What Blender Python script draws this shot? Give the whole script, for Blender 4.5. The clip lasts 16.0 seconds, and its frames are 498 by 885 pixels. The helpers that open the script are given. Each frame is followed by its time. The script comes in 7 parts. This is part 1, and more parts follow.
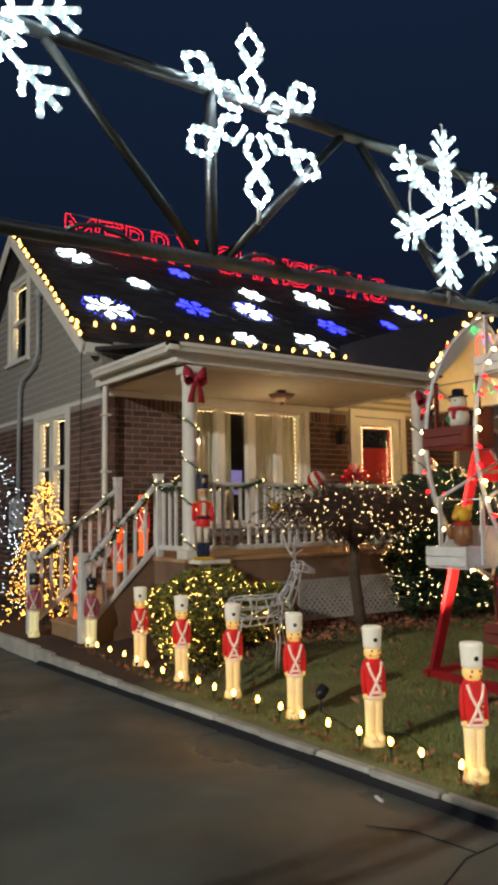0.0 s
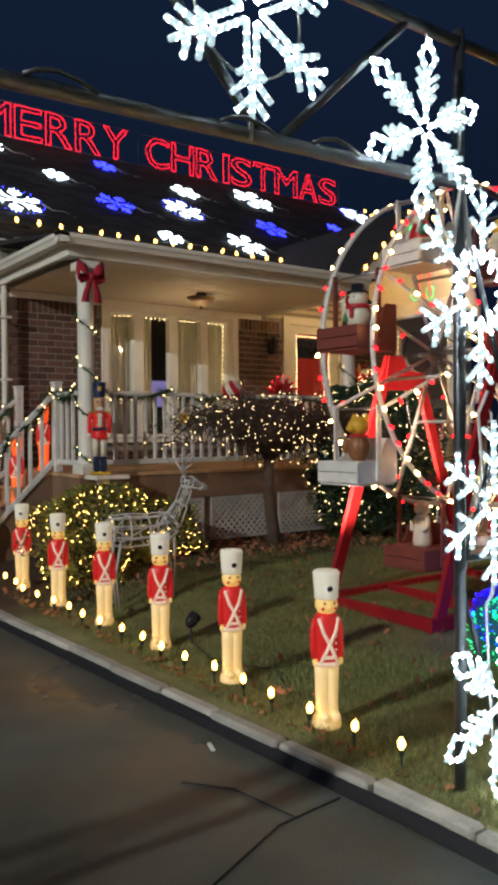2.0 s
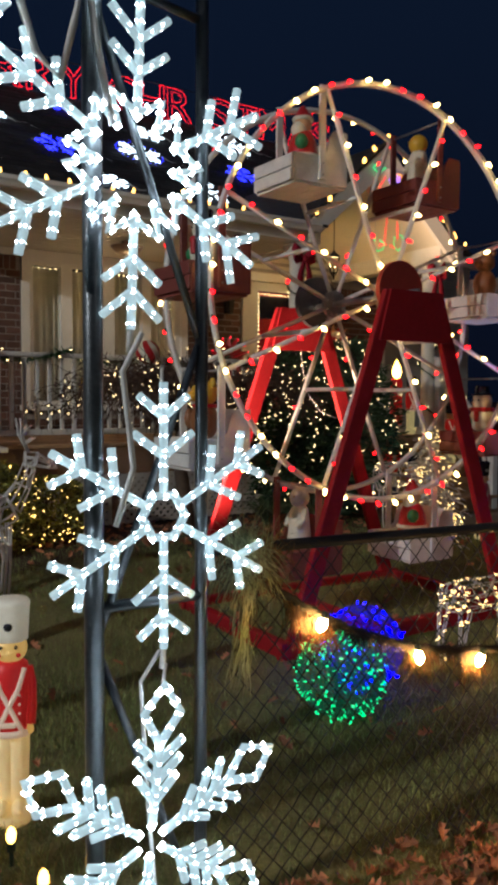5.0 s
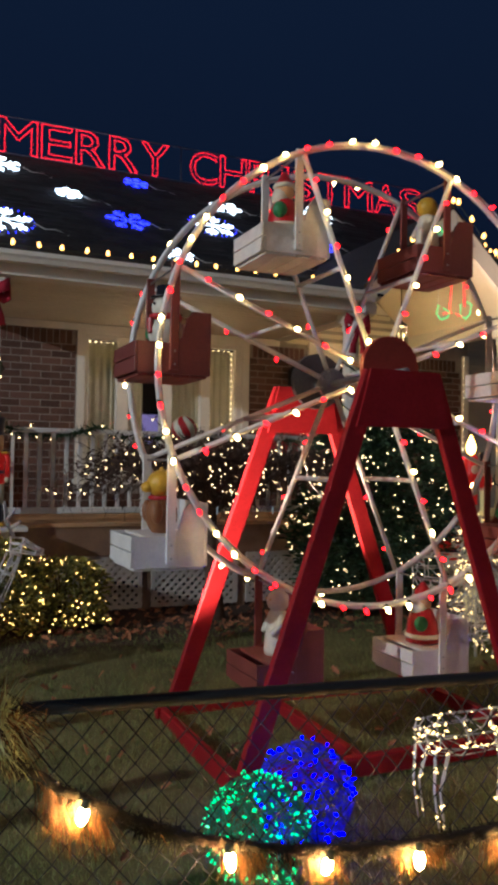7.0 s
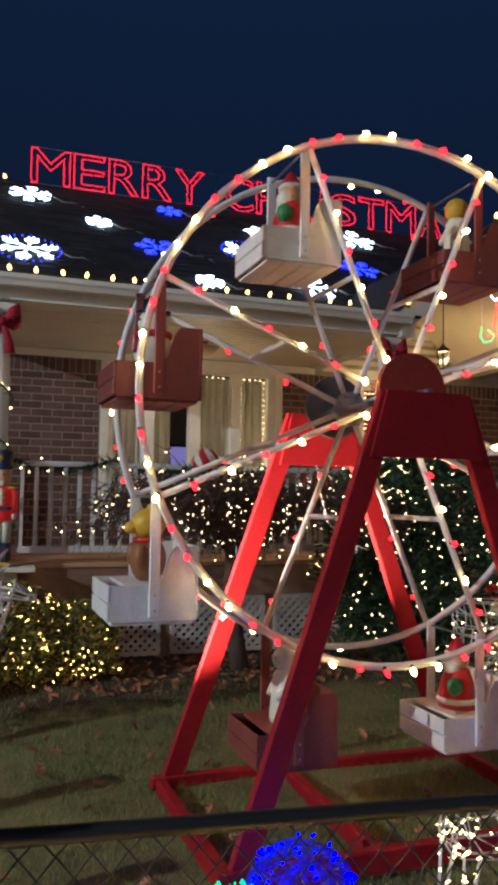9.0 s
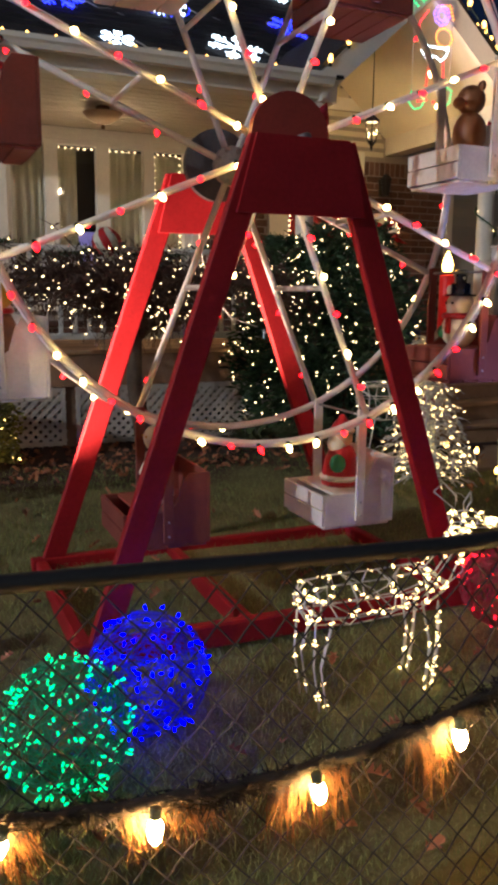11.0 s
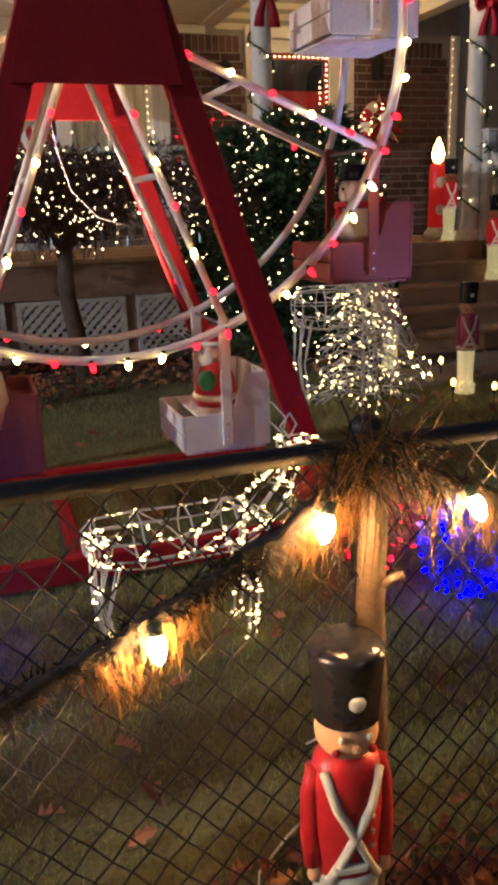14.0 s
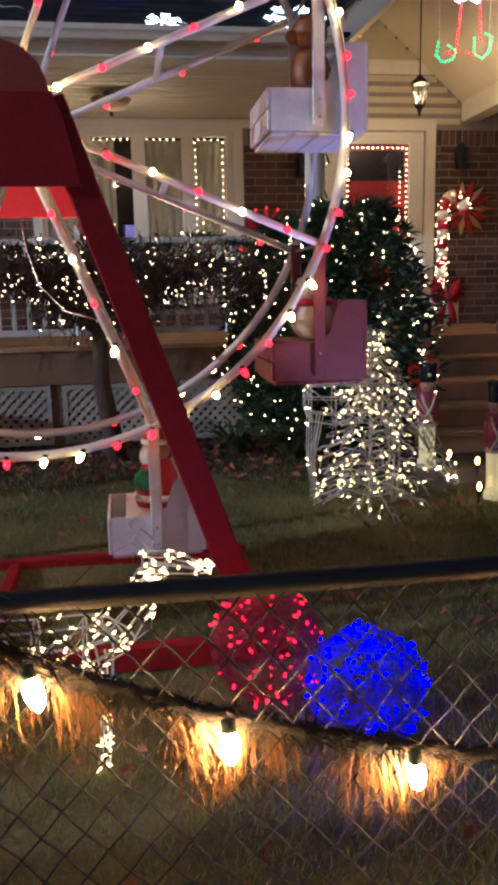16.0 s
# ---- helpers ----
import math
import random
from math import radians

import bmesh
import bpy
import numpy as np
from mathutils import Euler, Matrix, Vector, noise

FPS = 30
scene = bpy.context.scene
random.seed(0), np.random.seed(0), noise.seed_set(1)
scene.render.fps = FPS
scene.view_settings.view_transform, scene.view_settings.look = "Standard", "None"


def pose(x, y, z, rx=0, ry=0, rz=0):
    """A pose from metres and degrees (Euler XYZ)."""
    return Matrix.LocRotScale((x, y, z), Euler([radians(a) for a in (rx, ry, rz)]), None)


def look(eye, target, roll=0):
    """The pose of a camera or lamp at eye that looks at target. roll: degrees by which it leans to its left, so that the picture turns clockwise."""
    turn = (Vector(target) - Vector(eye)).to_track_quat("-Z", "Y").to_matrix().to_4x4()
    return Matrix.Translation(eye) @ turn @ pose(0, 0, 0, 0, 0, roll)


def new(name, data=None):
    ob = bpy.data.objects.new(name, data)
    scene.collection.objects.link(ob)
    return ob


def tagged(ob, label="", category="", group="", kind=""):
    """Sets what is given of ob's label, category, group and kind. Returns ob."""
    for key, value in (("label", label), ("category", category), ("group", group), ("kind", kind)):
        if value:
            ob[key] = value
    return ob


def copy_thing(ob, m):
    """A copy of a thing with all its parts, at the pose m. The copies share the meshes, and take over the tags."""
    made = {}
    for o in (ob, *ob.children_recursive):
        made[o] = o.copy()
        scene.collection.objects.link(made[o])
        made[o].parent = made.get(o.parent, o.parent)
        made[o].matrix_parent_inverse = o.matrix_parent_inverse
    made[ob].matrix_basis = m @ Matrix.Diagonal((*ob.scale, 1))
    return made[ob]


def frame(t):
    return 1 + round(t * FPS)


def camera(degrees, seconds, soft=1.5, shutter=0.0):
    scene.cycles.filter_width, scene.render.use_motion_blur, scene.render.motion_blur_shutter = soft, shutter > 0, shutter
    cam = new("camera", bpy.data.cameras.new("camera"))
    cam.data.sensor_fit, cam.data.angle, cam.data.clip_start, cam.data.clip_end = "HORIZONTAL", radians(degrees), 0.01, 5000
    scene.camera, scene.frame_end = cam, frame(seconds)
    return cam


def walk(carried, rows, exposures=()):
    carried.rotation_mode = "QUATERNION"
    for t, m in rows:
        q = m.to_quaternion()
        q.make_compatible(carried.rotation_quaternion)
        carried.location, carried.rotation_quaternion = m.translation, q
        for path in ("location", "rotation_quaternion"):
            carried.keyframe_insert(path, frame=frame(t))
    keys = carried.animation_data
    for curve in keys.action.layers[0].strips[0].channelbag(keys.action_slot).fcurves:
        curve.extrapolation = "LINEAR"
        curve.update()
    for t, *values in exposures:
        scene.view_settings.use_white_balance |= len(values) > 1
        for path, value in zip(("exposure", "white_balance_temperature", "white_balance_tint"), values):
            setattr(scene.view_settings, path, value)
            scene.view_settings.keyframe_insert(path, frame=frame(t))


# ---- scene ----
cam = camera(34.4, 16.0, soft=4.0)
METRES, EYE, TILT, LEAN, TURN = 7.5, 1.6, 0.0, 0.0, -34.6
ROWS = [
    (0.0, 0.0, 0.0, 0.0, 0.06, 5.07, 0.73),
    (0.5, 0.0207, 0.0205, -0.0028, -0.34, 3.37, 0.57),
    (1.0, 0.054, 0.042, -0.0035, -0.19, 1.98, 0.52),
    (1.5, 0.0837, 0.0717, -0.0071, -0.78, 0.28, 0.41),
    (2.0, 0.1075, 0.1054, -0.0083, -1.7, -0.85, 0.4),
    (2.5, 0.1396, 0.134, -0.0113, -1.57, -1.89, 0.37),
    (3.0, 0.1693, 0.1621, -0.0132, -1.28, -2.43, 0.31),
    (3.5, 0.1967, 0.1978, -0.0116, -1.29, -2.95, 0.12),
    (4.0, 0.2371, 0.2237, -0.0127, 0.03, -3.38, 0.15),
    (4.5, 0.2719, 0.2515, -0.0139, 0.83, -3.31, -0.0),
    (5.0, 0.303, 0.2823, -0.0094, 1.85, -3.04, -0.31),
    (7.3, 0.4318, 0.3690, 0.0143, 12.35, 2.32, -0.99),
    (7.5, 0.4342, 0.3734, 0.0149, 13.03, 2.92, -0.98),
    (8.0, 0.4346, 0.397, 0.0153, 14.77, 4.23, -0.96),
    (8.2, 0.4331, 0.4101, 0.0176, 15.30, 4.67, -0.98),
    (10.3, 0.4742, 0.4775, 0.0052, 12.65, -3.97, -0.85),
    (10.5, 0.4774, 0.4809, 0.0031, 12.11, -5.99, -0.91),
    (11.0, 0.4843, 0.5006, -0.0048, 11.48, -10.32, -0.46),
    (11.5, 0.4939, 0.5158, -0.0082, 11.87, -13.87, 0.1),
    (12.0, 0.5149, 0.5279, -0.0104, 13.11, -15.87, 0.73),
    (12.5, 0.5373, 0.5382, -0.0131, 13.9, -17.0, 1.15),
    (13.0, 0.5526, 0.555, -0.0162, 14.11, -17.3, 1.32),
    (13.5, 0.57, 0.5753, -0.016, 14.41, -17.1, 1.53),
    (14.0, 0.5959, 0.5911, -0.0165, 15.6, -16.42, 1.7),
    (14.5, 0.6272, 0.6034, -0.015, 16.51, -15.82, 1.51),
    (15.0, 0.6476, 0.6237, -0.016, 18.66, -14.8, 1.36),
    (15.5, 0.6688, 0.6454, -0.0132, 21.63, -13.13, 1.15),
    (16.0, 0.6982, 0.6636, -0.0102, 25.93, -10.73, 1.25),
]
walk(cam, [(t, pose(0, 0, EYE, TILT, LEAN, TURN) @ pose(METRES * x, METRES * y, METRES * z, 90 + pitch, roll, yaw)) for t, x, y, z, yaw, pitch, roll in ROWS],
     exposures=[(0.0, 0.27, 6500, 11), (2.0, 0.20, 6200, 11), (3.0, 0.12, 6100, 11), (4.0, -0.10, 6100, 12), (5.0, -0.42, 6000, 12), (7.5, 0.06, 5500, 13), (8.2, 0.24, 5350, 12), (10.5, 0.06, 5750, 13), (13.0, 0.02, 5700, 18), (14.5, 0.24, 5700, 19), (16.0, 0.14, 5100, 20)])

# ---- world and large lights ----
world = bpy.data.worlds.new("night")
scene.world = world
world.use_nodes = True
wn = world.node_tree
wn.nodes.clear()
w_out = wn.nodes.new("ShaderNodeOutputWorld")
w_bg = wn.nodes.new("ShaderNodeBackground")
w_tc = wn.nodes.new("ShaderNodeTexCoord")
w_sep = wn.nodes.new("ShaderNodeSeparateXYZ")
w_ramp = wn.nodes.new("ShaderNodeValToRGB")
w_ramp.color_ramp.elements[0].position = 0.0
w_ramp.color_ramp.elements[0].color = (0.0034, 0.0052, 0.0130, 1)
w_ramp.color_ramp.elements[1].position = 0.6
w_ramp.color_ramp.elements[1].color = (0.0058, 0.0128, 0.0310, 1)
w_bg.inputs["Strength"].default_value = 1.0
wn.links.new(w_tc.outputs["Generated"], w_sep.inputs[0])
wn.links.new(w_sep.outputs["Z"], w_ramp.inputs["Fac"])
wn.links.new(w_ramp.outputs["Color"], w_bg.inputs["Color"])
wn.links.new(w_bg.outputs[0], w_out.inputs["Surface"])


def point_lamp(name, at, watts, colour, radius):
    data = bpy.data.lights.new(name, "POINT")
    data.energy, data.color, data.shadow_soft_size = watts, colour, radius
    ob = new(name, data)
    ob.location = at
    return ob


# street lamps assumed out of view, added to light the drive and the lawn
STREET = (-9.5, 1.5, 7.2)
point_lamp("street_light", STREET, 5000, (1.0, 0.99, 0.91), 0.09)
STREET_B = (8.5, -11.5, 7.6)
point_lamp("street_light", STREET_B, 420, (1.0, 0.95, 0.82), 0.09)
# fill lamp added in mid-air below the unlit bowl, for the porch ceiling
point_lamp("porch_light", (7.1, 9.5, 2.86), 8, (1.0, 0.68, 0.36), 0.03)
# fill lamp added for the portico, placed within the unlit hanging lantern
point_lamp("lantern_light", (10.15, 9.3, 3.42), 29, (1.0, 0.64, 0.24), 0.06)


# garden spotlight that is aimed at the wheel
SPOT = (4.20, 5.12)
spot = bpy.data.lights.new("spot_light", "SPOT")
spot.energy, spot.color, spot.spot_size, spot.spot_blend, spot.shadow_soft_size = 5600, (1.0, 0.64, 0.38), radians(31), 0.6, 0.03
spot_ob = new("spot_light", spot)
spot_ob.matrix_basis = look((SPOT[0] + 0.07, SPOT[1], 0.22), (6.55, 5.62, 1.50))
# second garden spotlight, cool white, beside the wheel's far end
SPOT_B = (8.70, 3.75)
spot_b = bpy.data.lights.new("spot_light", "SPOT")
spot_b.energy, spot_b.color, spot_b.spot_size, spot_b.spot_blend, spot_b.shadow_soft_size = 105, (0.60, 0.58, 1.0), radians(46), 0.6, 0.03
spot_b_ob = new("spot_light", spot_b)
spot_b_ob.matrix_basis = look((SPOT_B[0] - 0.05, SPOT_B[1] + 0.05, 0.22), (7.98, 4.70, 2.1))


# ---- materials ----
def mat(name, base, rough=0.6, metal=0.0, var=0.25, scale=6.0, fine=60.0, bump=0.15, emit=None, strength=0.0, spec=0.4, vary=0.0, alpha=1.0, trans=0.0):
    """Principled surface with two scales of colour variation and a fine relief."""
    m = bpy.data.materials.new(name)
    m.use_nodes = True
    nt = m.node_tree
    b = nt.nodes["Principled BSDF"]
    b.inputs["Roughness"].default_value = rough
    b.inputs["Metallic"].default_value = metal
    b.inputs["Specular IOR Level"].default_value = spec
    b.inputs["Transmission Weight"].default_value = trans
    col = (*base, 1)
    b.inputs["Base Color"].default_value = col
    if var > 0:
        geo = nt.nodes.new("ShaderNodeNewGeometry")
        n1 = nt.nodes.new("ShaderNodeTexNoise")
        n1.inputs["Scale"].default_value = scale
        n1.inputs["Detail"].default_value = 5
        n2 = nt.nodes.new("ShaderNodeTexNoise")
        n2.inputs["Scale"].default_value = fine
        n2.inputs["Detail"].default_value = 3
        nt.links.new(geo.outputs["Position"], n1.inputs["Vector"])
        nt.links.new(geo.outputs["Position"], n2.inputs["Vector"])
        add = nt.nodes.new("ShaderNodeMath")
        add.operation = "MULTIPLY_ADD"
        add.inputs[1].default_value = 0.6
        nt.links.new(n1.outputs["Fac"], add.inputs[0])
        half = nt.nodes.new("ShaderNodeMath")
        half.operation = "MULTIPLY"
        half.inputs[1].default_value = 0.4
        nt.links.new(n2.outputs["Fac"], half.inputs[0])
        nt.links.new(half.outputs[0], add.inputs[2])
        last = add.outputs[0]
        if vary > 0:
            info = nt.nodes.new("ShaderNodeObjectInfo")
            isl = nt.nodes.new("ShaderNodeNewGeometry")
            s = nt.nodes.new("ShaderNodeMath")
            s.operation = "ADD"
            nt.links.new(info.outputs["Random"], s.inputs[0])
            nt.links.new(isl.outputs["Random Per Island"], s.inputs[1])
            fr = nt.nodes.new("ShaderNodeMath")
            fr.operation = "FRACT"
            nt.links.new(s.outputs[0], fr.inputs[0])
            mx = nt.nodes.new("ShaderNodeMath")
            mx.operation = "MULTIPLY_ADD"
            mx.inputs[1].default_value = vary
            nt.links.new(fr.outputs[0], mx.inputs[0])
            nt.links.new(last, mx.inputs[2])
            sub = nt.nodes.new("ShaderNodeMath")
            sub.operation = "SUBTRACT"
            sub.inputs[1].default_value = vary / 2
            nt.links.new(mx.outputs[0], sub.inputs[0])
            last = sub.outputs[0]
        ramp = nt.nodes.new("ShaderNodeValToRGB")
        ramp.color_ramp.elements[0].position = 0.3
        ramp.color_ramp.elements[1].position = 0.7
        ramp.color_ramp.elements[0].color = (*[c * (1 - var) for c in base], 1)
        ramp.color_ramp.elements[1].color = (*[min(1, c * (1 + var)) for c in base], 1)
        nt.links.new(last, ramp.inputs["Fac"])
        nt.links.new(ramp.outputs["Color"], b.inputs["Base Color"])
        if bump > 0:
            bp = nt.nodes.new("ShaderNodeBump")
            bp.inputs["Strength"].default_value = bump
            bp.inputs["Distance"].default_value = 0.01
            nt.links.new(n2.outputs["Fac"], bp.inputs["Height"])
            nt.links.new(bp.outputs["Normal"], b.inputs["Normal"])
    if emit:
        b.inputs["Emission Color"].default_value = (*emit, 1)
        b.inputs["Emission Strength"].default_value = strength
    return m


def glow(name, colour, strength):
    m = bpy.data.materials.new(name)
    m.use_nodes = True
    b = m.node_tree.nodes["Principled BSDF"]
    b.inputs["Base Color"].default_value = (0.5 * colour[0], 0.5 * colour[1], 0.5 * colour[2], 1)
    b.inputs["Roughness"].default_value = 0.3
    b.inputs["Emission Color"].default_value = (*colour, 1)
    b.inputs["Emission Strength"].default_value = strength
    return m


M_ASPHALT = mat("asphalt", (0.066, 0.074, 0.064), 0.44, var=0.55, scale=1.1, fine=170, bump=0.6, spec=0.4)
# damp patches on the asphalt: the gloss follows a broad noise
a_nt = M_ASPHALT.node_tree
a_noise = a_nt.nodes.new("ShaderNodeTexNoise")
a_noise.inputs["Scale"].default_value, a_noise.inputs["Detail"].default_value = 0.7, 6
a_geo = a_nt.nodes.new("ShaderNodeNewGeometry")
a_map = a_nt.nodes.new("ShaderNodeMapRange")
a_map.inputs["From Min"].default_value, a_map.inputs["From Max"].default_value = 0.36, 0.62
a_map.inputs["To Min"].default_value, a_map.inputs["To Max"].default_value = 0.26, 0.62
a_nt.links.new(a_geo.outputs["Position"], a_noise.inputs["Vector"])
a_nt.links.new(a_noise.outputs["Fac"], a_map.inputs["Value"])
a_nt.links.new(a_map.outputs["Result"], a_nt.nodes["Principled BSDF"].inputs["Roughness"])
M_KERB = mat("granite_kerb", (0.40, 0.38, 0.33), 0.8, var=0.3, scale=5, fine=90, bump=0.5, vary=0.3)
M_BRICK = mat("brick", (0.115, 0.061, 0.046), 0.85, var=0.35, scale=7, fine=120, bump=0.5, vary=0.5)
M_MORTAR = mat("mortar", (0.28, 0.25, 0.22), 0.95, var=0.2, scale=9, fine=150, bump=0.4)
M_SIDING = mat("siding", (0.34, 0.33, 0.29), 0.55, var=0.10, scale=2.5, fine=50, bump=0.05, vary=0.1)
M_CREAM = mat("cream_siding", (0.55, 0.50, 0.38), 0.55, var=0.10, scale=2.5, fine=50, bump=0.05, vary=0.1)
M_TRIM = mat("white_trim", (0.72, 0.69, 0.61), 0.5, var=0.10, scale=3, fine=40, bump=0.06)
M_CEIL = mat("painted_ceiling", (0.70, 0.64, 0.50), 0.6, var=0.08, scale=2, fine=40, bump=0.05)
M_SHINGLE = mat("shingle", (0.022, 0.021, 0.023), 0.9, var=0.35, scale=5, fine=80, bump=0.6, vary=0.6)
M_DECK = mat("deck_wood", (0.40, 0.25, 0.135), 0.7, var=0.3, scale=4, fine=70, bump=0.3, vary=0.4)
M_BROWN = mat("brown_board", (0.18, 0.11, 0.07), 0.7, var=0.3, scale=3, fine=60, bump=0.3, vary=0.3)
M_LATTICE = mat("lattice_paint", (0.42, 0.40, 0.36), 0.7, var=0.2, scale=4, fine=60, bump=0.2)
M_WHITE = mat("white_paint", (0.66, 0.65, 0.62), 0.45, var=0.14, scale=8, fine=60, bump=0.12)
M_RED = mat("red_paint", (0.27, 0.009, 0.013), 0.62, var=0.22, scale=4, fine=60, bump=0.15, spec=0.2)
M_MAROON = mat("maroon_paint", (0.18, 0.045, 0.035), 0.5, var=0.2, scale=5, fine=60, bump=0.15)
M_HUBDISC = mat("hub_disc_paint", (0.30, 0.035, 0.02), 0.5, var=0.2, scale=5, fine=60)
M_STEEL = mat("galvanised_steel", (0.38, 0.39, 0.40), 0.35, 0.9, var=0.2, scale=9, fine=80)
M_DARKSTEEL = mat("dark_steel", (0.10, 0.11, 0.12), 0.4, 0.8, var=0.25, scale=9, fine=80)
M_BLACK = mat("black_rubber", (0.014, 0.014, 0.015), 0.6, var=0.2, scale=9, fine=80, bump=0.1)
M_WIREW = mat("white_wire", (0.55, 0.55, 0.53), 0.5, var=0.1, scale=10)
M_CORD = mat("green_cord", (0.012, 0.03, 0.016), 0.6, var=0.1)
M_CHAIN = mat("chain_link_wire", (0.026, 0.024, 0.020), 0.7, 0.0, var=0.3, scale=12)
M_PVC = mat("grey_conduit", (0.35, 0.36, 0.36), 0.5, var=0.15, scale=6)
M_DARKROOM = mat("room_wall", (0.10, 0.085, 0.06), 0.9, var=0.1)
M_CURTAIN = mat("curtain_cloth", (0.60, 0.57, 0.43), 0.9, var=0.12, scale=8, fine=120)
M_DOOR = mat("red_door_paint", (0.36, 0.022, 0.018), 0.4, var=0.12, scale=4)
M_BOW = mat("red_velvet", (0.33, 0.012, 0.03), 0.85, var=0.25, scale=20, fine=120)
M_PINE = mat("pine_needles", (0.030, 0.065, 0.026), 0.7, var=0.5, scale=14, fine=90, vary=0.6)
M_EVERGREEN = mat("evergreen_needles", (0.035, 0.075, 0.035), 0.7, var=0.5, scale=10, fine=80, vary=0.6)
M_BUSH = mat("bush_leaves", (0.20, 0.20, 0.040), 0.6, var=0.5, scale=9, fine=80, vary=0.7)
M_HOSTA = mat("strap_leaves", (0.05, 0.075, 0.03), 0.6, var=0.4, scale=9, vary=0.6)
M_BARK = mat("bark", (0.085, 0.060, 0.042), 0.9, var=0.35, scale=14, fine=90, bump=0.7)
M_TWIG = mat("twigs", (0.075, 0.045, 0.032), 0.85, var=0.35, scale=10, vary=0.5)
M_GRASS = mat("grass_blades", (0.165, 0.205, 0.058), 0.6, var=0.4, scale=1.6, vary=0.8)
M_LEAF = mat("dead_leaf", (0.30, 0.125, 0.060), 0.75, var=0.45, scale=8, fine=90, vary=0.9)
M_STRAW = mat("straw_fringe", (0.150, 0.068, 0.013), 0.7, var=0.45, scale=10, vary=0.8)
M_DARKFRINGE = mat("dark_fringe", (0.014, 0.011, 0.008), 0.8, var=0.4, scale=14, vary=0.6)
M_RAWPOST = mat("peeled_post", (0.12, 0.080, 0.050), 0.85, var=0.45, scale=16, fine=70, bump=0.6)
M_BLACKP = mat("black_plastic", (0.016, 0.016, 0.020), 0.22, var=0.2, scale=20, spec=0.5)
M_REDP = mat("red_plastic", (0.42, 0.018, 0.022), 0.35, var=0.12, scale=14)
M_SKINP = mat("tan_plastic", (0.58, 0.33, 0.17), 0.45, var=0.1, scale=14)
M_CREAMP = mat("cream_plastic", (0.66, 0.62, 0.50), 0.45, var=0.1, scale=14)
M_GREENP = mat("green_plastic", (0.03, 0.20, 0.07), 0.45, var=0.1, scale=14)
M_YELLOWP = mat("yellow_plastic", (0.62, 0.36, 0.03), 0.45, var=0.1, scale=14)
M_BROWNP = mat("brown_plastic", (0.24, 0.10, 0.04), 0.45, var=0.1, scale=14)
M_BLUEP = mat("navy_plastic", (0.012, 0.022, 0.06), 0.4, var=0.1, scale=14)
M_PINKP = mat("faded_coat_plastic", (0.34, 0.055, 0.09), 0.45, var=0.1, scale=14)
# blow-moulded figures with a lamp inside
L_HAT = mat("lit_white_plastic", (0.70, 0.68, 0.60), 0.4, var=0.08, emit=(1.0, 0.84, 0.55), strength=0.20)
L_FACE = mat("lit_face_plastic", (0.66, 0.48, 0.22), 0.4, var=0.08, emit=(1.0, 0.58, 0.12), strength=0.42)
L_COAT = mat("lit_red_plastic", (0.55, 0.015, 0.015), 0.4, var=0.08, emit=(1.0, 0.03, 0.02), strength=0.15)
L_BELT = mat("lit_belt_plastic", (0.70, 0.62, 0.50), 0.4, var=0.08, emit=(1.0, 0.62, 0.42), strength=0.25)
L_LEGS = mat("lit_leg_plastic", (0.70, 0.62, 0.40), 0.4, var=0.12, scale=12, emit=(1.0, 0.58, 0.14), strength=0.36)
L_ORANGE = mat("lit_orange_plastic", (0.60, 0.20, 0.03), 0.4, var=0.08, emit=(1.0, 0.08, 0.012), strength=0.8)
L_PALE = mat("lit_pale_plastic", (0.62, 0.60, 0.40), 0.4, var=0.08, emit=(1.0, 0.82, 0.32), strength=0.30)
L_FLAME = glow("flame_lamp", (1.0, 0.46, 0.06), 32.0)
G_WARM = glow("warm_bulb", (1.0, 0.60, 0.16), 34.0)
G_FAIRY = glow("warm_fairy_bulb", (1.0, 0.70, 0.30), 11.0)
G_YELLOW = glow("warm_yellow_fairy_bulb", (1.0, 0.66, 0.23), 8.0)
G_AMBER = glow("amber_fairy_bulb", (1.0, 0.48, 0.08), 8.0)
G_COOL = glow("cool_fairy_bulb", (0.70, 0.88, 1.0), 12.0)
G_C9 = glow("frosted_bulb", (1.0, 0.47, 0.09), 8.5)
G_STAKE = glow("stake_bulb", (1.0, 0.47, 0.08), 14.0)
G_REDB = glow("red_bulb", (1.0, 0.004, 0.006), 9.0)
G_REDS = glow("red_led", (1.0, 0.008, 0.022), 5.0)
G_GREENB = glow("green_led", (0.010, 0.55, 0.15), 4.2)
G_BLUEB = glow("blue_led", (0.003, 0.0015, 1.0), 55.0)
G_PURPLE = glow("violet_led", (0.28, 0.12, 1.0), 4.0)
G_ORANGE = glow("orange_led", (1.0, 0.30, 0.03), 4.0)
G_ROPE = glow("rope_light_tube", (0.72, 0.95, 0.97), 0.62)
G_LED = glow("rope_light_led", (0.84, 0.97, 1.0), 36.0)
G_ROOFW = glow("roof_flake_white", (0.80, 0.94, 1.0), 7.0)
G_ROOFB = glow("roof_flake_blue", (0.02, 0.025, 1.0), 12.0)
G_FENCE = glow("fence_bulb", (1.0, 0.52, 0.15), 507)
G_REDB2 = glow("red_ball_led", (1.0, 0.003, 0.010), 11.0)
G_BUSHL = glow("bush_bulb", (1.0, 0.58, 0.13), 15.0)
# the bowl is unlit; a trace of glow is put into its material
G_BOWL = mat("frosted_glass_bowl", (0.30, 0.20, 0.12), 0.35, var=0.15, emit=(1.0, 0.45, 0.16), strength=0.015)
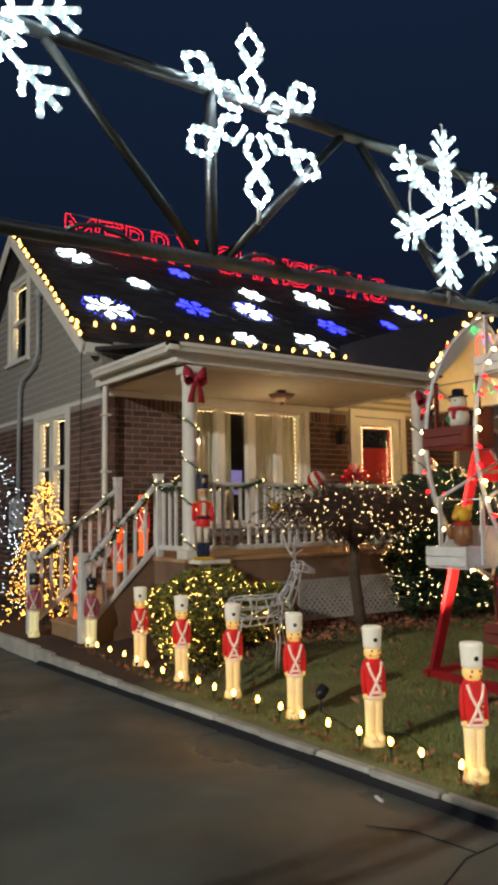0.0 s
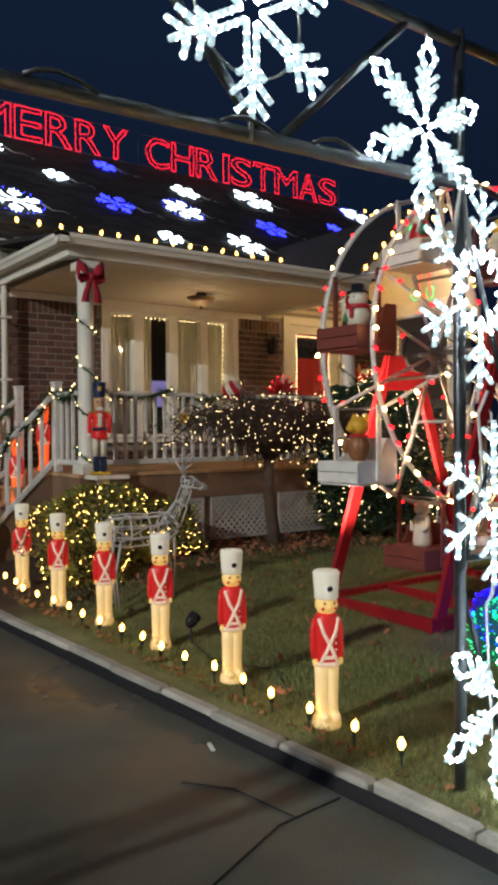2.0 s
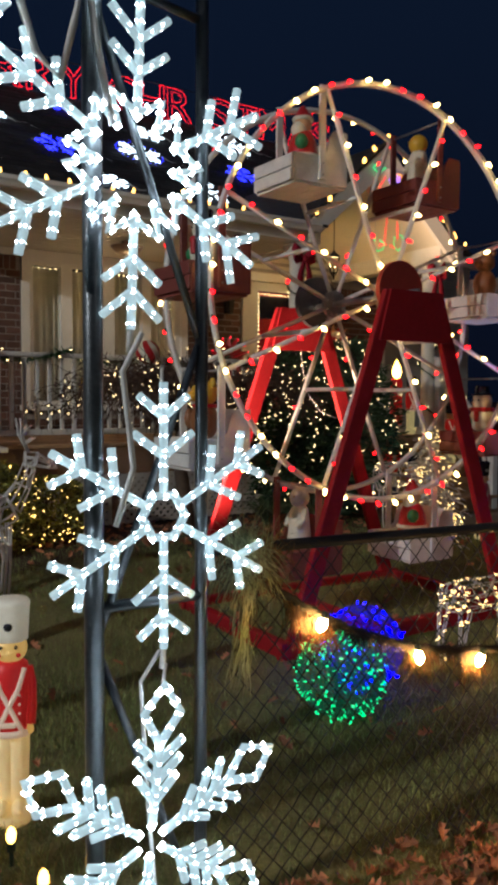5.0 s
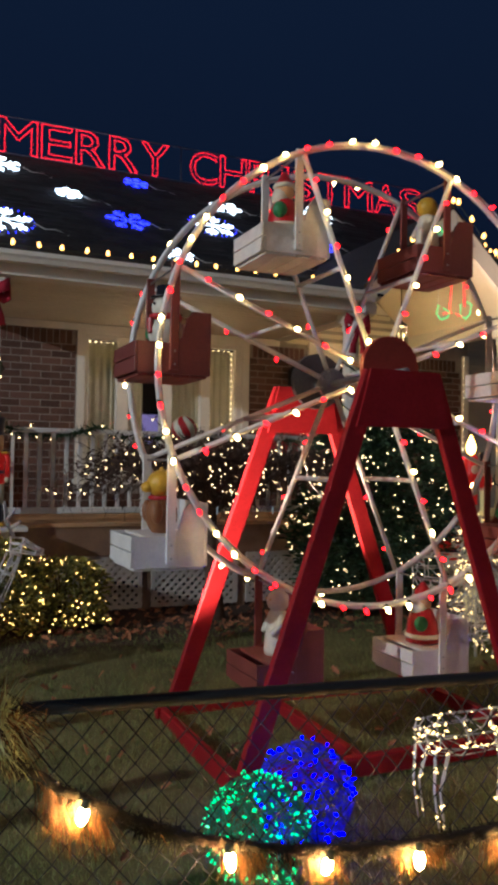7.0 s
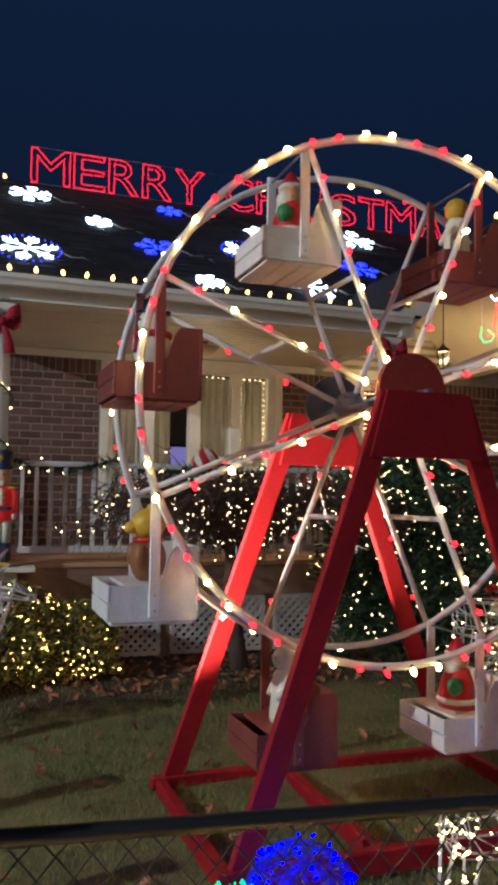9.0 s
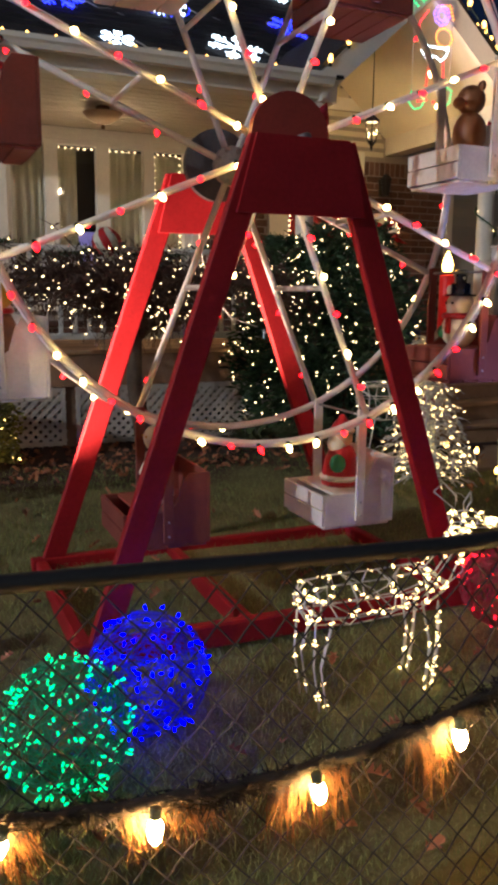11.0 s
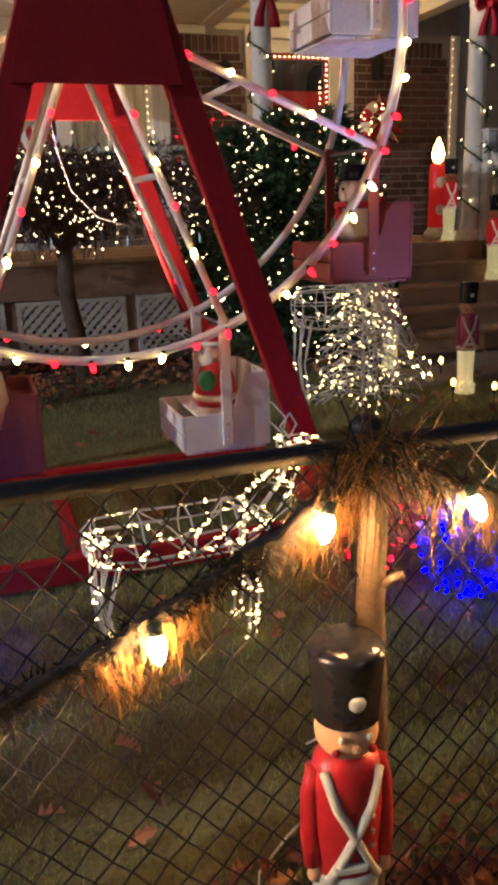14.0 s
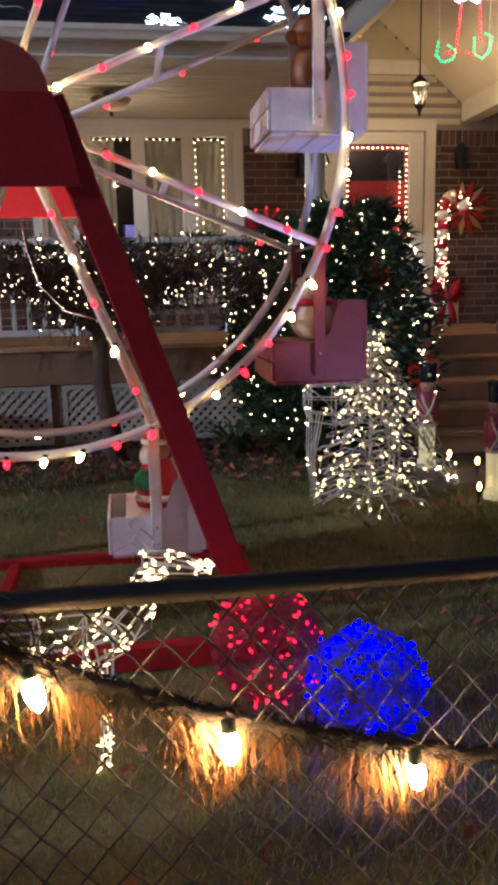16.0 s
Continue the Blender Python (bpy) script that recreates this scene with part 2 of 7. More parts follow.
G_SCREEN = glow("screen", (0.55, 0.45, 1.0), 0.3)


# ---- mesh helpers ----
class MB:
    """Collects vertices and faces of one mesh, with a material slot and smoothing per face."""

    def __init__(self):
        self.v, self.f, self.mi, self.sm = [], [], [], []

    def add(self, verts, faces, mi=0, smooth=False):
        k = len(self.v)
        self.v += [tuple(p) for p in verts]
        for fc in faces:
            self.f.append(tuple(k + i for i in fc))
            self.mi.append(mi)
            self.sm.append(smooth)
        return self

    def box(self, lo, hi, mi=0, bev=0.0, m=None):
        c = [(a + b) / 2 for a, b in zip(lo, hi)]
        s = [abs(b - a) / 2 for a, b in zip(lo, hi)]
        if bev <= 0:
            vs = [Vector((c[0] + x * s[0], c[1] + y * s[1], c[2] + z * s[2])) for x in (-1, 1) for y in (-1, 1) for z in (-1, 1)]
            fs = [(0, 1, 3, 2), (4, 6, 7, 5), (0, 4, 5, 1), (2, 3, 7, 6), (0, 2, 6, 4), (1, 5, 7, 3)]
        else:
            bv = min(bev, *s)
            vs, ix = [], {}
            for x in (-1, 1):
                for y in (-1, 1):
                    for z in (-1, 1):
                        for a in range(3):
                            d = [s[0] - bv, s[1] - bv, s[2] - bv]
                            d[a] = s[a]
                            ix[(x, y, z, a)] = len(vs)
                            vs.append(Vector((c[0] + x * d[0], c[1] + y * d[1], c[2] + z * d[2])))
            fs = []
            for a in range(3):
                o, q = (a + 1) % 3, (a + 2) % 3
                for sg in (-1, 1):
                    ring = []
                    for u, w in ((-1, -1), (1, -1), (1, 1), (-1, 1)):
                        k = [0, 0, 0]
                        k[a], k[o], k[q] = sg, u, w
                        ring.append(ix[(*k, a)])
                    fs.append(tuple(ring if sg > 0 else ring[::-1]))
            for a in range(3):
                o, q = (a + 1) % 3, (a + 2) % 3
                for so in (-1, 1):
                    for sq in (-1, 1):
                        ks = []
                        for sa in (-1, 1):
                            k = [0, 0, 0]
                            k[a], k[o], k[q] = sa, so, sq
                            ks.append(tuple(k))
                        ring = (ix[(*ks[0], o)], ix[(*ks[1], o)], ix[(*ks[1], q)], ix[(*ks[0], q)])
                        fs.append(ring if so * sq > 0 else ring[::-1])
            for x in (-1, 1):
                for y in (-1, 1):
                    for z in (-1, 1):
                        t = (ix[(x, y, z, 0)], ix[(x, y, z, 1)], ix[(x, y, z, 2)])
                        fs.append(t if x * y * z > 0 else t[::-1])
        if m is not None:
            vs = [m @ p for p in vs]
        return self.add(vs, fs, mi)

    def beam(self, a, b, w, h, mi=0, up=(0, 0, 1), bev=0.0):
        """A board from a to b, w wide across and h along up."""
        a, b = Vector(a), Vector(b)
        z = (b - a).normalized()
        u = Vector(up)
        x = u.cross(z)
        if x.length < 1e-4:
            x = Vector((1, 0, 0))
        x.normalize()
        y = z.cross(x)
        m = Matrix((x, y, z)).transposed().to_4x4()
        m.translation = a
        return self.box((-w / 2, -h / 2, 0), (w / 2, h / 2, (b - a).length), mi, bev, m)

    def tube(self, pts, r, n=6, mi=0, closed=False, cap=True, smooth=True, taper=None):
        pts = [Vector(p) for p in pts]
        k = len(pts)
        rings, prev = [], None
        for i, p in enumerate(pts):
            if closed:
                d = pts[(i + 1) % k] - pts[i - 1]
            else:
                d = pts[min(i + 1, k - 1)] - pts[max(i - 1, 0)]
            if d.length < 1e-9:
                d = Vector((0, 0, 1))
            d.normalize()
            if prev is None:
                prev = d.orthogonal().normalized()
            u = prev - d * prev.dot(d)
            if u.length < 1e-6:
                u = d.orthogonal()
            u.normalize()
            prev = u
            w = d.cross(u)
            rr = r if taper is None else r + (taper - r) * i / max(1, k - 1)
            rings.append([p + (u * math.cos(2 * math.pi * j / n) + w * math.sin(2 * math.pi * j / n)) * rr for j in range(n)])
        vs = [q for ring in rings for q in ring]
        fs = []
        for i in range(k if closed else k - 1):
            a, b = i * n, ((i + 1) % k) * n
            for j in range(n):
                fs.append((a + j, a + (j + 1) % n, b + (j + 1) % n, b + j))
        if cap and not closed:
            fs.append(tuple(range(n))[::-1])
            fs.append(tuple(range((k - 1) * n, k * n)))
        return self.add(vs, fs, mi, smooth)

    def lathe(self, prof, at=(0, 0, 0), n=14, mi=0, sx=1.0, sy=1.0, smooth=True, m=None):
        vs, fs = [], []
        for r, z in prof:
            for j in range(n):
                a = 2 * math.pi * j / n
                vs.append(Vector((r * sx * math.cos(a), r * sy * math.sin(a), z)))
        for i in range(len(prof) - 1):
            for j in range(n):
                fs.append((i * n + j, i * n + (j + 1) % n, (i + 1) * n + (j + 1) % n, (i + 1) * n + j))
        fs.append(tuple(range(n))[::-1])
        fs.append(tuple(range((len(prof) - 1) * n, len(prof) * n)))
        if m is not None:
            vs = [m @ p for p in vs]
        at = Vector(at)
        return self.add([p + at for p in vs], fs, mi, smooth)

    def ball(self, c, r, n=10, k=6, mi=0, m=None):
        rx, ry, rz = r if hasattr(r, "__len__") else (r, r, r)
        prof = [(math.sin(math.pi * i / k) * 1.0 + 1e-4, -math.cos(math.pi * i / k)) for i in range(k + 1)]
        vs, fs = [], []
        for q, z in prof:
            for j in range(n):
                a = 2 * math.pi * j / n
                vs.append(Vector((q * rx * math.cos(a), q * ry * math.sin(a), z * rz)))
        for i in range(k):
            for j in range(n):
                fs.append((i * n + j, i * n + (j + 1) % n, (i + 1) * n + (j + 1) % n, (i + 1) * n + j))
        if m is not None:
            vs = [m @ p for p in vs]
        c = Vector(c)
        return self.add([p + c for p in vs], fs, mi, True)

    def bead(self, c, r, mi=0):
        x, y, z = c
        return self.add([(x + r, y, z), (x - r, y, z), (x, y + r, z), (x, y - r, z), (x, y, z + r), (x, y, z - r)],
                        [(0, 2, 4), (2, 1, 4), (1, 3, 4), (3, 0, 4), (2, 0, 5), (1, 2, 5), (3, 1, 5), (0, 3, 5)], mi)

    def prism(self, poly, place, d0, d1, mi=0):
        """A flat polygon of (u, z), pushed from depth d0 to d1; place(u, z, d) gives the point."""
        n = len(poly)
        vs = [place(u, z, d0) for u, z in poly] + [place(u, z, d1) for u, z in poly]
        fs = [tuple(range(n)), tuple(range(n, 2 * n))[::-1]] + [(i, i + n, (i + 1) % n + n, (i + 1) % n) for i in range(n)]
        return self.add(vs, fs, mi)


def mesh_of(name, mb, mats):
    me = bpy.data.meshes.new(name)
    me.from_pydata(mb.v, [], mb.f)
    for m in (mats if isinstance(mats, (list, tuple)) else [mats]):
        me.materials.append(m)
    me.polygons.foreach_set("material_index", mb.mi)
    me.polygons.foreach_set("use_smooth", mb.sm)
    bm = bmesh.new()
    bm.from_mesh(me)
    if len(bm.faces) < 20000:
        bmesh.ops.recalc_face_normals(bm, faces=bm.faces)
    bm.to_mesh(me)
    bm.free()
    me.update()
    return me


def lone(name, mb, mats, label, category, group="", kind="", at=(0, 0, 0)):
    """A thing that is one mesh."""
    ob = new(name, mesh_of(name, mb, mats))
    ob.location = at
    return tagged(ob, label, category, group, kind)


def thing(name, label, category, group="", kind="", at=(0, 0, 0), rz=0.0):
    ob = new(name)
    ob.empty_display_size = 0.1
    ob.location = at
    ob.rotation_euler = (0, 0, radians(rz))
    return tagged(ob, label, category, group, kind)


def part(name, mb, mats, parent, label="", kind="", at=(0, 0, 0)):
    ob = new(name, mesh_of(name, mb, mats))
    ob.parent = parent
    ob.location = at
    return tagged(ob, label, kind=kind)


def shared(name, mesh, parent, m):
    """One more object on a mesh that alike pieces share."""
    ob = new(name, mesh)
    ob.parent = parent
    ob.matrix_basis = m
    return ob


def smooth01(x, a, b):
    t = max(0.0, min(1.0, (x - a) / (b - a)))
    return t * t * (3 - 2 * t)


def lawn(x, y):
    """The height of the garden, which rises a little towards the house."""
    side = smooth01(x, 4.1, 5.2)
    return 0.17 * smooth01(y, 3.8, 7.4) * side + 0.09 * smooth01(y, 6.5, 10.0) * (1 - side)


def beads(mb, line, step, r, mi=0, closed=False):
    """Lamps at even steps along a line."""
    pts = [Vector(p) for p in line] + ([Vector(line[0])] if closed else [])
    left = 0.0
    for a, b in zip(pts, pts[1:]):
        length = (b - a).length
        d = left
        while d < length:
            mb.bead(a.lerp(b, d / length), r, mi)
            d += step
        left = d - length


# ---- ground ----
def build_ground():
    xs = [-900, -200, -40, -12, 3.60, 3.64] + [3.9 + 0.3 * i for i in range(22)] + [11, 12.5, 15, 30, 100, 900]
    ys = [-900, -200, -30, -4, 0.5] + [1.4 + 0.4 * i for i in range(26)] + [13, 16, 30, 100, 300, 900]
    mb = MB()
    n = len(ys)
    vs = []
    for x in xs:
        for y in ys:
            z = -0.13 if x <= 3.6 else lawn(x, y) + 0.012 * math.sin(x * 3.1) * math.cos(y * 2.3) * (1 if 3.7 < x < 11 and 2 < y < 9 else 0)
            if x > 3.6 and y < 1.5:
                z = -0.05
            vs.append((x + 0.025 - 0.04 * (min(9.0, max(2.4, y)) - 2.4) if 3.5 < x < 3.7 else x, y, z))
    fs = [(i * n + j, (i + 1) * n + j, (i + 1) * n + j + 1, i * n + j + 1) for i in range(len(xs) - 1) for j in range(n - 1)]
    mb.add(vs, fs, 0, True)
    m = mat("garden_soil_and_turf", (0.150, 0.138, 0.052), 0.95, var=0.5, scale=3.0, fine=60, bump=0.8)
    nt = m.node_tree
    b = nt.nodes["Principled BSDF"]
    green = b.inputs["Base Color"].links[0].from_socket
    geo = nt.nodes.new("ShaderNodeNewGeometry")
    sep = nt.nodes.new("ShaderNodeSeparateXYZ")
    nz = nt.nodes.new("ShaderNodeTexNoise")
    nz.inputs["Scale"].default_value = 1.3
    mb_ = nt.nodes.new("ShaderNodeMath")
    mb_.operation = "MULTIPLY_ADD"
    mb_.inputs[1].default_value = 1.6
    rng = nt.nodes.new("ShaderNodeMapRange")
    rng.inputs["From Min"].default_value = 7.3
    rng.inputs["From Max"].default_value = 7.8
    mix = nt.nodes.new("ShaderNodeMix")
    mix.data_type = "RGBA"
    mix.inputs["B"].default_value = (0.050, 0.028, 0.018, 1)
    nt.links.new(geo.outputs["Position"], sep.inputs[0])
    nt.links.new(geo.outputs["Position"], nz.inputs["Vector"])
    nt.links.new(nz.outputs["Fac"], mb_.inputs[0])
    nt.links.new(sep.outputs["Y"], mb_.inputs[2])
    nt.links.new(mb_.outputs[0], rng.inputs["Value"])
    nt.links.new(rng.outputs["Result"], mix.inputs["Factor"])
    nt.links.new(green, mix.inputs["A"])
    nt.links.new(mix.outputs["Result"], b.inputs["Base Color"])
    lone("ground", mb, m, "garden ground of turf and dark mulch", "ground", kind="structure")

    mb = MB()
    mb.box((-4.0, -6.0, -0.30), (3.56, 24.0, -0.055))
    drive = lone("driveway", mb, M_ASPHALT, "worn dark grey asphalt driveway beside a stone kerb", "driveway", kind="structure")
    mb = MB()
    mb.tube([(3.46, 2.75, -0.053), (3.1, 2.72, -0.053), (2.6, 2.50, -0.053), (2.1, 2.52, -0.053), (1.5, 2.3, -0.053)], 0.006, 5)
    mb.tube([(3.2, 2.74, -0.053), (3.15, 3.1, -0.053), (3.0, 3.3, -0.053)], 0.004, 5)
    part("crack", mb, M_BLACK, drive, "dark tar-filled crack")
    # one black strip holds both the tar and the shade of the kerb face
    mb = MB()
    mb.prism([(3.48, -0.054), (3.49, -0.048), (3.50, -0.040), (3.524, -0.02), (3.535, -0.012), (3.535, -0.15), (3.48, -0.15)], lambda u, z, d: Vector((u + 0.025 - 0.04 * (max(2.4, d) - 2.4), d, z)), 2.4, 9.0)
    mb.prism([(3.48, -0.054), (3.49, -0.048), (3.50, -0.040), (3.524, -0.02), (3.535, -0.012), (3.535, -0.15), (3.48, -0.15)], lambda u, z, d: Vector((u + 0.025, d, z)), -1.5, 2.4)
    part("tar_edge", mb, M_BLACK, drive, "black strip of tar and painted shade along the kerb")
    # kerb stones, a low wall of long granite blocks
    kerb = thing("kerb", "row of worn pale granite kerb stones along the driveway", "kerb", kind="structure")
    y = -1.5
    rnd = random.Random(4)
    while y < 12.5:
        length = rnd.uniform(0.42, 0.62)
        z = 0.02 + lawn(3.6, y + 0.3)
        mb = MB()
        mb.box((-0.043, 0.006, -0.20), (0.043, length - 0.006, rnd.uniform(-0.006, 0.006)), 0, 0.014)
        ob = part("kerb_stone", mb, M_KERB, kerb, at=(3.61 - 0.04 * (min(9.0, max(2.4, y + 0.25)) - 2.4) + rnd.uniform(-0.006, 0.006), y, z))
        if y > 2.2:
            ob.rotation_euler = (0, 0, 0.04)
        y += length


build_ground()


# ---- house ----
def wall_slices(mb, u0, u1, z0, top, holes, place, d0, d1, extra=()):
    """A wall between u0 and u1 with a top that may slope and with real openings (ua, ub, za, zb)."""
    cuts = sorted({u0, u1, *extra, *[h[0] for h in holes], *[h[1] for h in holes]})
    for a, b in zip(cuts, cuts[1:]):
        z = z0
        for h in sorted([h for h in holes if h[0] <= a + 1e-6 and h[1] >= b - 1e-6], key=lambda q: q[2]):
            if h[2] > z:
                mb.prism([(a, z), (b, z), (b, h[2]), (a, h[2])], place, d0, d1)
            z = h[3]
        mb.prism([(a, z), (b, z), (b, top(b)), (a, top(a))], place, d0, d1)


EAVE_Y, EAVE_Z, RIDGE_Y, RIDGE_Z = 10.62, 4.06, 13.9, 6.62
SLOPE = (RIDGE_Z - EAVE_Z) / (RIDGE_Y - EAVE_Y)
HX0, HX1, HY0, HY1 = 4.76, 14.3, 10.60, 17.4
front = lambda u, z, d: Vector((u, HY0 + d, z))
left = lambda u, z, d: Vector((HX0 + d, u, z))
right = lambda u, z, d: Vector((HX1 - d, u, z))
back = lambda u, z, d: Vector((u, HY1 - d, z))
gable = lambda y: RIDGE_Z - SLOPE * abs(y - RIDGE_Y) - 0.06
WIN = (6.28, 8.44, 1.45, 3.28)
DOOR = (9.58, 10.70, 1.07, 3.30)
LWIN = (11.90, 13.23, 1.55, 3.20)
UWIN = (13.77, 14.69, 4.42, 5.84)

mb = MB()
wall_slices(mb, HX0 + 0.2, HX1 - 0.2, -0.1, lambda u: 4.12, [WIN, DOOR], front, 0.005, 0.2)
wall_front = lone("wall_front", mb, M_MORTAR, "front wall of dark red brick with pale mortar", "wall", kind="structure")
mb = MB()
wall_slices(mb, HY0 + 0.02, HY1, -0.1, gable, [LWIN, UWIN], left, 0.005, 0.2, extra=(RIDGE_Y,))
wall_left = lone("wall_left", mb, M_MORTAR, "side wall, red brick below and grey siding above", "wall", kind="structure")
mb = MB()
wall_slices(mb, HY0 + 0.02, HY1, -0.1, gable, [], right, 0.0, 0.2, extra=(RIDGE_Y,))
lone("wall_right", mb, M_SIDING, "plain grey side wall of the house", "wall", kind="structure")
mb = MB()
wall_slices(mb, HX0 + 0.2, HX1 - 0.2, -0.1, lambda u: 4.12, [], back, 0.0, 0.2)
lone("wall_back", mb, M_SIDING, "plain grey back wall of the house", "wall", kind="structure")
mb = MB()
mb.box((HX0 + 0.2, HY0 + 0.2, 0.85), (HX1 - 0.2, HY1 - 0.2, 1.05))
lone("house_floor", mb, M_DARKROOM, "plain floor inside the dim house", "floor", kind="structure")
mb = MB()
mb.box((HX0 + 0.2, HY0 + 0.2, 3.6), (HX1 - 0.2, HY1 - 0.2, 3.75))
mb.box((HX0 + 0.2, 12.3, 1.05), (HX1 - 0.2, 12.4, 3.6))
lone("house_ceiling", mb, M_DARKROOM, "plain ceiling and partition inside the dim house", "ceiling", kind="structure")

# roof: two slabs of dark shingles
mb = MB()
for sgn in (-1, 1):
    ye, yr = RIDGE_Y + sgn * (RIDGE_Y - EAVE_Y), RIDGE_Y
    vs = [(4.50, ye, EAVE_Z), (14.62, ye, EAVE_Z), (14.62, yr, RIDGE_Z), (4.50, yr, RIDGE_Z)]
    vs += [(x, y, z - 0.12) for x, y, z in vs]
    mb.add(vs, [(0, 1, 2, 3), (7, 6, 5, 4), (0, 4, 5, 1), (1, 5, 6, 2), (3, 2, 6, 7), (0, 3, 7, 4)])
roof = lone("roof", mb, M_SHINGLE, "dark shingled gable roof covered with light snowflakes", "roof", kind="structure")
mb = MB()
run = math.hypot(RIDGE_Y - EAVE_Y, RIDGE_Z - EAVE_Z)
rows_n = 26
rnd = random.Random(8)
for i in range(rows_n):
    f0, f1 = i / rows_n, (i + 1.12) / rows_n
    x = 4.50 - rnd.uniform(0, 0.3)
    while x < 14.62:
        w = rnd.uniform(0.26, 0.36)
        a, b = max(4.50, x), min(14.62, x + w - 0.006)
        if b > a + 0.02:
            y0, z0 = EAVE_Y + (RIDGE_Y - EAVE_Y) * f0, EAVE_Z + (RIDGE_Z - EAVE_Z) * f0
            y1, z1 = EAVE_Y + (RIDGE_Y - EAVE_Y) * min(1, f1), EAVE_Z + (RIDGE_Z - EAVE_Z) * min(1, f1)
            mb.add([(a, y0, z0 + 0.016), (b, y0, z0 + 0.016), (b, y1, z1 + 0.004), (a, y1, z1 + 0.004), (a, y0, z0), (b, y0, z0)],
                   [(0, 1, 2, 3), (4, 5, 1, 0)])
        x += w
part("shingles", mb, M_SHINGLE, roof, kind="stuff")
mb = MB()
mb.beam((4.47, EAVE_Y, EAVE_Z - 0.07), (4.47, RIDGE_Y, RIDGE_Z - 0.07), 0.03, 0.17, up=(0, -1, 1))
mb.beam((4.47, RIDGE_Y, RIDGE_Z - 0.07), (4.47, 2 * RIDGE_Y - EAVE_Y, EAVE_Z - 0.07), 0.03, 0.17, up=(0, 1, 1))
part("rake_board", mb, M_TRIM, roof)
mb = MB()
mb.box((4.50, EAVE_Y - 0.03, EAVE_Z - 0.14), (14.62, EAVE_Y - 0.002, EAVE_Z + 0.01))
mb.box((4.50, EAVE_Y, EAVE_Z - 0.16), (14.62, EAVE_Y + 0.04, EAVE_Z - 0.125))
part("eave_fascia", mb, M_TRIM, roof)

# lapped siding boards on the upper side wall
z = 3.34
while z < RIDGE_Z - 0.1:
    half = (RIDGE_Z - 0.06 - z - 0.12) / SLOPE
    ya, yb = max(HY0 + 0.03, RIDGE_Y - half), min(HY1, RIDGE_Y + half)
    spans = [(ya, yb)]
    if UWIN[2] - 0.16 < z < UWIN[3] + 0.04:
        spans = [(ya, UWIN[0] - 0.10), (UWIN[1] + 0.10, yb)]
    for a, b in spans:
        if b - a > 0.1:
            mb = MB()
            mb.prism([(0.018, z), (0.0, z + 0.125), (-0.012, z + 0.125), (-0.012, z)], lambda u, w, d: Vector((HX0 + 0.018 - u, d, w)), a, b)
            part("siding_board", mb, M_SIDING, wall_left)
    z += 0.12
mb = MB()
mb.box((HX0 - 0.012, HY0, 3.28), (HX0 + 0.03, HY1, 3.345))
part("belt_trim", mb, M_TRIM, wall_left)


def window(name, axis, box, panes, label, bars=0):
    """A framed window in a front ('y') or side ('x') wall. panes: spans of u in the opening."""
    u0, u1, z0, z1 = box
    place = front if axis == "y" else left
    w = thing(name, label, "window", kind="structure")
    fr = MB()
    for a, b, c, d in ((u0 - 0.10, u0, z0 - 0.06, z1 + 0.10), (u1, u1 + 0.10, z0 - 0.06, z1 + 0.10), (u0, u1, z1, z1 + 0.10)):
        fr.prism([(a, c), (b, c), (b, d), (a, d)], place, -0.03, 0.06)
    last = u0
    for a, b in list(panes) + [(u1, u1)]:
        if a > last + 0.01:
            fr.prism([(last, z0), (a, z0), (a, z1), (last, z1)], place, -0.006, 0.10)
        last = b
    for a, b in panes:
        fr.prism([(a, z1 - 0.05), (b, z1 - 0.05), (b, z1), (a, z1)], place, 0.0, 0.09)
        fr.prism([(a, z0), (b, z0), (b, z0 + 0.05), (a, z0 + 0.05)], place, 0.0, 0.09)
        if bars:
            zm = (z0 + z1) / 2
            fr.prism([(a, zm - 0.025), (b, zm - 0.025), (b, zm + 0.025), (a, zm + 0.025)], place, 0.01, 0.08)
    part("window_frame", fr, M_TRIM, w)
    s = MB()
    s.prism([(u0 - 0.13, z0 - 0.07), (u1 + 0.13, z0 - 0.07), (u1 + 0.13, z0 - 0.01), (u0 - 0.13, z0 - 0.01)], place, -0.07, 0.02)
    part("window_sill", s, M_TRIM, w)
    for a, b in panes:
        g = MB()
        g.prism([(a - 0.005, z0 + 0.04), (b + 0.005, z0 + 0.04), (b + 0.005, z1 - 0.04), (a - 0.005, z1 - 0.04)], place, 0.055, 0.062)
        ob = part("pane", g, M_GLASS, w)
        ob.visible_shadow = False
    lamps = MB()
    for a, b in panes:
        beads(lamps, [place(a + 0.03, z0 + 0.3, 0.09), place(a + 0.03, z1 - 0.07, 0.09), place(b - 0.03, z1 - 0.07, 0.09), place(b - 0.03, z0 + 0.3, 0.09)] if (axis == "x" or (a, b) == panes[-1])
              else [place(a + 0.03, z1 - 0.07, 0.09), place(b - 0.03, z1 - 0.07, 0.09)], 0.075, 0.009)
    sl = thing("fairy_lights", "string of small warm fairy lights round a window", "fairy lights")
    part("lamp_string", lamps, G_FAIRY, sl, kind="stuff")
    return w


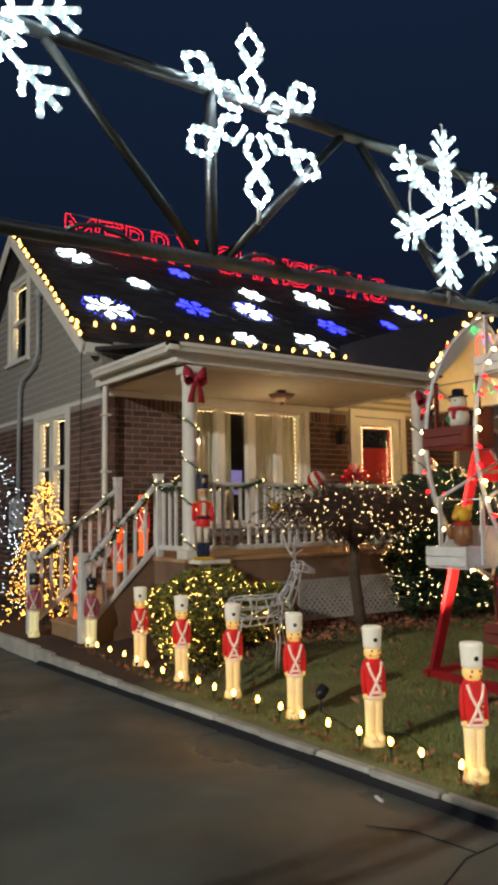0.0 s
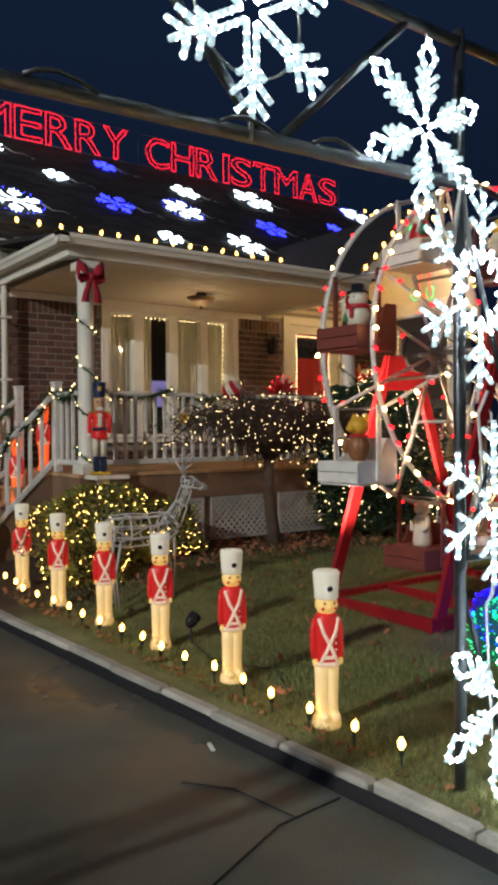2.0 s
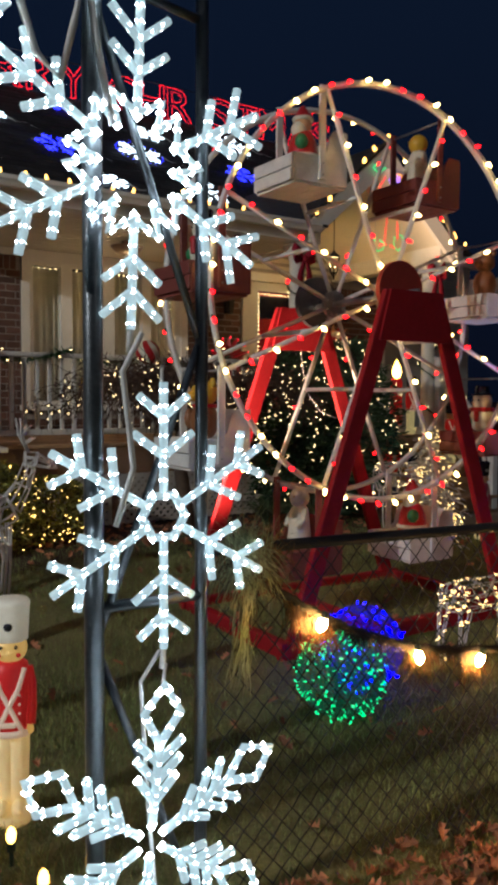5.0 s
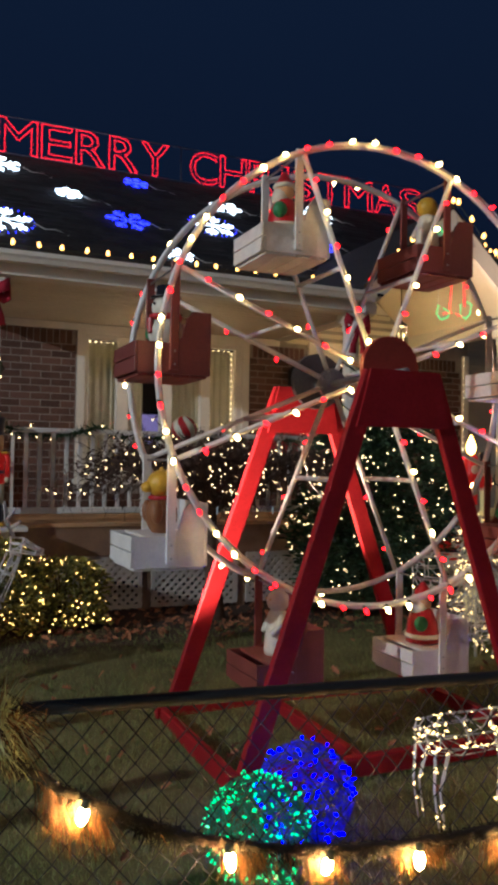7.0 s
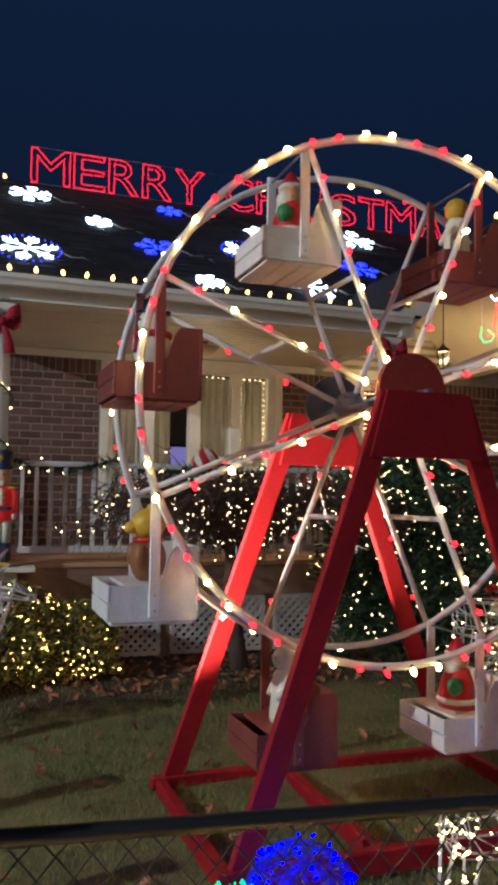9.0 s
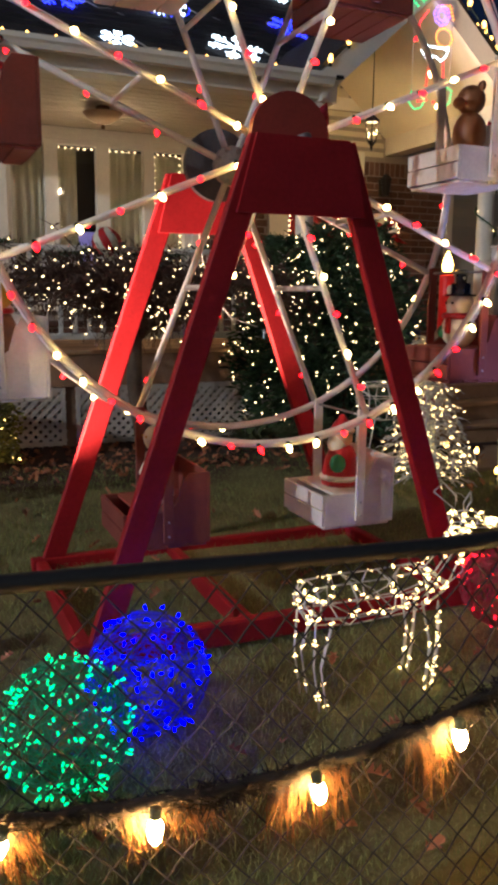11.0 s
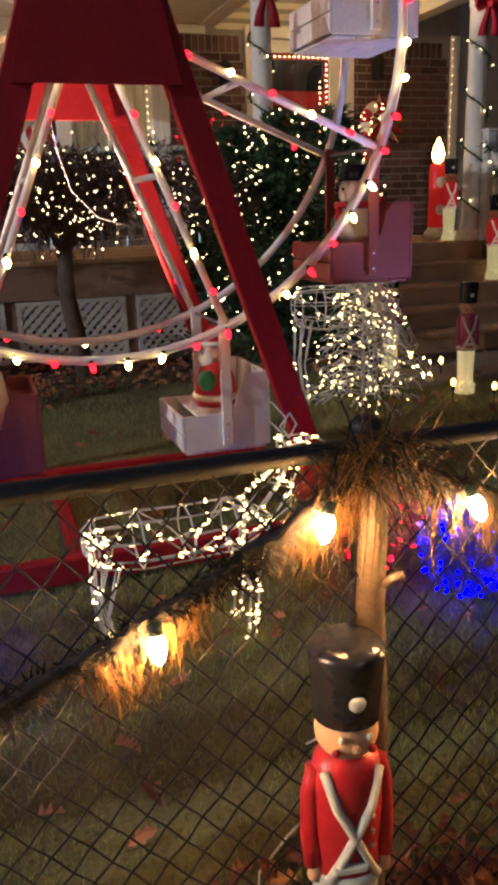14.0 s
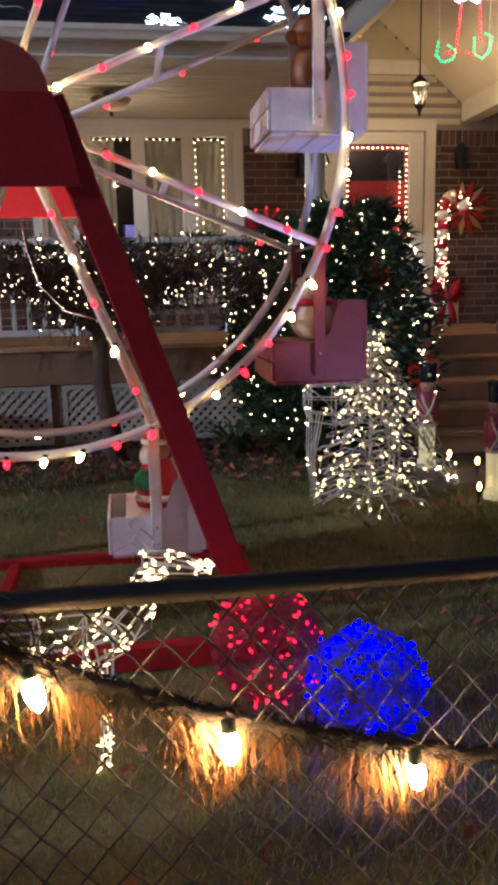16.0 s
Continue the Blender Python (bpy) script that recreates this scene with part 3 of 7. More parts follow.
M_GLASS = bpy.data.materials.new("window_glass")
M_GLASS.use_nodes = True
gn = M_GLASS.node_tree
gn.nodes.clear()
g_out = gn.nodes.new("ShaderNodeOutputMaterial")
g_mix = gn.nodes.new("ShaderNodeMixShader")
g_tr = gn.nodes.new("ShaderNodeBsdfTransparent")
g_gl = gn.nodes.new("ShaderNodeBsdfGlossy")
g_gl.inputs["Roughness"].default_value = 0.03
g_fr = gn.nodes.new("ShaderNodeLayerWeight")
g_fr.inputs["Blend"].default_value = 0.5
g_pw = gn.nodes.new("ShaderNodeMath")
g_pw.operation = "POWER"
g_pw.inputs[1].default_value = 4.0
g_ad = gn.nodes.new("ShaderNodeMath")
g_ad.operation = "MULTIPLY_ADD"
g_ad.inputs[1].default_value = 0.5
g_ad.inputs[2].default_value = 0.03
gn.links.new(g_fr.outputs["Facing"], g_pw.inputs[0])
gn.links.new(g_pw.outputs[0], g_ad.inputs[0])
gn.links.new(g_ad.outputs[0], g_mix.inputs[0])
gn.links.new(g_tr.outputs[0], g_mix.inputs[1])
gn.links.new(g_gl.outputs[0], g_mix.inputs[2])
gn.links.new(g_mix.outputs[0], g_out.inputs["Surface"])

window("window_1", "y", WIN, [(6.33, 6.70), (6.85, 7.29), (7.44, 7.85), (7.98, 8.35)], "wide four-light window with cream frame and curtains")
window("window_2", "x", LWIN, [(11.98, 12.49), (12.64, 13.15)], "cream framed double window in the brick side wall", 1)
window("window_3", "x", UWIN, [(13.85, 14.61)], "small sash window in the grey siding gable", 1)


def curtain(u0, u1, z0, z1, place, name="curtain"):
    mb = MB()
    n = max(8, int((u1 - u0) / 0.025))
    vs = []
    for i in range(n + 1):
        u = u0 + (u1 - u0) * i / n
        d = 0.20 + 0.022 * math.sin(u * 62) + 0.012 * math.sin(u * 23 + 1)
        vs += [place(u, z0, d), place(u, z1, d)]
    mb.add(vs, [(2 * i, 2 * i + 2, 2 * i + 3, 2 * i + 1) for i in range(n)], 0, True)
    ob = lone(name, mb, M_CURTAIN, "pale beige pleated curtain hanging inside a window", "curtain")
    sol = ob.modifiers.new("thick", "SOLIDIFY")
    sol.thickness = 0.004
    return ob


for a, b in ((6.29, 7.10), (7.38, 8.43)):
    curtain(a, b, 1.3, 3.22, front)
curtain(11.94, 12.28, 1.5, 3.1, left)
curtain(12.9, 13.2, 1.5, 3.1, left)
# unseen warm lamp, added to brighten the front room
point_lamp("room_light", (7.0, 11.4, 3.2), 2.2, (1.0, 0.72, 0.40), 0.15)

# television glow and a small lit tree behind the panes
tv = thing("television", "small television glowing violet inside the front room", "television", at=(7.55, 11.7, 1.9))
mb = MB()
mb.box((-0.40, 0, 0.0), (0.40, 0.05, 0.50), 0, 0.01)
part("case", mb, M_BLACKP, tv)
mb = MB()
mb.box((-0.36, -0.006, 0.04), (0.36, 0.0, 0.46))
part("screen", mb, G_SCREEN, tv, "lit violet screen")
mb = MB()
mb.box((-0.45, -0.05, -0.85), (0.45, 0.35, -0.004), 0, 0.01)
stand = part("stand", mb, M_BROWN, tv, "dark wooden stand")

# door
door = thing("door_1", "red front door with a dark glass light behind a cream storm door", "door", kind="structure")
mb = MB()
for a, b, c, d in ((9.46, 9.58, 1.07, 3.42), (10.70, 10.82, 1.07, 3.42), (9.58, 10.70, 3.30, 3.42)):
    mb.prism([(a, c), (b, c), (b, d), (a, d)], front, -0.04, 0.10)
part("door_frame", mb, M_TRIM, door)
mb = MB()
for a, b, c, d in ((9.59, 9.75, 1.09, 3.29), (10.52, 10.69, 1.09, 3.29), (9.75, 10.52, 3.16, 3.29), (9.75, 10.52, 1.09, 1.35)):
    mb.prism([(a, c), (b, c), (b, d), (a, d)], front, 0.0, 0.035)
storm = part("storm_door", mb, M_TRIM, door, "cream storm door frame")
mb = MB()
mb.prism([(9.745, 1.345), (10.525, 1.345), (10.525, 3.165), (9.745, 3.165)], front, 0.014, 0.020)
part("pane", mb, M_GLASS, storm).visible_shadow = False
mb = MB()
mb.tube([front(9.66, 2.06, -0.002), front(9.66, 2.06, -0.05), front(9.66, 2.22, -0.05), front(9.66, 2.22, -0.002)], 0.009, 6)
part("handle", mb, M_STEEL, storm, "steel pull handle")
mb = MB()
mb.prism([(9.62, 1.08), (10.66, 1.08), (10.66, 3.28), (9.62, 3.28)], front, 0.10, 0.145)
leaf = part("door_leaf", mb, M_DOOR, door, "red painted panel door")
for a, b, c, d in ((9.80, 10.09, 1.3, 2.0), (10.19, 10.48, 1.3, 2.0), (9.80, 10.09, 2.1, 2.66), (10.19, 10.48, 2.1, 2.66)):
    mb = MB()
    mb.prism([(a, c), (b, c), (b, d), (a, d)], front, 0.088, 0.102)
    part("panel", mb, M_DOOR, leaf)
mb = MB()
mb.prism([(9.80, 2.76), (10.48, 2.76), (10.48, 3.10), (9.80, 3.10)], front, 0.086, 0.102)
part("door_light", mb, M_BLACKP, leaf, "dark glass light in the door's top")
mb = MB()
beads(mb, [front(9.78, 1.5, 0.028), front(9.78, 3.12, 0.028), front(10.49, 3.12, 0.028), front(10.49, 1.5, 0.028)], 0.06, 0.011)
beads(mb, [front(10.42, 1.6, 0.06), front(10.42, 2.9, 0.06)], 0.06, 0.009)
dl = thing("fairy_lights", "string of small warm fairy lights round a door", "fairy lights")
part("lamp_string", mb, G_FAIRY, dl, kind="stuff")

# ---- porch ----
PX0, PX1, PY0, DECK = 4.80, 11.45, 8.35, 1.07
deck = thing("porch_deck", "brown painted wooden porch deck", "porch deck", kind="structure")
for i in range(15):
    a = PY0 + 0.143 * i
    mb = MB()
    mb.box((PX0, a + 0.002, DECK - 0.04), (PX1, a + 0.139, DECK), 0, 0.004)
    part("deck_board", mb, M_DECK, deck)
mb = MB()
mb.box((PX0 + 0.02, PY0 + 0.02, 0.74), (PX1 - 0.02, PY0 + 0.06, DECK - 0.041))
mb.box((PX0 + 0.02, PY0 + 0.06, 0.74), (PX0 + 0.06, HY0, DECK - 0.041))
for x in (4.86, 6.5, 7.55, 8.9, 9.3, 11.4):
    mb.box((x - 0.05, PY0 + 0.061, 0.0), (x + 0.05, PY0 + 0.15, 0.74))
part("skirt_board", mb, M_BROWN, deck)


def lattice(x0, x1, z0, z1, y):
    lt = thing("lattice_panel", "pale diagonal lattice skirting under the porch", "lattice", kind="structure")
    mb = MB()
    mb.box((x0, y - 0.012, z0), (x1, y + 0.012, z0 + 0.04))
    mb.box((x0, y - 0.012, z1 - 0.04), (x1, y + 0.012, z1))
    mb.box((x0, y - 0.012, z0 + 0.04), (x0 + 0.04, y + 0.012, z1 - 0.04))
    mb.box((x1 - 0.04, y - 0.012, z0 + 0.04), (x1, y + 0.012, z1 - 0.04))
    part("frame", mb, M_LATTICE, lt)
    h = z1 - z0
    for sgn, dy in ((1, -0.004), (-1, 0.004)):
        s = x0 - h
        while s < x1:
            a, b = (s, z0), (s + h, z1)
            if a[0] < x0:
                a = (x0, z0 + x0 - s)
            if b[0] > x1:
                b = (x1, z1 - (s + h - x1))
            if sgn < 0:
                a, b = (a[0], z0 + z1 - a[1]), (b[0], z0 + z1 - b[1])
            if b[0] - a[0] > 0.05:
                mb = MB()
                mb.beam((a[0], y + dy, a[1]), (b[0], y + dy, b[1]), 0.006, 0.036, up=(0, 0, 1))
                part("slat", mb, M_LATTICE, lt)
            s += 0.088


lattice(4.9, 6.45, 0.20, 0.73, PY0 + 0.045)
lattice(6.55, 7.50, 0.20, 0.73, PY0 + 0.045)
lattice(7.60, 8.85, 0.20, 0.73, PY0 + 0.045)

mb = MB()
mb.box((4.72, 8.45, 3.42), (9.05, 10.595, 3.47))
for i in range(1, 15):
    mb.box((4.73, 8.45 + 0.145 * i, 3.414), (9.04, 8.456 + 0.145 * i, 3.42))
lone("ceiling", mb, M_CEIL, "cream boarded porch ceiling", "ceiling", kind="structure")
# beam with stepped fascia and gutter
beam = thing("porch_beam", "cream porch beam with stepped fascia and gutter", "beam", kind="structure")
mb = MB()
mb.box((4.66, 8.25, 3.42), (9.02, 8.45, 3.54), 0, 0.006)
mb.box((4.66, 8.45, 3.42), (4.86, 10.595, 3.54), 0, 0.006)
part("beam_casing", mb, M_TRIM, beam)
mb = MB()
mb.box((4.60, 8.19, 3.541), (9.02, 8.45, 3.58), 0, 0.008)
mb.box((4.60, 8.45, 3.541), (4.86, 10.595, 3.58), 0, 0.008)
part("fascia", mb, M_TRIM, beam)
gut = [(0.0, 0.0), (0.0, -0.10), (-0.08, -0.10), (-0.10, -0.06), (-0.12, -0.04), (-0.12, 0.0)]
mb = MB()
mb.prism([(8.19 + u, 3.62 + z) for u, z in gut], lambda u, z, d: Vector((d, u, z)), 4.48, 9.0)
mb.prism([(4.60 + u, 3.62 + z) for u, z in gut], lambda u, z, d: Vector((u, d, z)), 8.07, 10.36)
part("gutter", mb, M_TRIM, beam)
mb = MB()
mb.add([(4.5, 8.1, 3.61), (9.1, 8.1, 3.61), (9.1, 10.86, 4.06), (4.66, 10.86, 4.06), (4.5, 8.1, 3.58), (9.1, 8.1, 3.58), (9.1, 10.86, 3.99), (4.66, 10.86, 3.99)],
       [(0, 1, 2, 3), (7, 6, 5, 4), (0, 4, 5, 1), (1, 5, 6, 2), (2, 6, 7, 3), (3, 7, 4, 0)])
lone("porch_roof", mb, M_SHINGLE, "low shingled roof over the porch", "roof", kind="structure")

# gabled portico over the steps
PGX, PGZ, PGH, PG_L, PG_R = 10.13, 4.80, 1.05, 9.02, 11.24
port = thing("portico_gable", "cream gabled portico with vaulted ceiling", "portico", kind="structure")
PS = (PGZ - 3.72) / (PGX - PG_L + 0.08)
for sg in (-1, 1):
    xe = PGX + sg * (PGX - PG_L + 0.10)
    mb = MB()
    mb.add([(PGX, 8.22, PGZ), (PGX, 11.7, PGZ), (xe, 11.2, 3.72), (xe, 8.22, 3.72), (PGX, 8.22, PGZ - 0.05), (PGX, 11.7, PGZ - 0.05), (xe, 11.2, 3.67), (xe, 8.22, 3.67)],
           [(0, 1, 2, 3), (7, 6, 5, 4), (0, 3, 7, 4), (3, 2, 6, 7), (2, 1, 5, 6), (1, 0, 4, 5)])
    part("roof_slab", mb, M_SHINGLE, port)
    mb = MB()
    xi = PGX + sg * (PGX - PG_L - 0.10)
    mb.add([(PGX, 8.27, PGZ - 0.30), (PGX, 10.595, PGZ - 0.30), (xi, 10.595, 3.62), (xi, 8.27, 3.62), (PGX, 8.27, PGZ - 0.26), (PGX, 10.595, PGZ - 0.26), (xi, 10.595, 3.66), (xi, 8.27, 3.66)],
           [(3, 2, 1, 0), (4, 5, 6, 7), (0, 4, 7, 3), (3, 7, 6, 2), (2, 6, 5, 1), (1, 5, 4, 0)])
    part("vault_ceiling", mb, M_CEIL, port)
    mb = MB()
    mb.add([(PGX, 8.20, PGZ - 0.06), (PGX, 8.26, PGZ - 0.06), (PGX, 8.26, PGZ - 0.34), (PGX, 8.20, PGZ - 0.34),
            (xe, 8.20, 3.66), (xe, 8.26, 3.66), (xe, 8.26, 3.40), (xe, 8.20, 3.40)],
           [(0, 4, 5, 1), (3, 2, 6, 7), (0, 3, 7, 4), (1, 5, 6, 2), (4, 7, 6, 5), (0, 1, 2, 3)])
    part("rake_board", mb, M_TRIM, port)
    mb = MB()
    xb = PG_L if sg < 0 else PG_R
    mb.box((xb - 0.10, 8.262, 3.40), (xb + 0.10, 10.59, 3.64), 0, 0.006)
    part("side_beam", mb, M_TRIM, port)
z = 3.38
while z < 4.46:
    half = min(1.0, (PGZ - 0.32 - z) / PS)
    if half > 0.05:
        mb = MB()
        mb.prism([(0.0, z), (-0.02, z), (-0.004, z + 0.115), (0.0, z + 0.115)], lambda u, w, d: Vector((d, HY0 + 0.016 + u, w)), PGX - half, PGX + half)
        part("siding_board", mb, M_CREAM, port)
    z += 0.115


def post(x, y, z1):
    p = thing("porch_post", "round white porch post wound with lit garland", "post", group="porch posts", kind="structure", at=(x, y, DECK))
    mb = MB()
    h = z1 - DECK
    mb.box((-0.12, -0.12, 0.0), (0.12, 0.12, 0.10), 0, 0.01)
    part("base", mb, M_TRIM, p)
    mb = MB()
    mb.lathe([(0.105, 0.10), (0.105, 0.14), (0.092, 0.18), (0.088, h - 0.2), (0.10, h - 0.17), (0.10, h - 0.10)], n=20)
    part("shaft", mb, M_TRIM, p)
    mb = MB()
    mb.box((-0.12, -0.12, h - 0.10), (0.12, 0.12, h), 0, 0.01)
    part("capital", mb, M_TRIM, p)
    return p


def garland(line, label, seed=1, n_per_m=170, r=0.05, bulb_step=0.13, droop=0.3):
    """Pine garland: short needle twigs round a line, with fairy lamps in it."""
    rnd = random.Random(seed)
    g = thing("garland", label, "garland", group="porch garlands")
    nd, lm = MB(), MB()
    pts = [Vector(p) for p in line]
    nd.tube(pts, 0.008, 5, smooth=True)
    for a, b in zip(pts, pts[1:]):
        length = (b - a).length
        for i in range(int(length * n_per_m)):
            p = a.lerp(b, rnd.random())
            d = Vector((rnd.gauss(0, 1), rnd.gauss(0, 1), rnd.gauss(-droop, 1)))
            d = d.normalized() * r * rnd.uniform(0.6, 1.5)
            w = d.orthogonal().normalized() * 0.008
            nd.add([p - w, p + w, p + d], [(0, 1, 2)])
    total = 0.0
    for a, b in zip(pts, pts[1:]):
        length = (b - a).length
        while total < length:
            p = a.lerp(b, total / length) + Vector((rnd.gauss(0, 1), rnd.gauss(0, 1), rnd.gauss(0, 1))) * r * 0.5
            lm.bead(p, 0.0085)
            total += bulb_step * rnd.uniform(0.6, 1.4)
        total -= length
    part("needles", nd, M_PINE, g, kind="stuff")
    part("lamp_string", lm, G_FAIRY, g, "small warm lamps", kind="stuff")
    return g


def bow(at, s=0.86, group="red bows"):
    b = thing("bow", "large dark red velvet bow tied on a porch post", "bow", group=group, at=at)
    for sg in (-1, 1):
        mb = MB()
        pts = [(0, 0, 0), (sg * 0.07, -0.05, 0.08), (sg * 0.17, -0.03, 0.13), (sg * 0.19, 0.0, 0.03), (sg * 0.12, 0.03, -0.03), (0, 0.01, 0)]
        k = len(pts)
        vs = []
        for i, p in enumerate(pts):
            w = 0.035 + 0.045 * math.sin(math.pi * i / (k - 1))
            vs += [Vector(p) * s + Vector((0, -w * s * 0.3, -w * s)), Vector(p) * s + Vector((0, w * s * 0.3, w * s))]
        mb.add(vs, [(2 * i, 2 * i + 2, 2 * i + 3, 2 * i + 1) for i in range(k - 1)], 0, True)
        o = part("loop", mb, M_BOW, b)
        o.modifiers.new("thick", "SOLIDIFY").thickness = 0.012
        mb = MB()
        tail = [(0, -0.02, 0), (sg * 0.04, -0.05, -0.10), (sg * 0.075, -0.04, -0.22), (sg * 0.085, -0.03, -0.33)]
        vs = []
        for i, p in enumerate(tail):
            w = (0.02 + 0.012 * i) * s
            vs += [Vector(p) * s - Vector((w, 0, 0)), Vector(p) * s + Vector((w, 0, 0))]
        mb.add(vs, [(2 * i, 2 * i + 2, 2 * i + 3, 2 * i + 1) for i in range(3)], 0, True)
        o = part("tail", mb, M_BOW, b)
        o.modifiers.new("thick", "SOLIDIFY").thickness = 0.008
    mb = MB()
    mb.ball((0, -0.03, 0), (0.04 * s, 0.04 * s, 0.045 * s), 10, 6)
    part("knot", mb, M_BOW, b)


for x, z1, sd in ((4.92, 3.40, 1), (8.86, 3.40, 2), (11.08, 3.40, 3)):
    post(x, 8.40, z1)
    line = []
    for i in range(60):
        f = i / 59
        a = f * 2 * math.pi * 3.6 + sd
        line.append((x + 0.115 * math.cos(a), 8.40 + 0.115 * math.sin(a), 2.95 - 1.75 * f))
    garland(line, "thin lit pine garland wound round a porch post", sd, 110, 0.05, 0.17)
    bow((x, 8.26, 3.22))

# ---- railings ----


def railing(a, b, label, z_top=0.93, seed=1, with_garland=True, drop=(0, 0), newel_a=True, newel_b=True, step=0.125):
    """A white baluster railing from a to b (points on the floor or on the stair's slope)."""
    a, b = Vector(a), Vector(b)
    r = thing("railing", label, "railing", group="porch railings", kind="structure", at=tuple(a))
    d = b - a
    flat = Vector((d.x, d.y, 0)).normalized()
    rise = d.z
    mb = MB()
    mb.beam((0, 0, z_top - 0.03), d + Vector((0, 0, z_top - 0.03)), 0.07, 0.05, bev=0.008)
    part("top_rail", mb, M_WHITE, r)
    mb = MB()
    mb.beam((0, 0, 0.12), d + Vector((0, 0, 0.12)), 0.05, 0.06, bev=0.006)
    part("bottom_rail", mb, M_WHITE, r)
    n = max(2, int(Vector((d.x, d.y, 0)).length / step))
    me = None
    for i in range(1, n):
        p = d * (i / n)
        if me is None:
            q = MB()
            q.box((-0.018, -0.018, 0.10), (0.018, 0.018, z_top - 0.05), 0, 0.003)
            me = mesh_of("baluster", q, M_WHITE)
        shared("baluster", me, r, Matrix.Translation(p))
    for on, p in ((newel_a, Vector((0, 0, 0))), (newel_b, d)):
        if on:
            q = MB()
            q.box((-0.05, -0.05, 0.0), (0.05, 0.05, z_top + 0.10), 0, 0.008)
            q.box((-0.06, -0.06, z_top + 0.10), (0.06, 0.06, z_top + 0.125), 0, 0.008)
            part("newel", q, M_WHITE, r, at=tuple(p))
    if with_garland:
        line = []
        m = 40
        for i in range(m + 1):
            f = i / m
            p = a + d * f
            sag = 0.10 * abs(math.sin(f * math.pi * max(1, round(d.length / 0.9))))
            line.append(p + Vector((0, 0, z_top + 0.02 - sag)) + Vector((flat.y, -flat.x, 0)) * 0.05 * math.cos(f * 30))
        garland(line, "lit pine garland draped along a white railing", seed, 420, 0.095, 0.085)
    return r


railing((5.02, 8.42, DECK), (8.76, 8.42, DECK), "white porch railing with square balusters and garland", seed=5, newel_a=False, newel_b=False)
railing((4.88, 8.52, DECK), (4.88, 9.12, DECK), "short white railing at the porch end", seed=6, newel_a=False, newel_b=True)
railing((3.86, 9.12, 0.10), (4.83, 9.12, DECK), "white stair railing sloping down with garland", seed=7, newel_b=False)
railing((3.62, 10.22, 0.10), (4.83, 10.22, DECK), "white stair railing sloping down with garland", seed=8, newel_b=True)
railing((11.16, 7.32, 0.17), (11.16, 8.26, DECK), "white stair railing beside the front steps", seed=9)


def steps(x0, y0, dx, dy, width, n, z0, z1, label):
    """n risers from z0 up to z1; (dx, dy) is the run of one tread, width lies across it."""
    s = thing("stairs", label, "stairs", kind="structure")
    rise = (z1 - z0) / n
    wx, wy = (0, width) if abs(dx) > 0 else (width, 0)
    for i in range(n):
        zt = z0 + rise * (i + 1)
        ax, ay = x0 + dx * i, y0 + dy * i
        bx, by = ax + dx + wx, ay + dy + wy
        lo = (min(ax, bx), min(ay, by))
        hi = (max(ax, bx), max(ay, by))
        nose = 0.03
        if i < n - 1:
            mb = MB()
            mb.box((lo[0] - (nose if dx else 0), lo[1] - (nose if dy else 0), zt - 0.04), (hi[0], hi[1], zt), 0, 0.008)
            part("tread", mb, M_DECK, s)
        mb = MB()
        if dx:
            mb.box((ax, lo[1], zt - rise - (0.1 if i == 0 else 0)), (ax + 0.025, hi[1], zt - 0.041))
        else:
            mb.box((lo[0], ay, zt - rise - (0.1 if i == 0 else 0)), (hi[0], ay + 0.025, zt - 0.041))
        part("riser", mb, M_DECK, s)
    return s


steps(3.88, 9.16, 0.23, 0, 1.02, 5, 0.09, DECK, "brown wooden side steps up to the porch")
st = steps(9.42, 7.28, 0, 0.265, 1.78, 5, 0.17, DECK, "brown wooden front steps up to the portico")
mb = MB()
for xs_ in (9.38, 11.2):
    mb.prism([(7.24, 0.05), (8.36, 0.05), (8.36, DECK - 0.05), (8.30, DECK - 0.05), (7.24, 0.22)], lambda u, z, d: Vector((xs_ + d, u, z)), 0.0, 0.035)
part("stringer", mb, M_BROWN, st)
mb = MB()
mb.prism([(3.86, 0.0), (4.82, 0.0), (4.82, DECK - 0.06), (4.70, DECK - 0.06), (3.86, 0.2)], lambda u, z, d: Vector((u, 9.12 + d, z)), 0.0, 0.03)
lone("stair_stringer", mb, M_BROWN, "brown board closing the side of the steps", "stair side", kind="structure")
mb = MB()
mb.box((9.2, 6.3, -0.1), (13.5, 7.3, 0.165), 0, 0.02)
mb.box((11.3, 2.5, -0.1), (13.5, 6.3, 0.13), 0, 0.02)
lone("path", mb, mat("concrete_path", (0.20, 0.16, 0.12), 0.85, var=0.25, scale=2, fine=80, bump=0.4), "brown concrete path to the front steps", "path", kind="structure")

# porch lamp and lantern
pl = thing("ceiling_lamp", "round bowl ceiling lamp under the porch", "ceiling lamp", at=(7.1, 9.42, 3.0))
mb = MB()
mb.lathe([(0.02, 0.414), (0.07, 0.41), (0.07, 0.385), (0.02, 0.38)], n=14)
mb.lathe([(0.012, 0.38), (0.012, 0.34)], n=8)
part("ceiling_plate", mb, M_BROWN, pl)
mb = MB()
mb.lathe([(0.005, 0.235), (0.07, 0.25), (0.15, 0.29), (0.20, 0.35), (0.19, 0.352), (0.14, 0.30), (0.06, 0.262), (0.005, 0.25)], n=24)
part("bowl", mb, G_BOWL, pl, "frosted amber glass bowl")
mb = MB()
mb.ball((0, 0, 0.215), 0.022, 8, 6)
part("finial", mb, M_BROWN, pl)
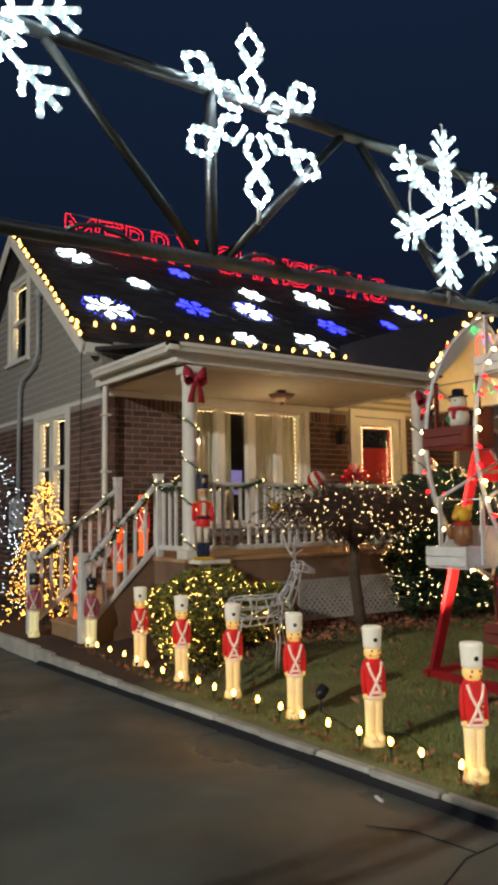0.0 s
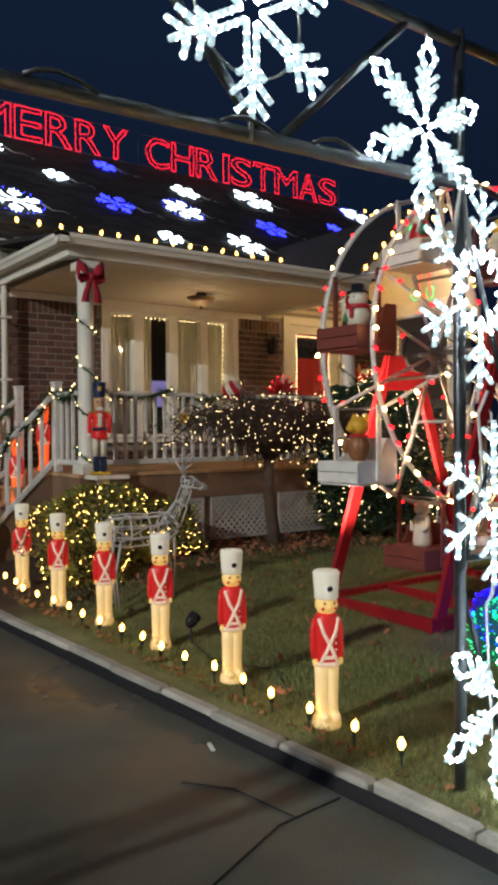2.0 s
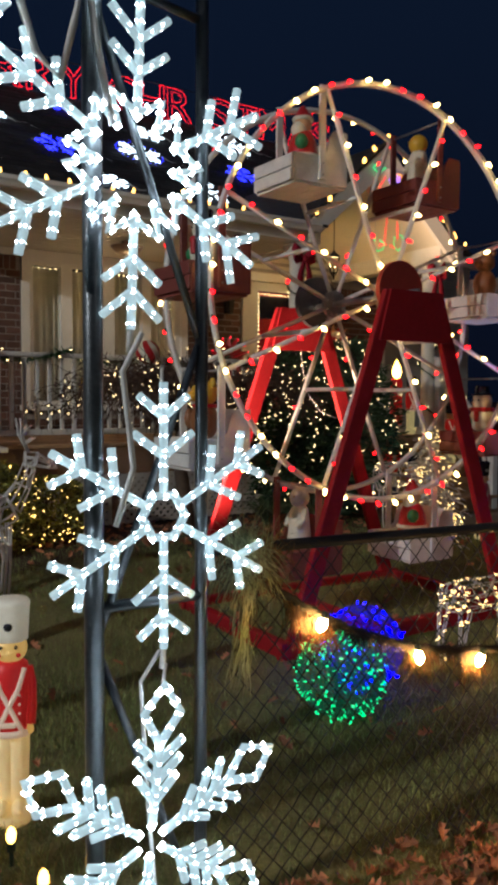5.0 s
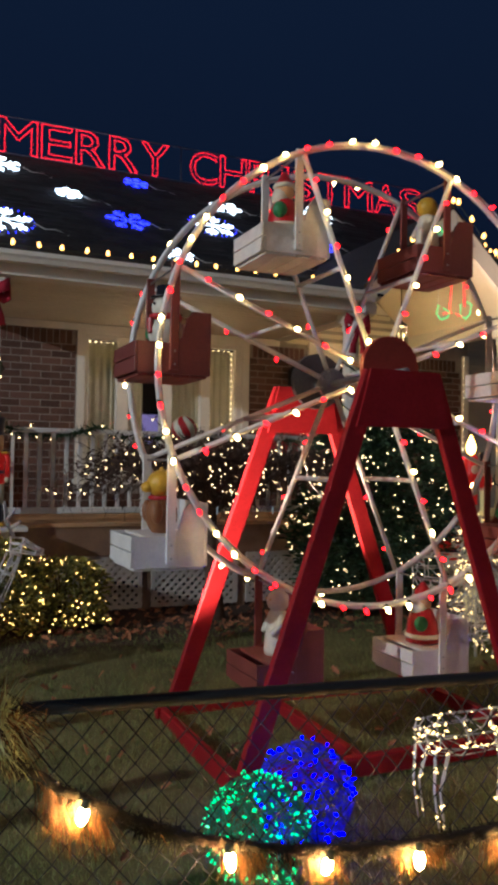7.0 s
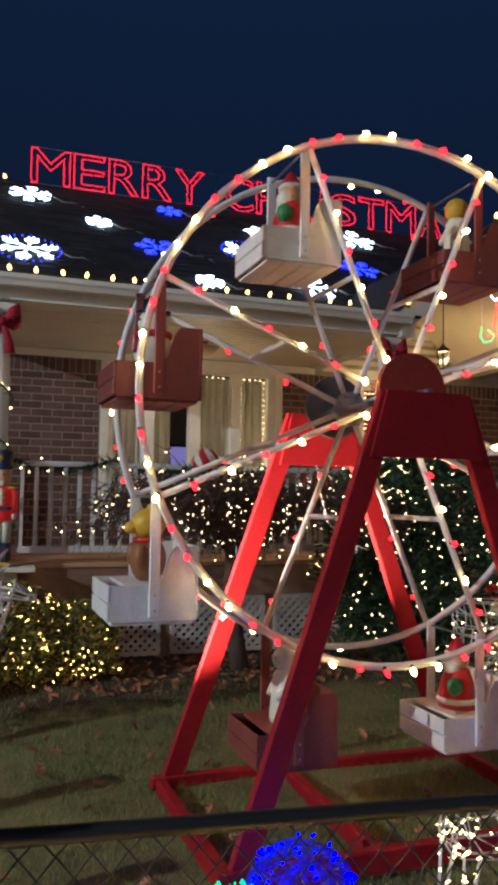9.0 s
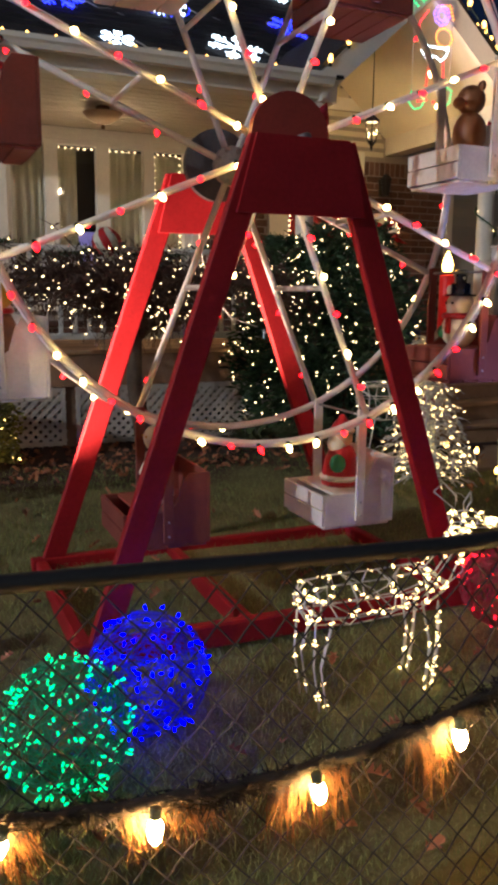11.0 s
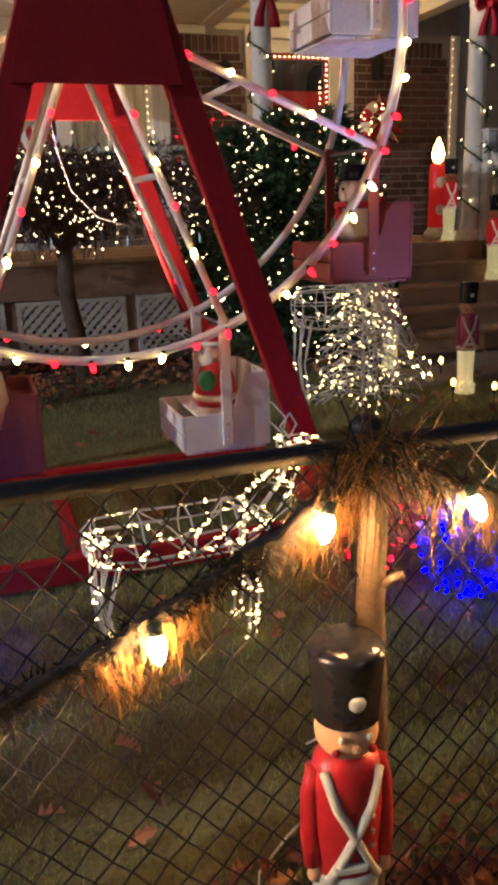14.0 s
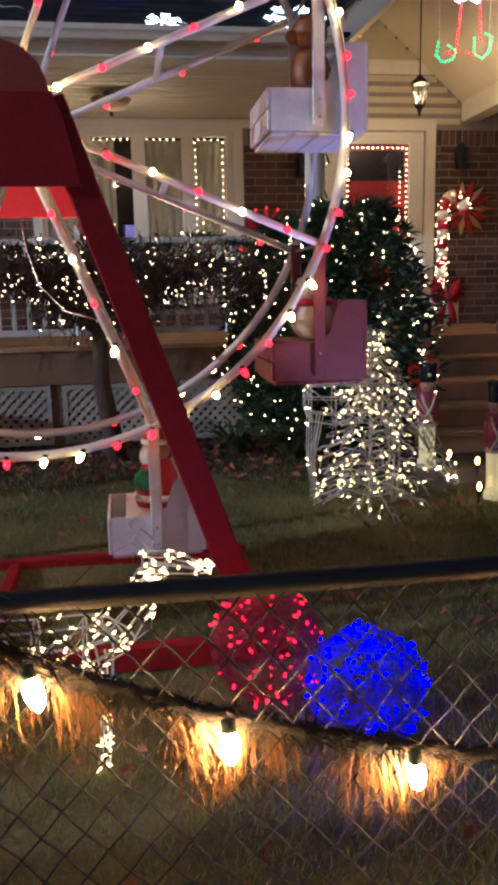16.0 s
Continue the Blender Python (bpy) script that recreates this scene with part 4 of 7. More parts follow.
ln = thing("hanging_lantern", "black metal lantern hanging on a chain", "lantern", at=(10.15, 9.3, 3.30))
mb = MB()
mb.tube([(0, 0, 0.30), (0, 0, 1.2)], 0.007, 6)
part("chain", mb, M_BLACK, ln)
mb = MB()
mb.lathe([(0.01, 0.30), (0.03, 0.27), (0.09, 0.22), (0.095, 0.20)], n=6, smooth=False)
mb.lathe([(0.05, -0.02), (0.055, 0.0), (0.02, -0.05), (0.008, -0.10)], n=6, smooth=False)
for k in range(6):
    a = k * math.pi / 3
    mb.tube([(0.052 * math.cos(a), 0.052 * math.sin(a), 0.0), (0.085 * math.cos(a), 0.085 * math.sin(a), 0.20)], 0.006, 4)
part("cage", mb, M_BLACK, ln)
mb = MB()
mb.lathe([(0.046, 0.005), (0.078, 0.195)], n=6, smooth=False)
ob = part("glass", mb, M_GLASS, ln)
ob.visible_shadow = False
for x, z in ((9.2, 2.78), (11.12, 2.88)):
    wl = thing("wall_lantern", "small dark wall lantern beside the door", "wall lamp", group="wall lanterns", at=(x, HY0, z))
    mb = MB()
    mb.box((-0.05, -0.02, 0.0), (0.05, 0.015, 0.22), 0, 0.008)
    part("bracket", mb, M_BLACK, wl)
    mb = MB()
    mb.lathe([(0.05, 0.0), (0.075, 0.20), (0.085, 0.21), (0.02, 0.28)], at=(0, -0.10, 0.0), n=6, smooth=False)
    part("cage", mb, M_BLACK, wl)

# pipes and meter on the side wall
dp = thing("downspout", "white corner downspout on the brick wall", "downspout", at=(4.72, 10.40, 0))
mb = MB()
mb.tube([(0, -0.06, 3.62), (0, -0.02, 3.45), (0.0, 0.0, 3.35), (0, 0, 0.25), (-0.12, -0.03, 0.18)], 0.04, 8)
part("pipe", mb, M_TRIM, dp)
for z in (0.9, 2.2, 3.0):
    mb = MB()
    mb.box((-0.055, -0.05, z), (0.085, 0.05, z + 0.03), 0, 0.004)
    part("strap", mb, M_TRIM, dp)
cd = thing("service_conduit", "grey electrical conduit and meter on the side wall", "conduit", at=(4.71, 13.93, 0))
mb = MB()
mb.tube([(-0.03, -0.9, 5.35), (-0.03, -0.9, 4.35), (-0.03, -0.7, 4.15), (-0.03, -0.1, 4.0), (-0.03, 0.0, 3.8), (-0.03, 0, 1.9)], 0.035, 8)
part("pipe", mb, M_PVC, cd)
mb = MB()
mb.lathe([(0.03, 5.30), (0.07, 5.34), (0.07, 5.42), (0.02, 5.47)], at=(-0.03, -0.9, 0), n=10)
part("weatherhead", mb, M_PVC, cd)
mb = MB()
mb.box((-0.14, -0.16, 1.35), (0.04, 0.16, 1.9), 0, 0.02)
part("meter_box", mb, M_PVC, cd)
mb = MB()
mb.tube([(-0.02, -2.75, 4.2), (-0.02, -2.74, 2.4), (-0.02, -2.6, 1.0)], 0.008, 5)
part("cable", mb, M_BLACK, cd, "black cable")


# ---- ferris wheel ----
WX, WZ, WR, WY0, WY1 = 6.715, 2.212, 1.338, 4.45, 5.0


def build_wheel():
    w = thing("ferris_wheel", "wooden garden ferris wheel, white rims on a red frame", "ferris wheel", at=(WX, 4.85, 0))
    base = Vector((WX, 4.85, 0))

    def P(x, y, z):
        return Vector((x, y, z)) - base

    for y in (4.20, 5.40):
        for sg in (-1, 1):
            mb = MB()
            mb.beam(P(WX + sg * (0.19 if y < 5 else 0.165), y, 2.20), P(WX + sg * 0.93, y, 0.03), 0.045, 0.115, up=(1, 0, 0), bev=0.006)
            part("leg", mb, M_RED, w)
        mb = MB()
        yy = y - 0.029 if y < 5 else y - 0.029
        wide = 1.0 if y < 5 else 0.9
        mb.prism([(-0.225, 2.215), (0.205, 2.215), (0.235, 2.15), (0.29, 1.90), (-0.31, 1.90)], lambda u, z, d: P(WX + u * wide, yy + d, z), -0.012, 0.004)
        part("gusset_plate", mb, M_RED, w)
        mb = MB()
        mb.box(tuple(P(WX - 1.02, y - 0.03, 0.02)), tuple(P(WX + 1.02, y + 0.03, 0.13)), 0, 0.008)
        part("base_rail", mb, M_RED, w)
    for x in (-0.97, -0.22, 0.97):
        mb = MB()
        mb.box(tuple(P(WX + x - 0.03, 4.235, 0.025)), tuple(P(WX + x + 0.03, 5.365, 0.125)), 0, 0.008)
        part("cross_rail", mb, M_RED, w)
    mb = MB()
    mb.tube([P(WX, 4.16, WZ), P(WX, 5.46, WZ)], 0.022, 10)
    axle = part("axle", mb, M_STEEL, w)
    for y, r, t in ((4.33, 0.185, M_HUBDISC), (5.20, 0.185, M_DARKSTEEL)):
        mb = MB()
        mb.tube([P(WX, y - 0.02, WZ + 0.03), P(WX, y + 0.02, WZ + 0.03)], r, 28, smooth=False)
        part("hub_disc", mb, t, w)
    for y in (WY0, WY1):
        mb = MB()
        mb.tube([P(WX, y - 0.015, WZ), P(WX, y + 0.015, WZ)], 0.10, 16, smooth=False)
        hub = part("hub", mb, M_STEEL, w)
        for k in range(8):
            a = radians(22.5 + 45 * k)
            mb = MB()
            mb.tube([P(WX + 0.08 * math.cos(a), y - 0.03, WZ + 0.08 * math.sin(a)), P(WX + 0.08 * math.cos(a), y + 0.03, WZ + 0.08 * math.sin(a))], 0.013, 6)
            part("bolt", mb, M_STEEL, hub)
        mb = MB()
        ring = [P(WX + WR * math.cos(2 * math.pi * i / 72), y, WZ + WR * math.sin(2 * math.pi * i / 72)) for i in range(72)]
        mb.tube(ring, 0.019, 8, closed=True)
        part("rim", mb, M_WHITE, w)
        for k in range(8):
            a = radians(22.5 + 45 * k)
            mb = MB()
            mb.tube([P(WX + 0.08 * math.cos(a), y, WZ + 0.08 * math.sin(a)), P(WX + WR * math.cos(a), y, WZ + WR * math.sin(a))], 0.016, 6)
            part("spoke", mb, M_WHITE, w)
    for k in range(8):
        a = radians(22.5 + 45 * k)
        mb = MB()
        c, s = math.cos(a), math.sin(a)
        mb.tube([P(WX + 0.66 * c, WY0, WZ + 0.66 * s), P(WX + 0.66 * c, WY1, WZ + 0.66 * s)], 0.014, 6)
        part("cross_tie", mb, M_WHITE, w)
        mb = MB()
        mb.tube([P(WX + WR * c, WY0 - 0.03, WZ + WR * s), P(WX + WR * c, WY1 + 0.03, WZ + WR * s)], 0.007, 6)
        part("pivot_rod", mb, M_STEEL, w)
    return w


build_wheel()


def basket(colour, label):
    """A slatted gondola that hangs from its pivot at the origin."""
    b = thing("gondola", label, "gondola", group="ferris wheel gondolas")
    y0, y1, xa, xb, zb = -0.215, 0.215, -0.195, 0.195, -0.568
    for sg, y in ((-1, y0), (1, y1)):
        mb = MB()
        prof = [(xa, zb), (xb, zb), (xb, zb + 0.34), (xb - 0.09, zb + 0.34), (xb - 0.12, zb + 0.30), (xb - 0.15, zb + 0.20), (xb - 0.20, zb + 0.165), (xa, zb + 0.165)]
        mb.prism(prof, lambda u, z, d: Vector((u, y + d, z)), -0.008, 0.008)
        part("side_panel", mb, colour, b)
        mb = MB()
        yy = y + sg * 0.019
        mb.box((-0.025, yy - 0.009, zb + 0.02), (0.025, yy + 0.009, 0.03), 0, 0.004)
        hanger = part("hanger", mb, colour, b)
        for z in (zb + 0.05, zb + 0.12):
            mb = MB()
            mb.tube([(0, yy - 0.011 * 1.2, z), (0, yy + 0.011 * 1.2, z)], 0.006, 6)
            part("bolt", mb, M_STEEL, hanger)
    me = MB()
    me.box((-0.046, y0 + 0.002, 0), (0.046, y1 - 0.002, 0.014), 0, 0.003)
    plank = mesh_of("floor_plank", me, colour)
    for i in range(4):
        shared("floor_plank", plank, b, Matrix.Translation((xa + 0.049 + i * 0.0975, 0, zb - 0.016)))
    mb = MB()
    mb.box((-0.13, y0 + 0.010, zb + 0.150), (xb - 0.002, y1 - 0.010, zb + 0.165), 0, 0.003)
    part("seat", mb, colour, b)
    for i in range(2):
        mb = MB()
        mb.box((xa - 0.016, y0 - 0.008, zb + 0.005 + i * 0.083), (xa - 0.001, y1 + 0.008, zb + 0.082 + i * 0.083), 0, 0.003)
        part("front_slat", mb, colour, b)
    mb = MB()
    mb.box((xb + 0.001, y0 - 0.008, zb), (xb + 0.016, y1 + 0.008, zb + 0.34), 0, 0.003)
    part("back_panel", mb, colour, b)
    return b


def figure(kind, at, scale=1.0, rz=0.0):
    """Small moulded figures sitting in the gondolas and standing about, one plain mesh each."""
    mb = MB()
    if kind == "snowman":
        mats = [M_CREAMP, M_BLACKP, M_REDP, M_GREENP]
        mb.ball((0, 0, 0.10), (0.11, 0.11, 0.11), 16, 10)
        mb.ball((0, 0, 0.25), (0.085, 0.085, 0.085), 16, 10)
        mb.lathe([(0.095, 0.305), (0.098, 0.315), (0.06, 0.318), (0.058, 0.38), (0.05, 0.385)], mi=1)
        mb.tube([(0.09 * math.cos(a * 0.524), 0.09 * math.sin(a * 0.524), 0.185) for a in range(12)], 0.02, 6, 2, closed=True)
        mb.box((-0.12, -0.05, 0.08), (-0.09, -0.01, 0.18), 2, 0.008)
        mb.ball((-0.075, 0.045, 0.09), (0.04, 0.05, 0.045), 8, 6, 3)
        mb.ball((-0.08, -0.03, 0.265), 0.009, 6, 4, 1)
        mb.ball((-0.08, 0.03, 0.265), 0.009, 6, 4, 1)
        label = "white snowman figure with black hat and red scarf"
    elif kind == "bear":
        mats = [M_YELLOWP, M_BROWNP, M_REDP]
        mb.ball((0, 0, 0.11), (0.10, 0.10, 0.13), 16, 10, 1)
        mb.ball((0, 0, 0.30), (0.095, 0.09, 0.085), 16, 10, 0)
        mb.ball((-0.09, 0, 0.28), (0.045, 0.04, 0.035), 10, 8, 0)
        for sg in (-1, 1):
            mb.ball((0.02, sg * 0.075, 0.37), (0.02, 0.032, 0.035), 8, 6, 0)
            mb.ball((-0.06, sg * 0.10, 0.13), (0.04, 0.035, 0.07), 8, 6, 1)
        mb.tube([(0.075 * math.cos(a * 0.524), 0.075 * math.sin(a * 0.524), 0.215) for a in range(12)], 0.014, 6, 2, closed=True)
        label = "yellow bear figure in a brown coat"
    elif kind == "brown_bear":
        mats = [M_BROWNP, M_CREAMP]
        mb.ball((0, 0, 0.11), (0.10, 0.10, 0.13), 16, 10)
        mb.ball((0, 0, 0.30), (0.085, 0.085, 0.085), 16, 10)
        mb.ball((-0.08, 0, 0.28), (0.04, 0.04, 0.035), 10, 8)
        for sg in (-1, 1):
            mb.ball((0.02, sg * 0.07, 0.37), (0.02, 0.03, 0.03), 8, 6)
        label = "small brown bear figure sitting upright"
    elif kind == "santa":
        mats = [M_REDP, M_CREAMP, M_GREENP, M_SKINP]
        mb.lathe([(0.115, 0.0), (0.12, 0.03), (0.10, 0.15), (0.07, 0.22), (0.03, 0.25)], n=16)
        mb.lathe([(0.122, 0.03), (0.128, 0.045), (0.122, 0.062)], n=16, mi=1)
        mb.ball((0, 0, 0.28), (0.065, 0.065, 0.07), 14, 8, 3)
        mb.ball((-0.03, 0, 0.245), (0.06, 0.06, 0.065), 12, 8, 1)
        mb.lathe([(0.07, 0.32), (0.06, 0.35), (0.02, 0.41), (0.01, 0.42)], n=12)
        mb.lathe([(0.074, 0.31), (0.078, 0.322), (0.072, 0.335)], n=12, mi=1)
        mb.ball((-0.07, -0.08, 0.14), (0.05, 0.045, 0.055), 10, 6, 2)
        label = "red and white bearded winter figure with a green sack"
    else:
        mats = [M_CREAMP, M_YELLOWP]
        mb.lathe([(0.085, 0.0), (0.09, 0.03), (0.078, 0.16), (0.066, 0.26), (0.035, 0.30)], n=14)
        mb.ball((0, 0, 0.345), (0.075, 0.075, 0.075), 16, 10, 1 if kind == "pale_head" else 0)
        for sg in (-1, 1):
            mb.tube([(0, sg * 0.06, 0.26), (-0.03, sg * 0.095, 0.19), (-0.07, sg * 0.06, 0.14)], 0.022, 6)
            mb.ball((-0.07, sg * 0.028, 0.36), 0.007, 6, 4, 1)
        label = "pale round-headed figure in a light gown"
    vs = Matrix.Scale(scale, 4)
    mb.v = [tuple(vs @ Vector(p)) for p in mb.v]
    ob = lone("figurine", mb, mats, label, "figurine", group="gondola riders", at=at)
    ob.rotation_euler = (0, 0, radians(rz))
    return ob


white_gondola = basket(M_WHITE, "white wooden gondola with slatted floor")
maroon_gondola = basket(M_MAROON, "maroon wooden gondola with slatted floor")
riders = {0: "brown_bear", 1: "pale_head", 2: "santa", 3: "snowman", 4: "bear", 5: "pale", 6: "santa", 7: "snowman"}
used = set()
for k in range(8):
    a = radians(22.5 + 45 * k)
    at = (WX + WR * math.cos(a), (WY0 + WY1) / 2, WZ + WR * math.sin(a))
    src = white_gondola if k % 2 == 0 else maroon_gondola
    if src.name in used:
        copy_thing(src, Matrix.Translation(at))
    else:
        used.add(src.name)
        src.location = at
    figure(riders[k], (at[0] + 0.02, at[1], at[2] - 0.568 + 0.166), 0.90)


# ---- bulbs ----
def c9_mesh(name, mats, s=1.0):
    """A faceted cone-shaped bulb, base up, tip down (or up, turned over), in its socket."""
    mb = MB()
    mb.lathe([(0.003, -0.052), (0.011, -0.044), (0.0165, -0.026), (0.0155, -0.012), (0.010, 0.0)], n=8, mi=0)
    mb.lathe([(0.010, 0.0), (0.0125, 0.002), (0.0125, 0.022), (0.004, 0.024)], n=8, mi=1)
    mb.v = [tuple(Vector(p) * s) for p in mb.v]
    return mesh_of(name, mb, mats)


ME_WARM = c9_mesh("bulb", [G_WARM, M_CORD], 0.86)
ME_REDB = c9_mesh("bulb", [G_REDB, M_CORD], 0.80)
ME_C9 = c9_mesh("bulb", [G_C9, M_CORD], 1.15)
ME_EAVE = c9_mesh("bulb", [G_C9, M_CORD], 1.45)
ME_STAKE = c9_mesh("bulb", [G_STAKE, M_CORD], 1.05)

# alternating warm and red lamps on the wheel
wl = thing("wheel_string_lights", "string of alternating warm white and red bulbs on a ferris wheel", "string lights", at=(WX, WY0, WZ))
cord = MB()
rnd = random.Random(21)
k = 0
for y, n in ((-0.028, 56), (0.578, 46)):
    line = []
    for i in range(n):
        a = 2 * math.pi * i / n + 0.05
        rr = WR + 0.012
        d = Vector((rr * math.cos(a), y, rr * math.sin(a)))
        line.append(d)
        tilt = Euler((rnd.uniform(-0.5, 0.5) + (-1.1 if y < 0 else 1.1), rnd.uniform(-0.6, 0.6), 0)).to_matrix().to_4x4()
        shared("bulb", ME_WARM if (k // 2) % 2 else ME_REDB, wl, Matrix.Translation(d) @ tilt)
        k += 1
    cord.tube(line, 0.004, 4, closed=True)
for y in (-0.026, 0.576):
    for q in range(8):
        a = radians(22.5 + 45 * q)
        pts = []
        for i in range(6):
            rr = 0.22 + 0.19 * i
            d = Vector((rr * math.cos(a), y, rr * math.sin(a)))
            pts.append(d)
            tilt = Euler((rnd.uniform(-0.5, 0.5) + (-1.1 if y < 0 else 1.1), rnd.uniform(-0.6, 0.6), 0)).to_matrix().to_4x4()
            if y < 0 or i % 2:
                shared("bulb", ME_REDB if k % 2 else ME_WARM, wl, Matrix.Translation(d) @ tilt)
            k += 1
        cord.tube(pts, 0.0035, 4)
part("cord", cord, M_WIREW, wl, kind="stuff")

# lamps along the eaves
el = thing("roof_string_lights", "string of large warm bulbs along the eaves and gable", "string lights", at=(4.3, EAVE_Y, EAVE_Z))
cord = MB()


def eave_run(a, b, step, up):
    a, b = Vector(a), Vector(b)
    n = int((b - a).length / step)
    o = Vector((4.3, EAVE_Y, EAVE_Z))
    for i in range(n + 1):
        p = a.lerp(b, i / n) - o
        m = Matrix.Translation(p + Vector((rnd.uniform(-0.02, 0.02), 0, 0))) @ Euler((math.pi + rnd.uniform(-0.35, 0.35), rnd.uniform(-0.35, 0.35), 0)).to_matrix().to_4x4()
        shared("bulb", ME_EAVE, el, m)
    cord.tube([a - o, b - o], 0.005, 4)


eave_run((4.50, 10.9, 4.39), (11.2, 10.9, 4.39), 0.30, 1)
eave_run((4.45, EAVE_Y, EAVE_Z + 0.10), (4.45, RIDGE_Y, RIDGE_Z + 0.10), 0.21, 1)
eave_run((14.63, RIDGE_Y, RIDGE_Z + 0.04), (14.63, EAVE_Y + 0.4, EAVE_Z + 0.35), 0.26, 1)
eave_run((4.55, RIDGE_Y, RIDGE_Z + 0.03), (5.1, RIDGE_Y, RIDGE_Z + 0.03), 0.33, 1)
eave_run((9.0, 8.19, 3.74), (10.1, 8.19, 4.81), 0.24, 1)
eave_run((10.2, 8.19, 4.80), (11.3, 8.19, 3.72), 0.24, 1)
part("cord", cord, M_CORD, el, kind="stuff")

# stake lamps along the drive
y = 2.72
sk = None
while y < 9.4:
    x = 3.80 + 0.02 * math.sin(y * 5)
    if sk is None:
        sk = thing("stake_light", "small warm bulb on a green plastic garden stake", "stake light", group="driveway stake lights", at=(x, y, lawn(x, y)))
        mb = MB()
        mb.tube([(0, 0, -0.05), (0, 0, 0.075)], 0.007, 6)
        mb.box((-0.014, -0.004, 0.05), (0.014, 0.004, 0.085), 0, 0.002)
        part("stake", mb, M_CORD, sk)
        shared("bulb", ME_STAKE, sk, Matrix.Translation((0, 0, 0.085)) @ Euler((math.pi, 0, 0)).to_matrix().to_4x4())
    else:
        copy_thing(sk, Matrix.Translation((x, y, lawn(x, y))) @ Euler((rnd.uniform(-0.12, 0.12), rnd.uniform(-0.12, 0.12), 0)).to_matrix().to_4x4())
    y += 0.305

for x, y, z in ((9.38, 5.98, lawn(9.38, 5.98)), (9.60, 5.80, lawn(9.6, 5.8)), (9.51, 6.80, 0.165), (9.60, 6.50, 0.165)):
    copy_thing(sk, Matrix.Translation((x, y, z)))


# ---- toy soldiers ----
def soldier(mats, name="toy_soldier", label="", h=0.82, group="toy soldiers"):
    """Standing toy soldier: tall hat, round face, coat with crossed belts, straight legs on a round base. One mesh."""
    hat, face, coat, belt, legs, dark = range(6)
    mb = MB()
    mb.lathe([(0.072, 0.0), (0.076, 0.012), (0.072, 0.045), (0.060, 0.062), (0.045, 0.068)], n=20, mi=legs)
    for sg in (-1, 1):
        mb.lathe([(0.040, 0.05), (0.036, 0.12), (0.040, 0.24), (0.043, 0.32)], at=(sg * 0.024, 0, 0), n=12, mi=legs)
        mb.ball((sg * 0.03, -0.045, 0.062), (0.028, 0.05, 0.026), 10, 6, legs)
    mb.lathe([(0.068, 0.305), (0.072, 0.315), (0.068, 0.36), (0.070, 0.44), (0.069, 0.50), (0.060, 0.535), (0.035, 0.55)], n=20, mi=coat, sy=0.82)
    mb.lathe([(0.073, 0.300), (0.076, 0.310), (0.073, 0.322)], n=20, mi=belt, sy=0.84)
    for sg in (-1, 1):
        mb.tube([(sg * 0.060, 0, 0.518), (sg * 0.072, -0.004, 0.47), (sg * 0.074, -0.01, 0.39), (sg * 0.070, -0.02, 0.335)], 0.018, 8, coat)
        mb.ball((sg * 0.068, -0.024, 0.320), (0.015, 0.015, 0.02), 8, 6, face)
        pts = [(sg * -0.052, -0.036, 0.525), (sg * -0.032, -0.054, 0.46), (0.0, -0.0605, 0.405), (sg * 0.026, -0.056, 0.355), (sg * 0.046, -0.048, 0.318)]
        mb.tube(pts, 0.0095, 6, belt)
    mb.box((-0.042, -0.066, 0.335), (0.025, -0.050, 0.352), belt, 0.004)
    for z in (0.44, 0.41, 0.38):
        mb.ball((0.036, -0.053, z), 0.005, 6, 4, belt)
    mb.ball((0, 0, 0.592), (0.060, 0.058, 0.062), 16, 10, face)
    mb.lathe([(0.056, 0.622), (0.062, 0.626), (0.063, 0.66), (0.069, 0.78), (0.071, 0.80), (0.062, 0.815), (0.03, 0.82)], n=20, mi=hat)
    mb.ball((0.0, -0.064, 0.70), (0.016, 0.010, 0.020), 8, 6, dark)
    for sg in (-1, 1):
        mb.ball((sg * 0.026, -0.056, 0.606), (0.007, 0.006, 0.008), 6, 4, dark)
        mb.ball((sg * 0.034, -0.051, 0.575), (0.009, 0.006, 0.009), 6, 4, coat)
    mb.ball((0, -0.062, 0.586), 0.009, 6, 4, face)
    s = h / 0.82
    heights = ((0.0, 0.0), (0.305, 0.33), (0.54, 0.59), (0.622, 0.668), (0.82, 0.82))
    zs = [np.interp(p[2], [a for a, b in heights], [b for a, b in heights]) for p in mb.v]
    mb.v = [(p[0] * s, p[1] * s, float(z) * s) for p, z in zip(mb.v, zs)]
    return lone(name, mb, mats, label, "toy soldier", group=group)


lit = soldier([L_HAT, L_FACE, L_COAT, L_BELT, L_LEGS, M_BLACKP], label="glowing plastic toy soldier, white hat, red coat, crossed belts")
first = True
for i, (x, y) in enumerate(((3.90, 3.32), (3.93, 4.22), (3.97, 5.16), (3.97, 6.05), (3.95, 6.92), (3.95, 7.80))):
    m = pose(x, y, lawn(x, y) - 0.005, 0, 0, -24 + 5 * math.sin(i * 2.3))
    if first:
        lit.matrix_basis, first = m, False
    else:
        copy_thing(lit, m)
dim = soldier([M_BLACKP, M_SKINP, M_PINKP, M_CREAMP, L_PALE, M_CREAMP], label="toy soldier with black hat, faded red coat and glowing legs", h=0.80)
dim.matrix_basis = pose(9.52, 6.05, lawn(9.5, 6.05), 0, 0, -10)
for x, y, r in ((9.36, 6.88, -10), (3.92, 9.0, -30), (3.60, 10.05, -30)):
    copy_thing(dim, pose(x, y, max(lawn(x, y), 0.165 if 6.3 < y < 7.3 and x > 9.2 else 0), 0, 0, r))
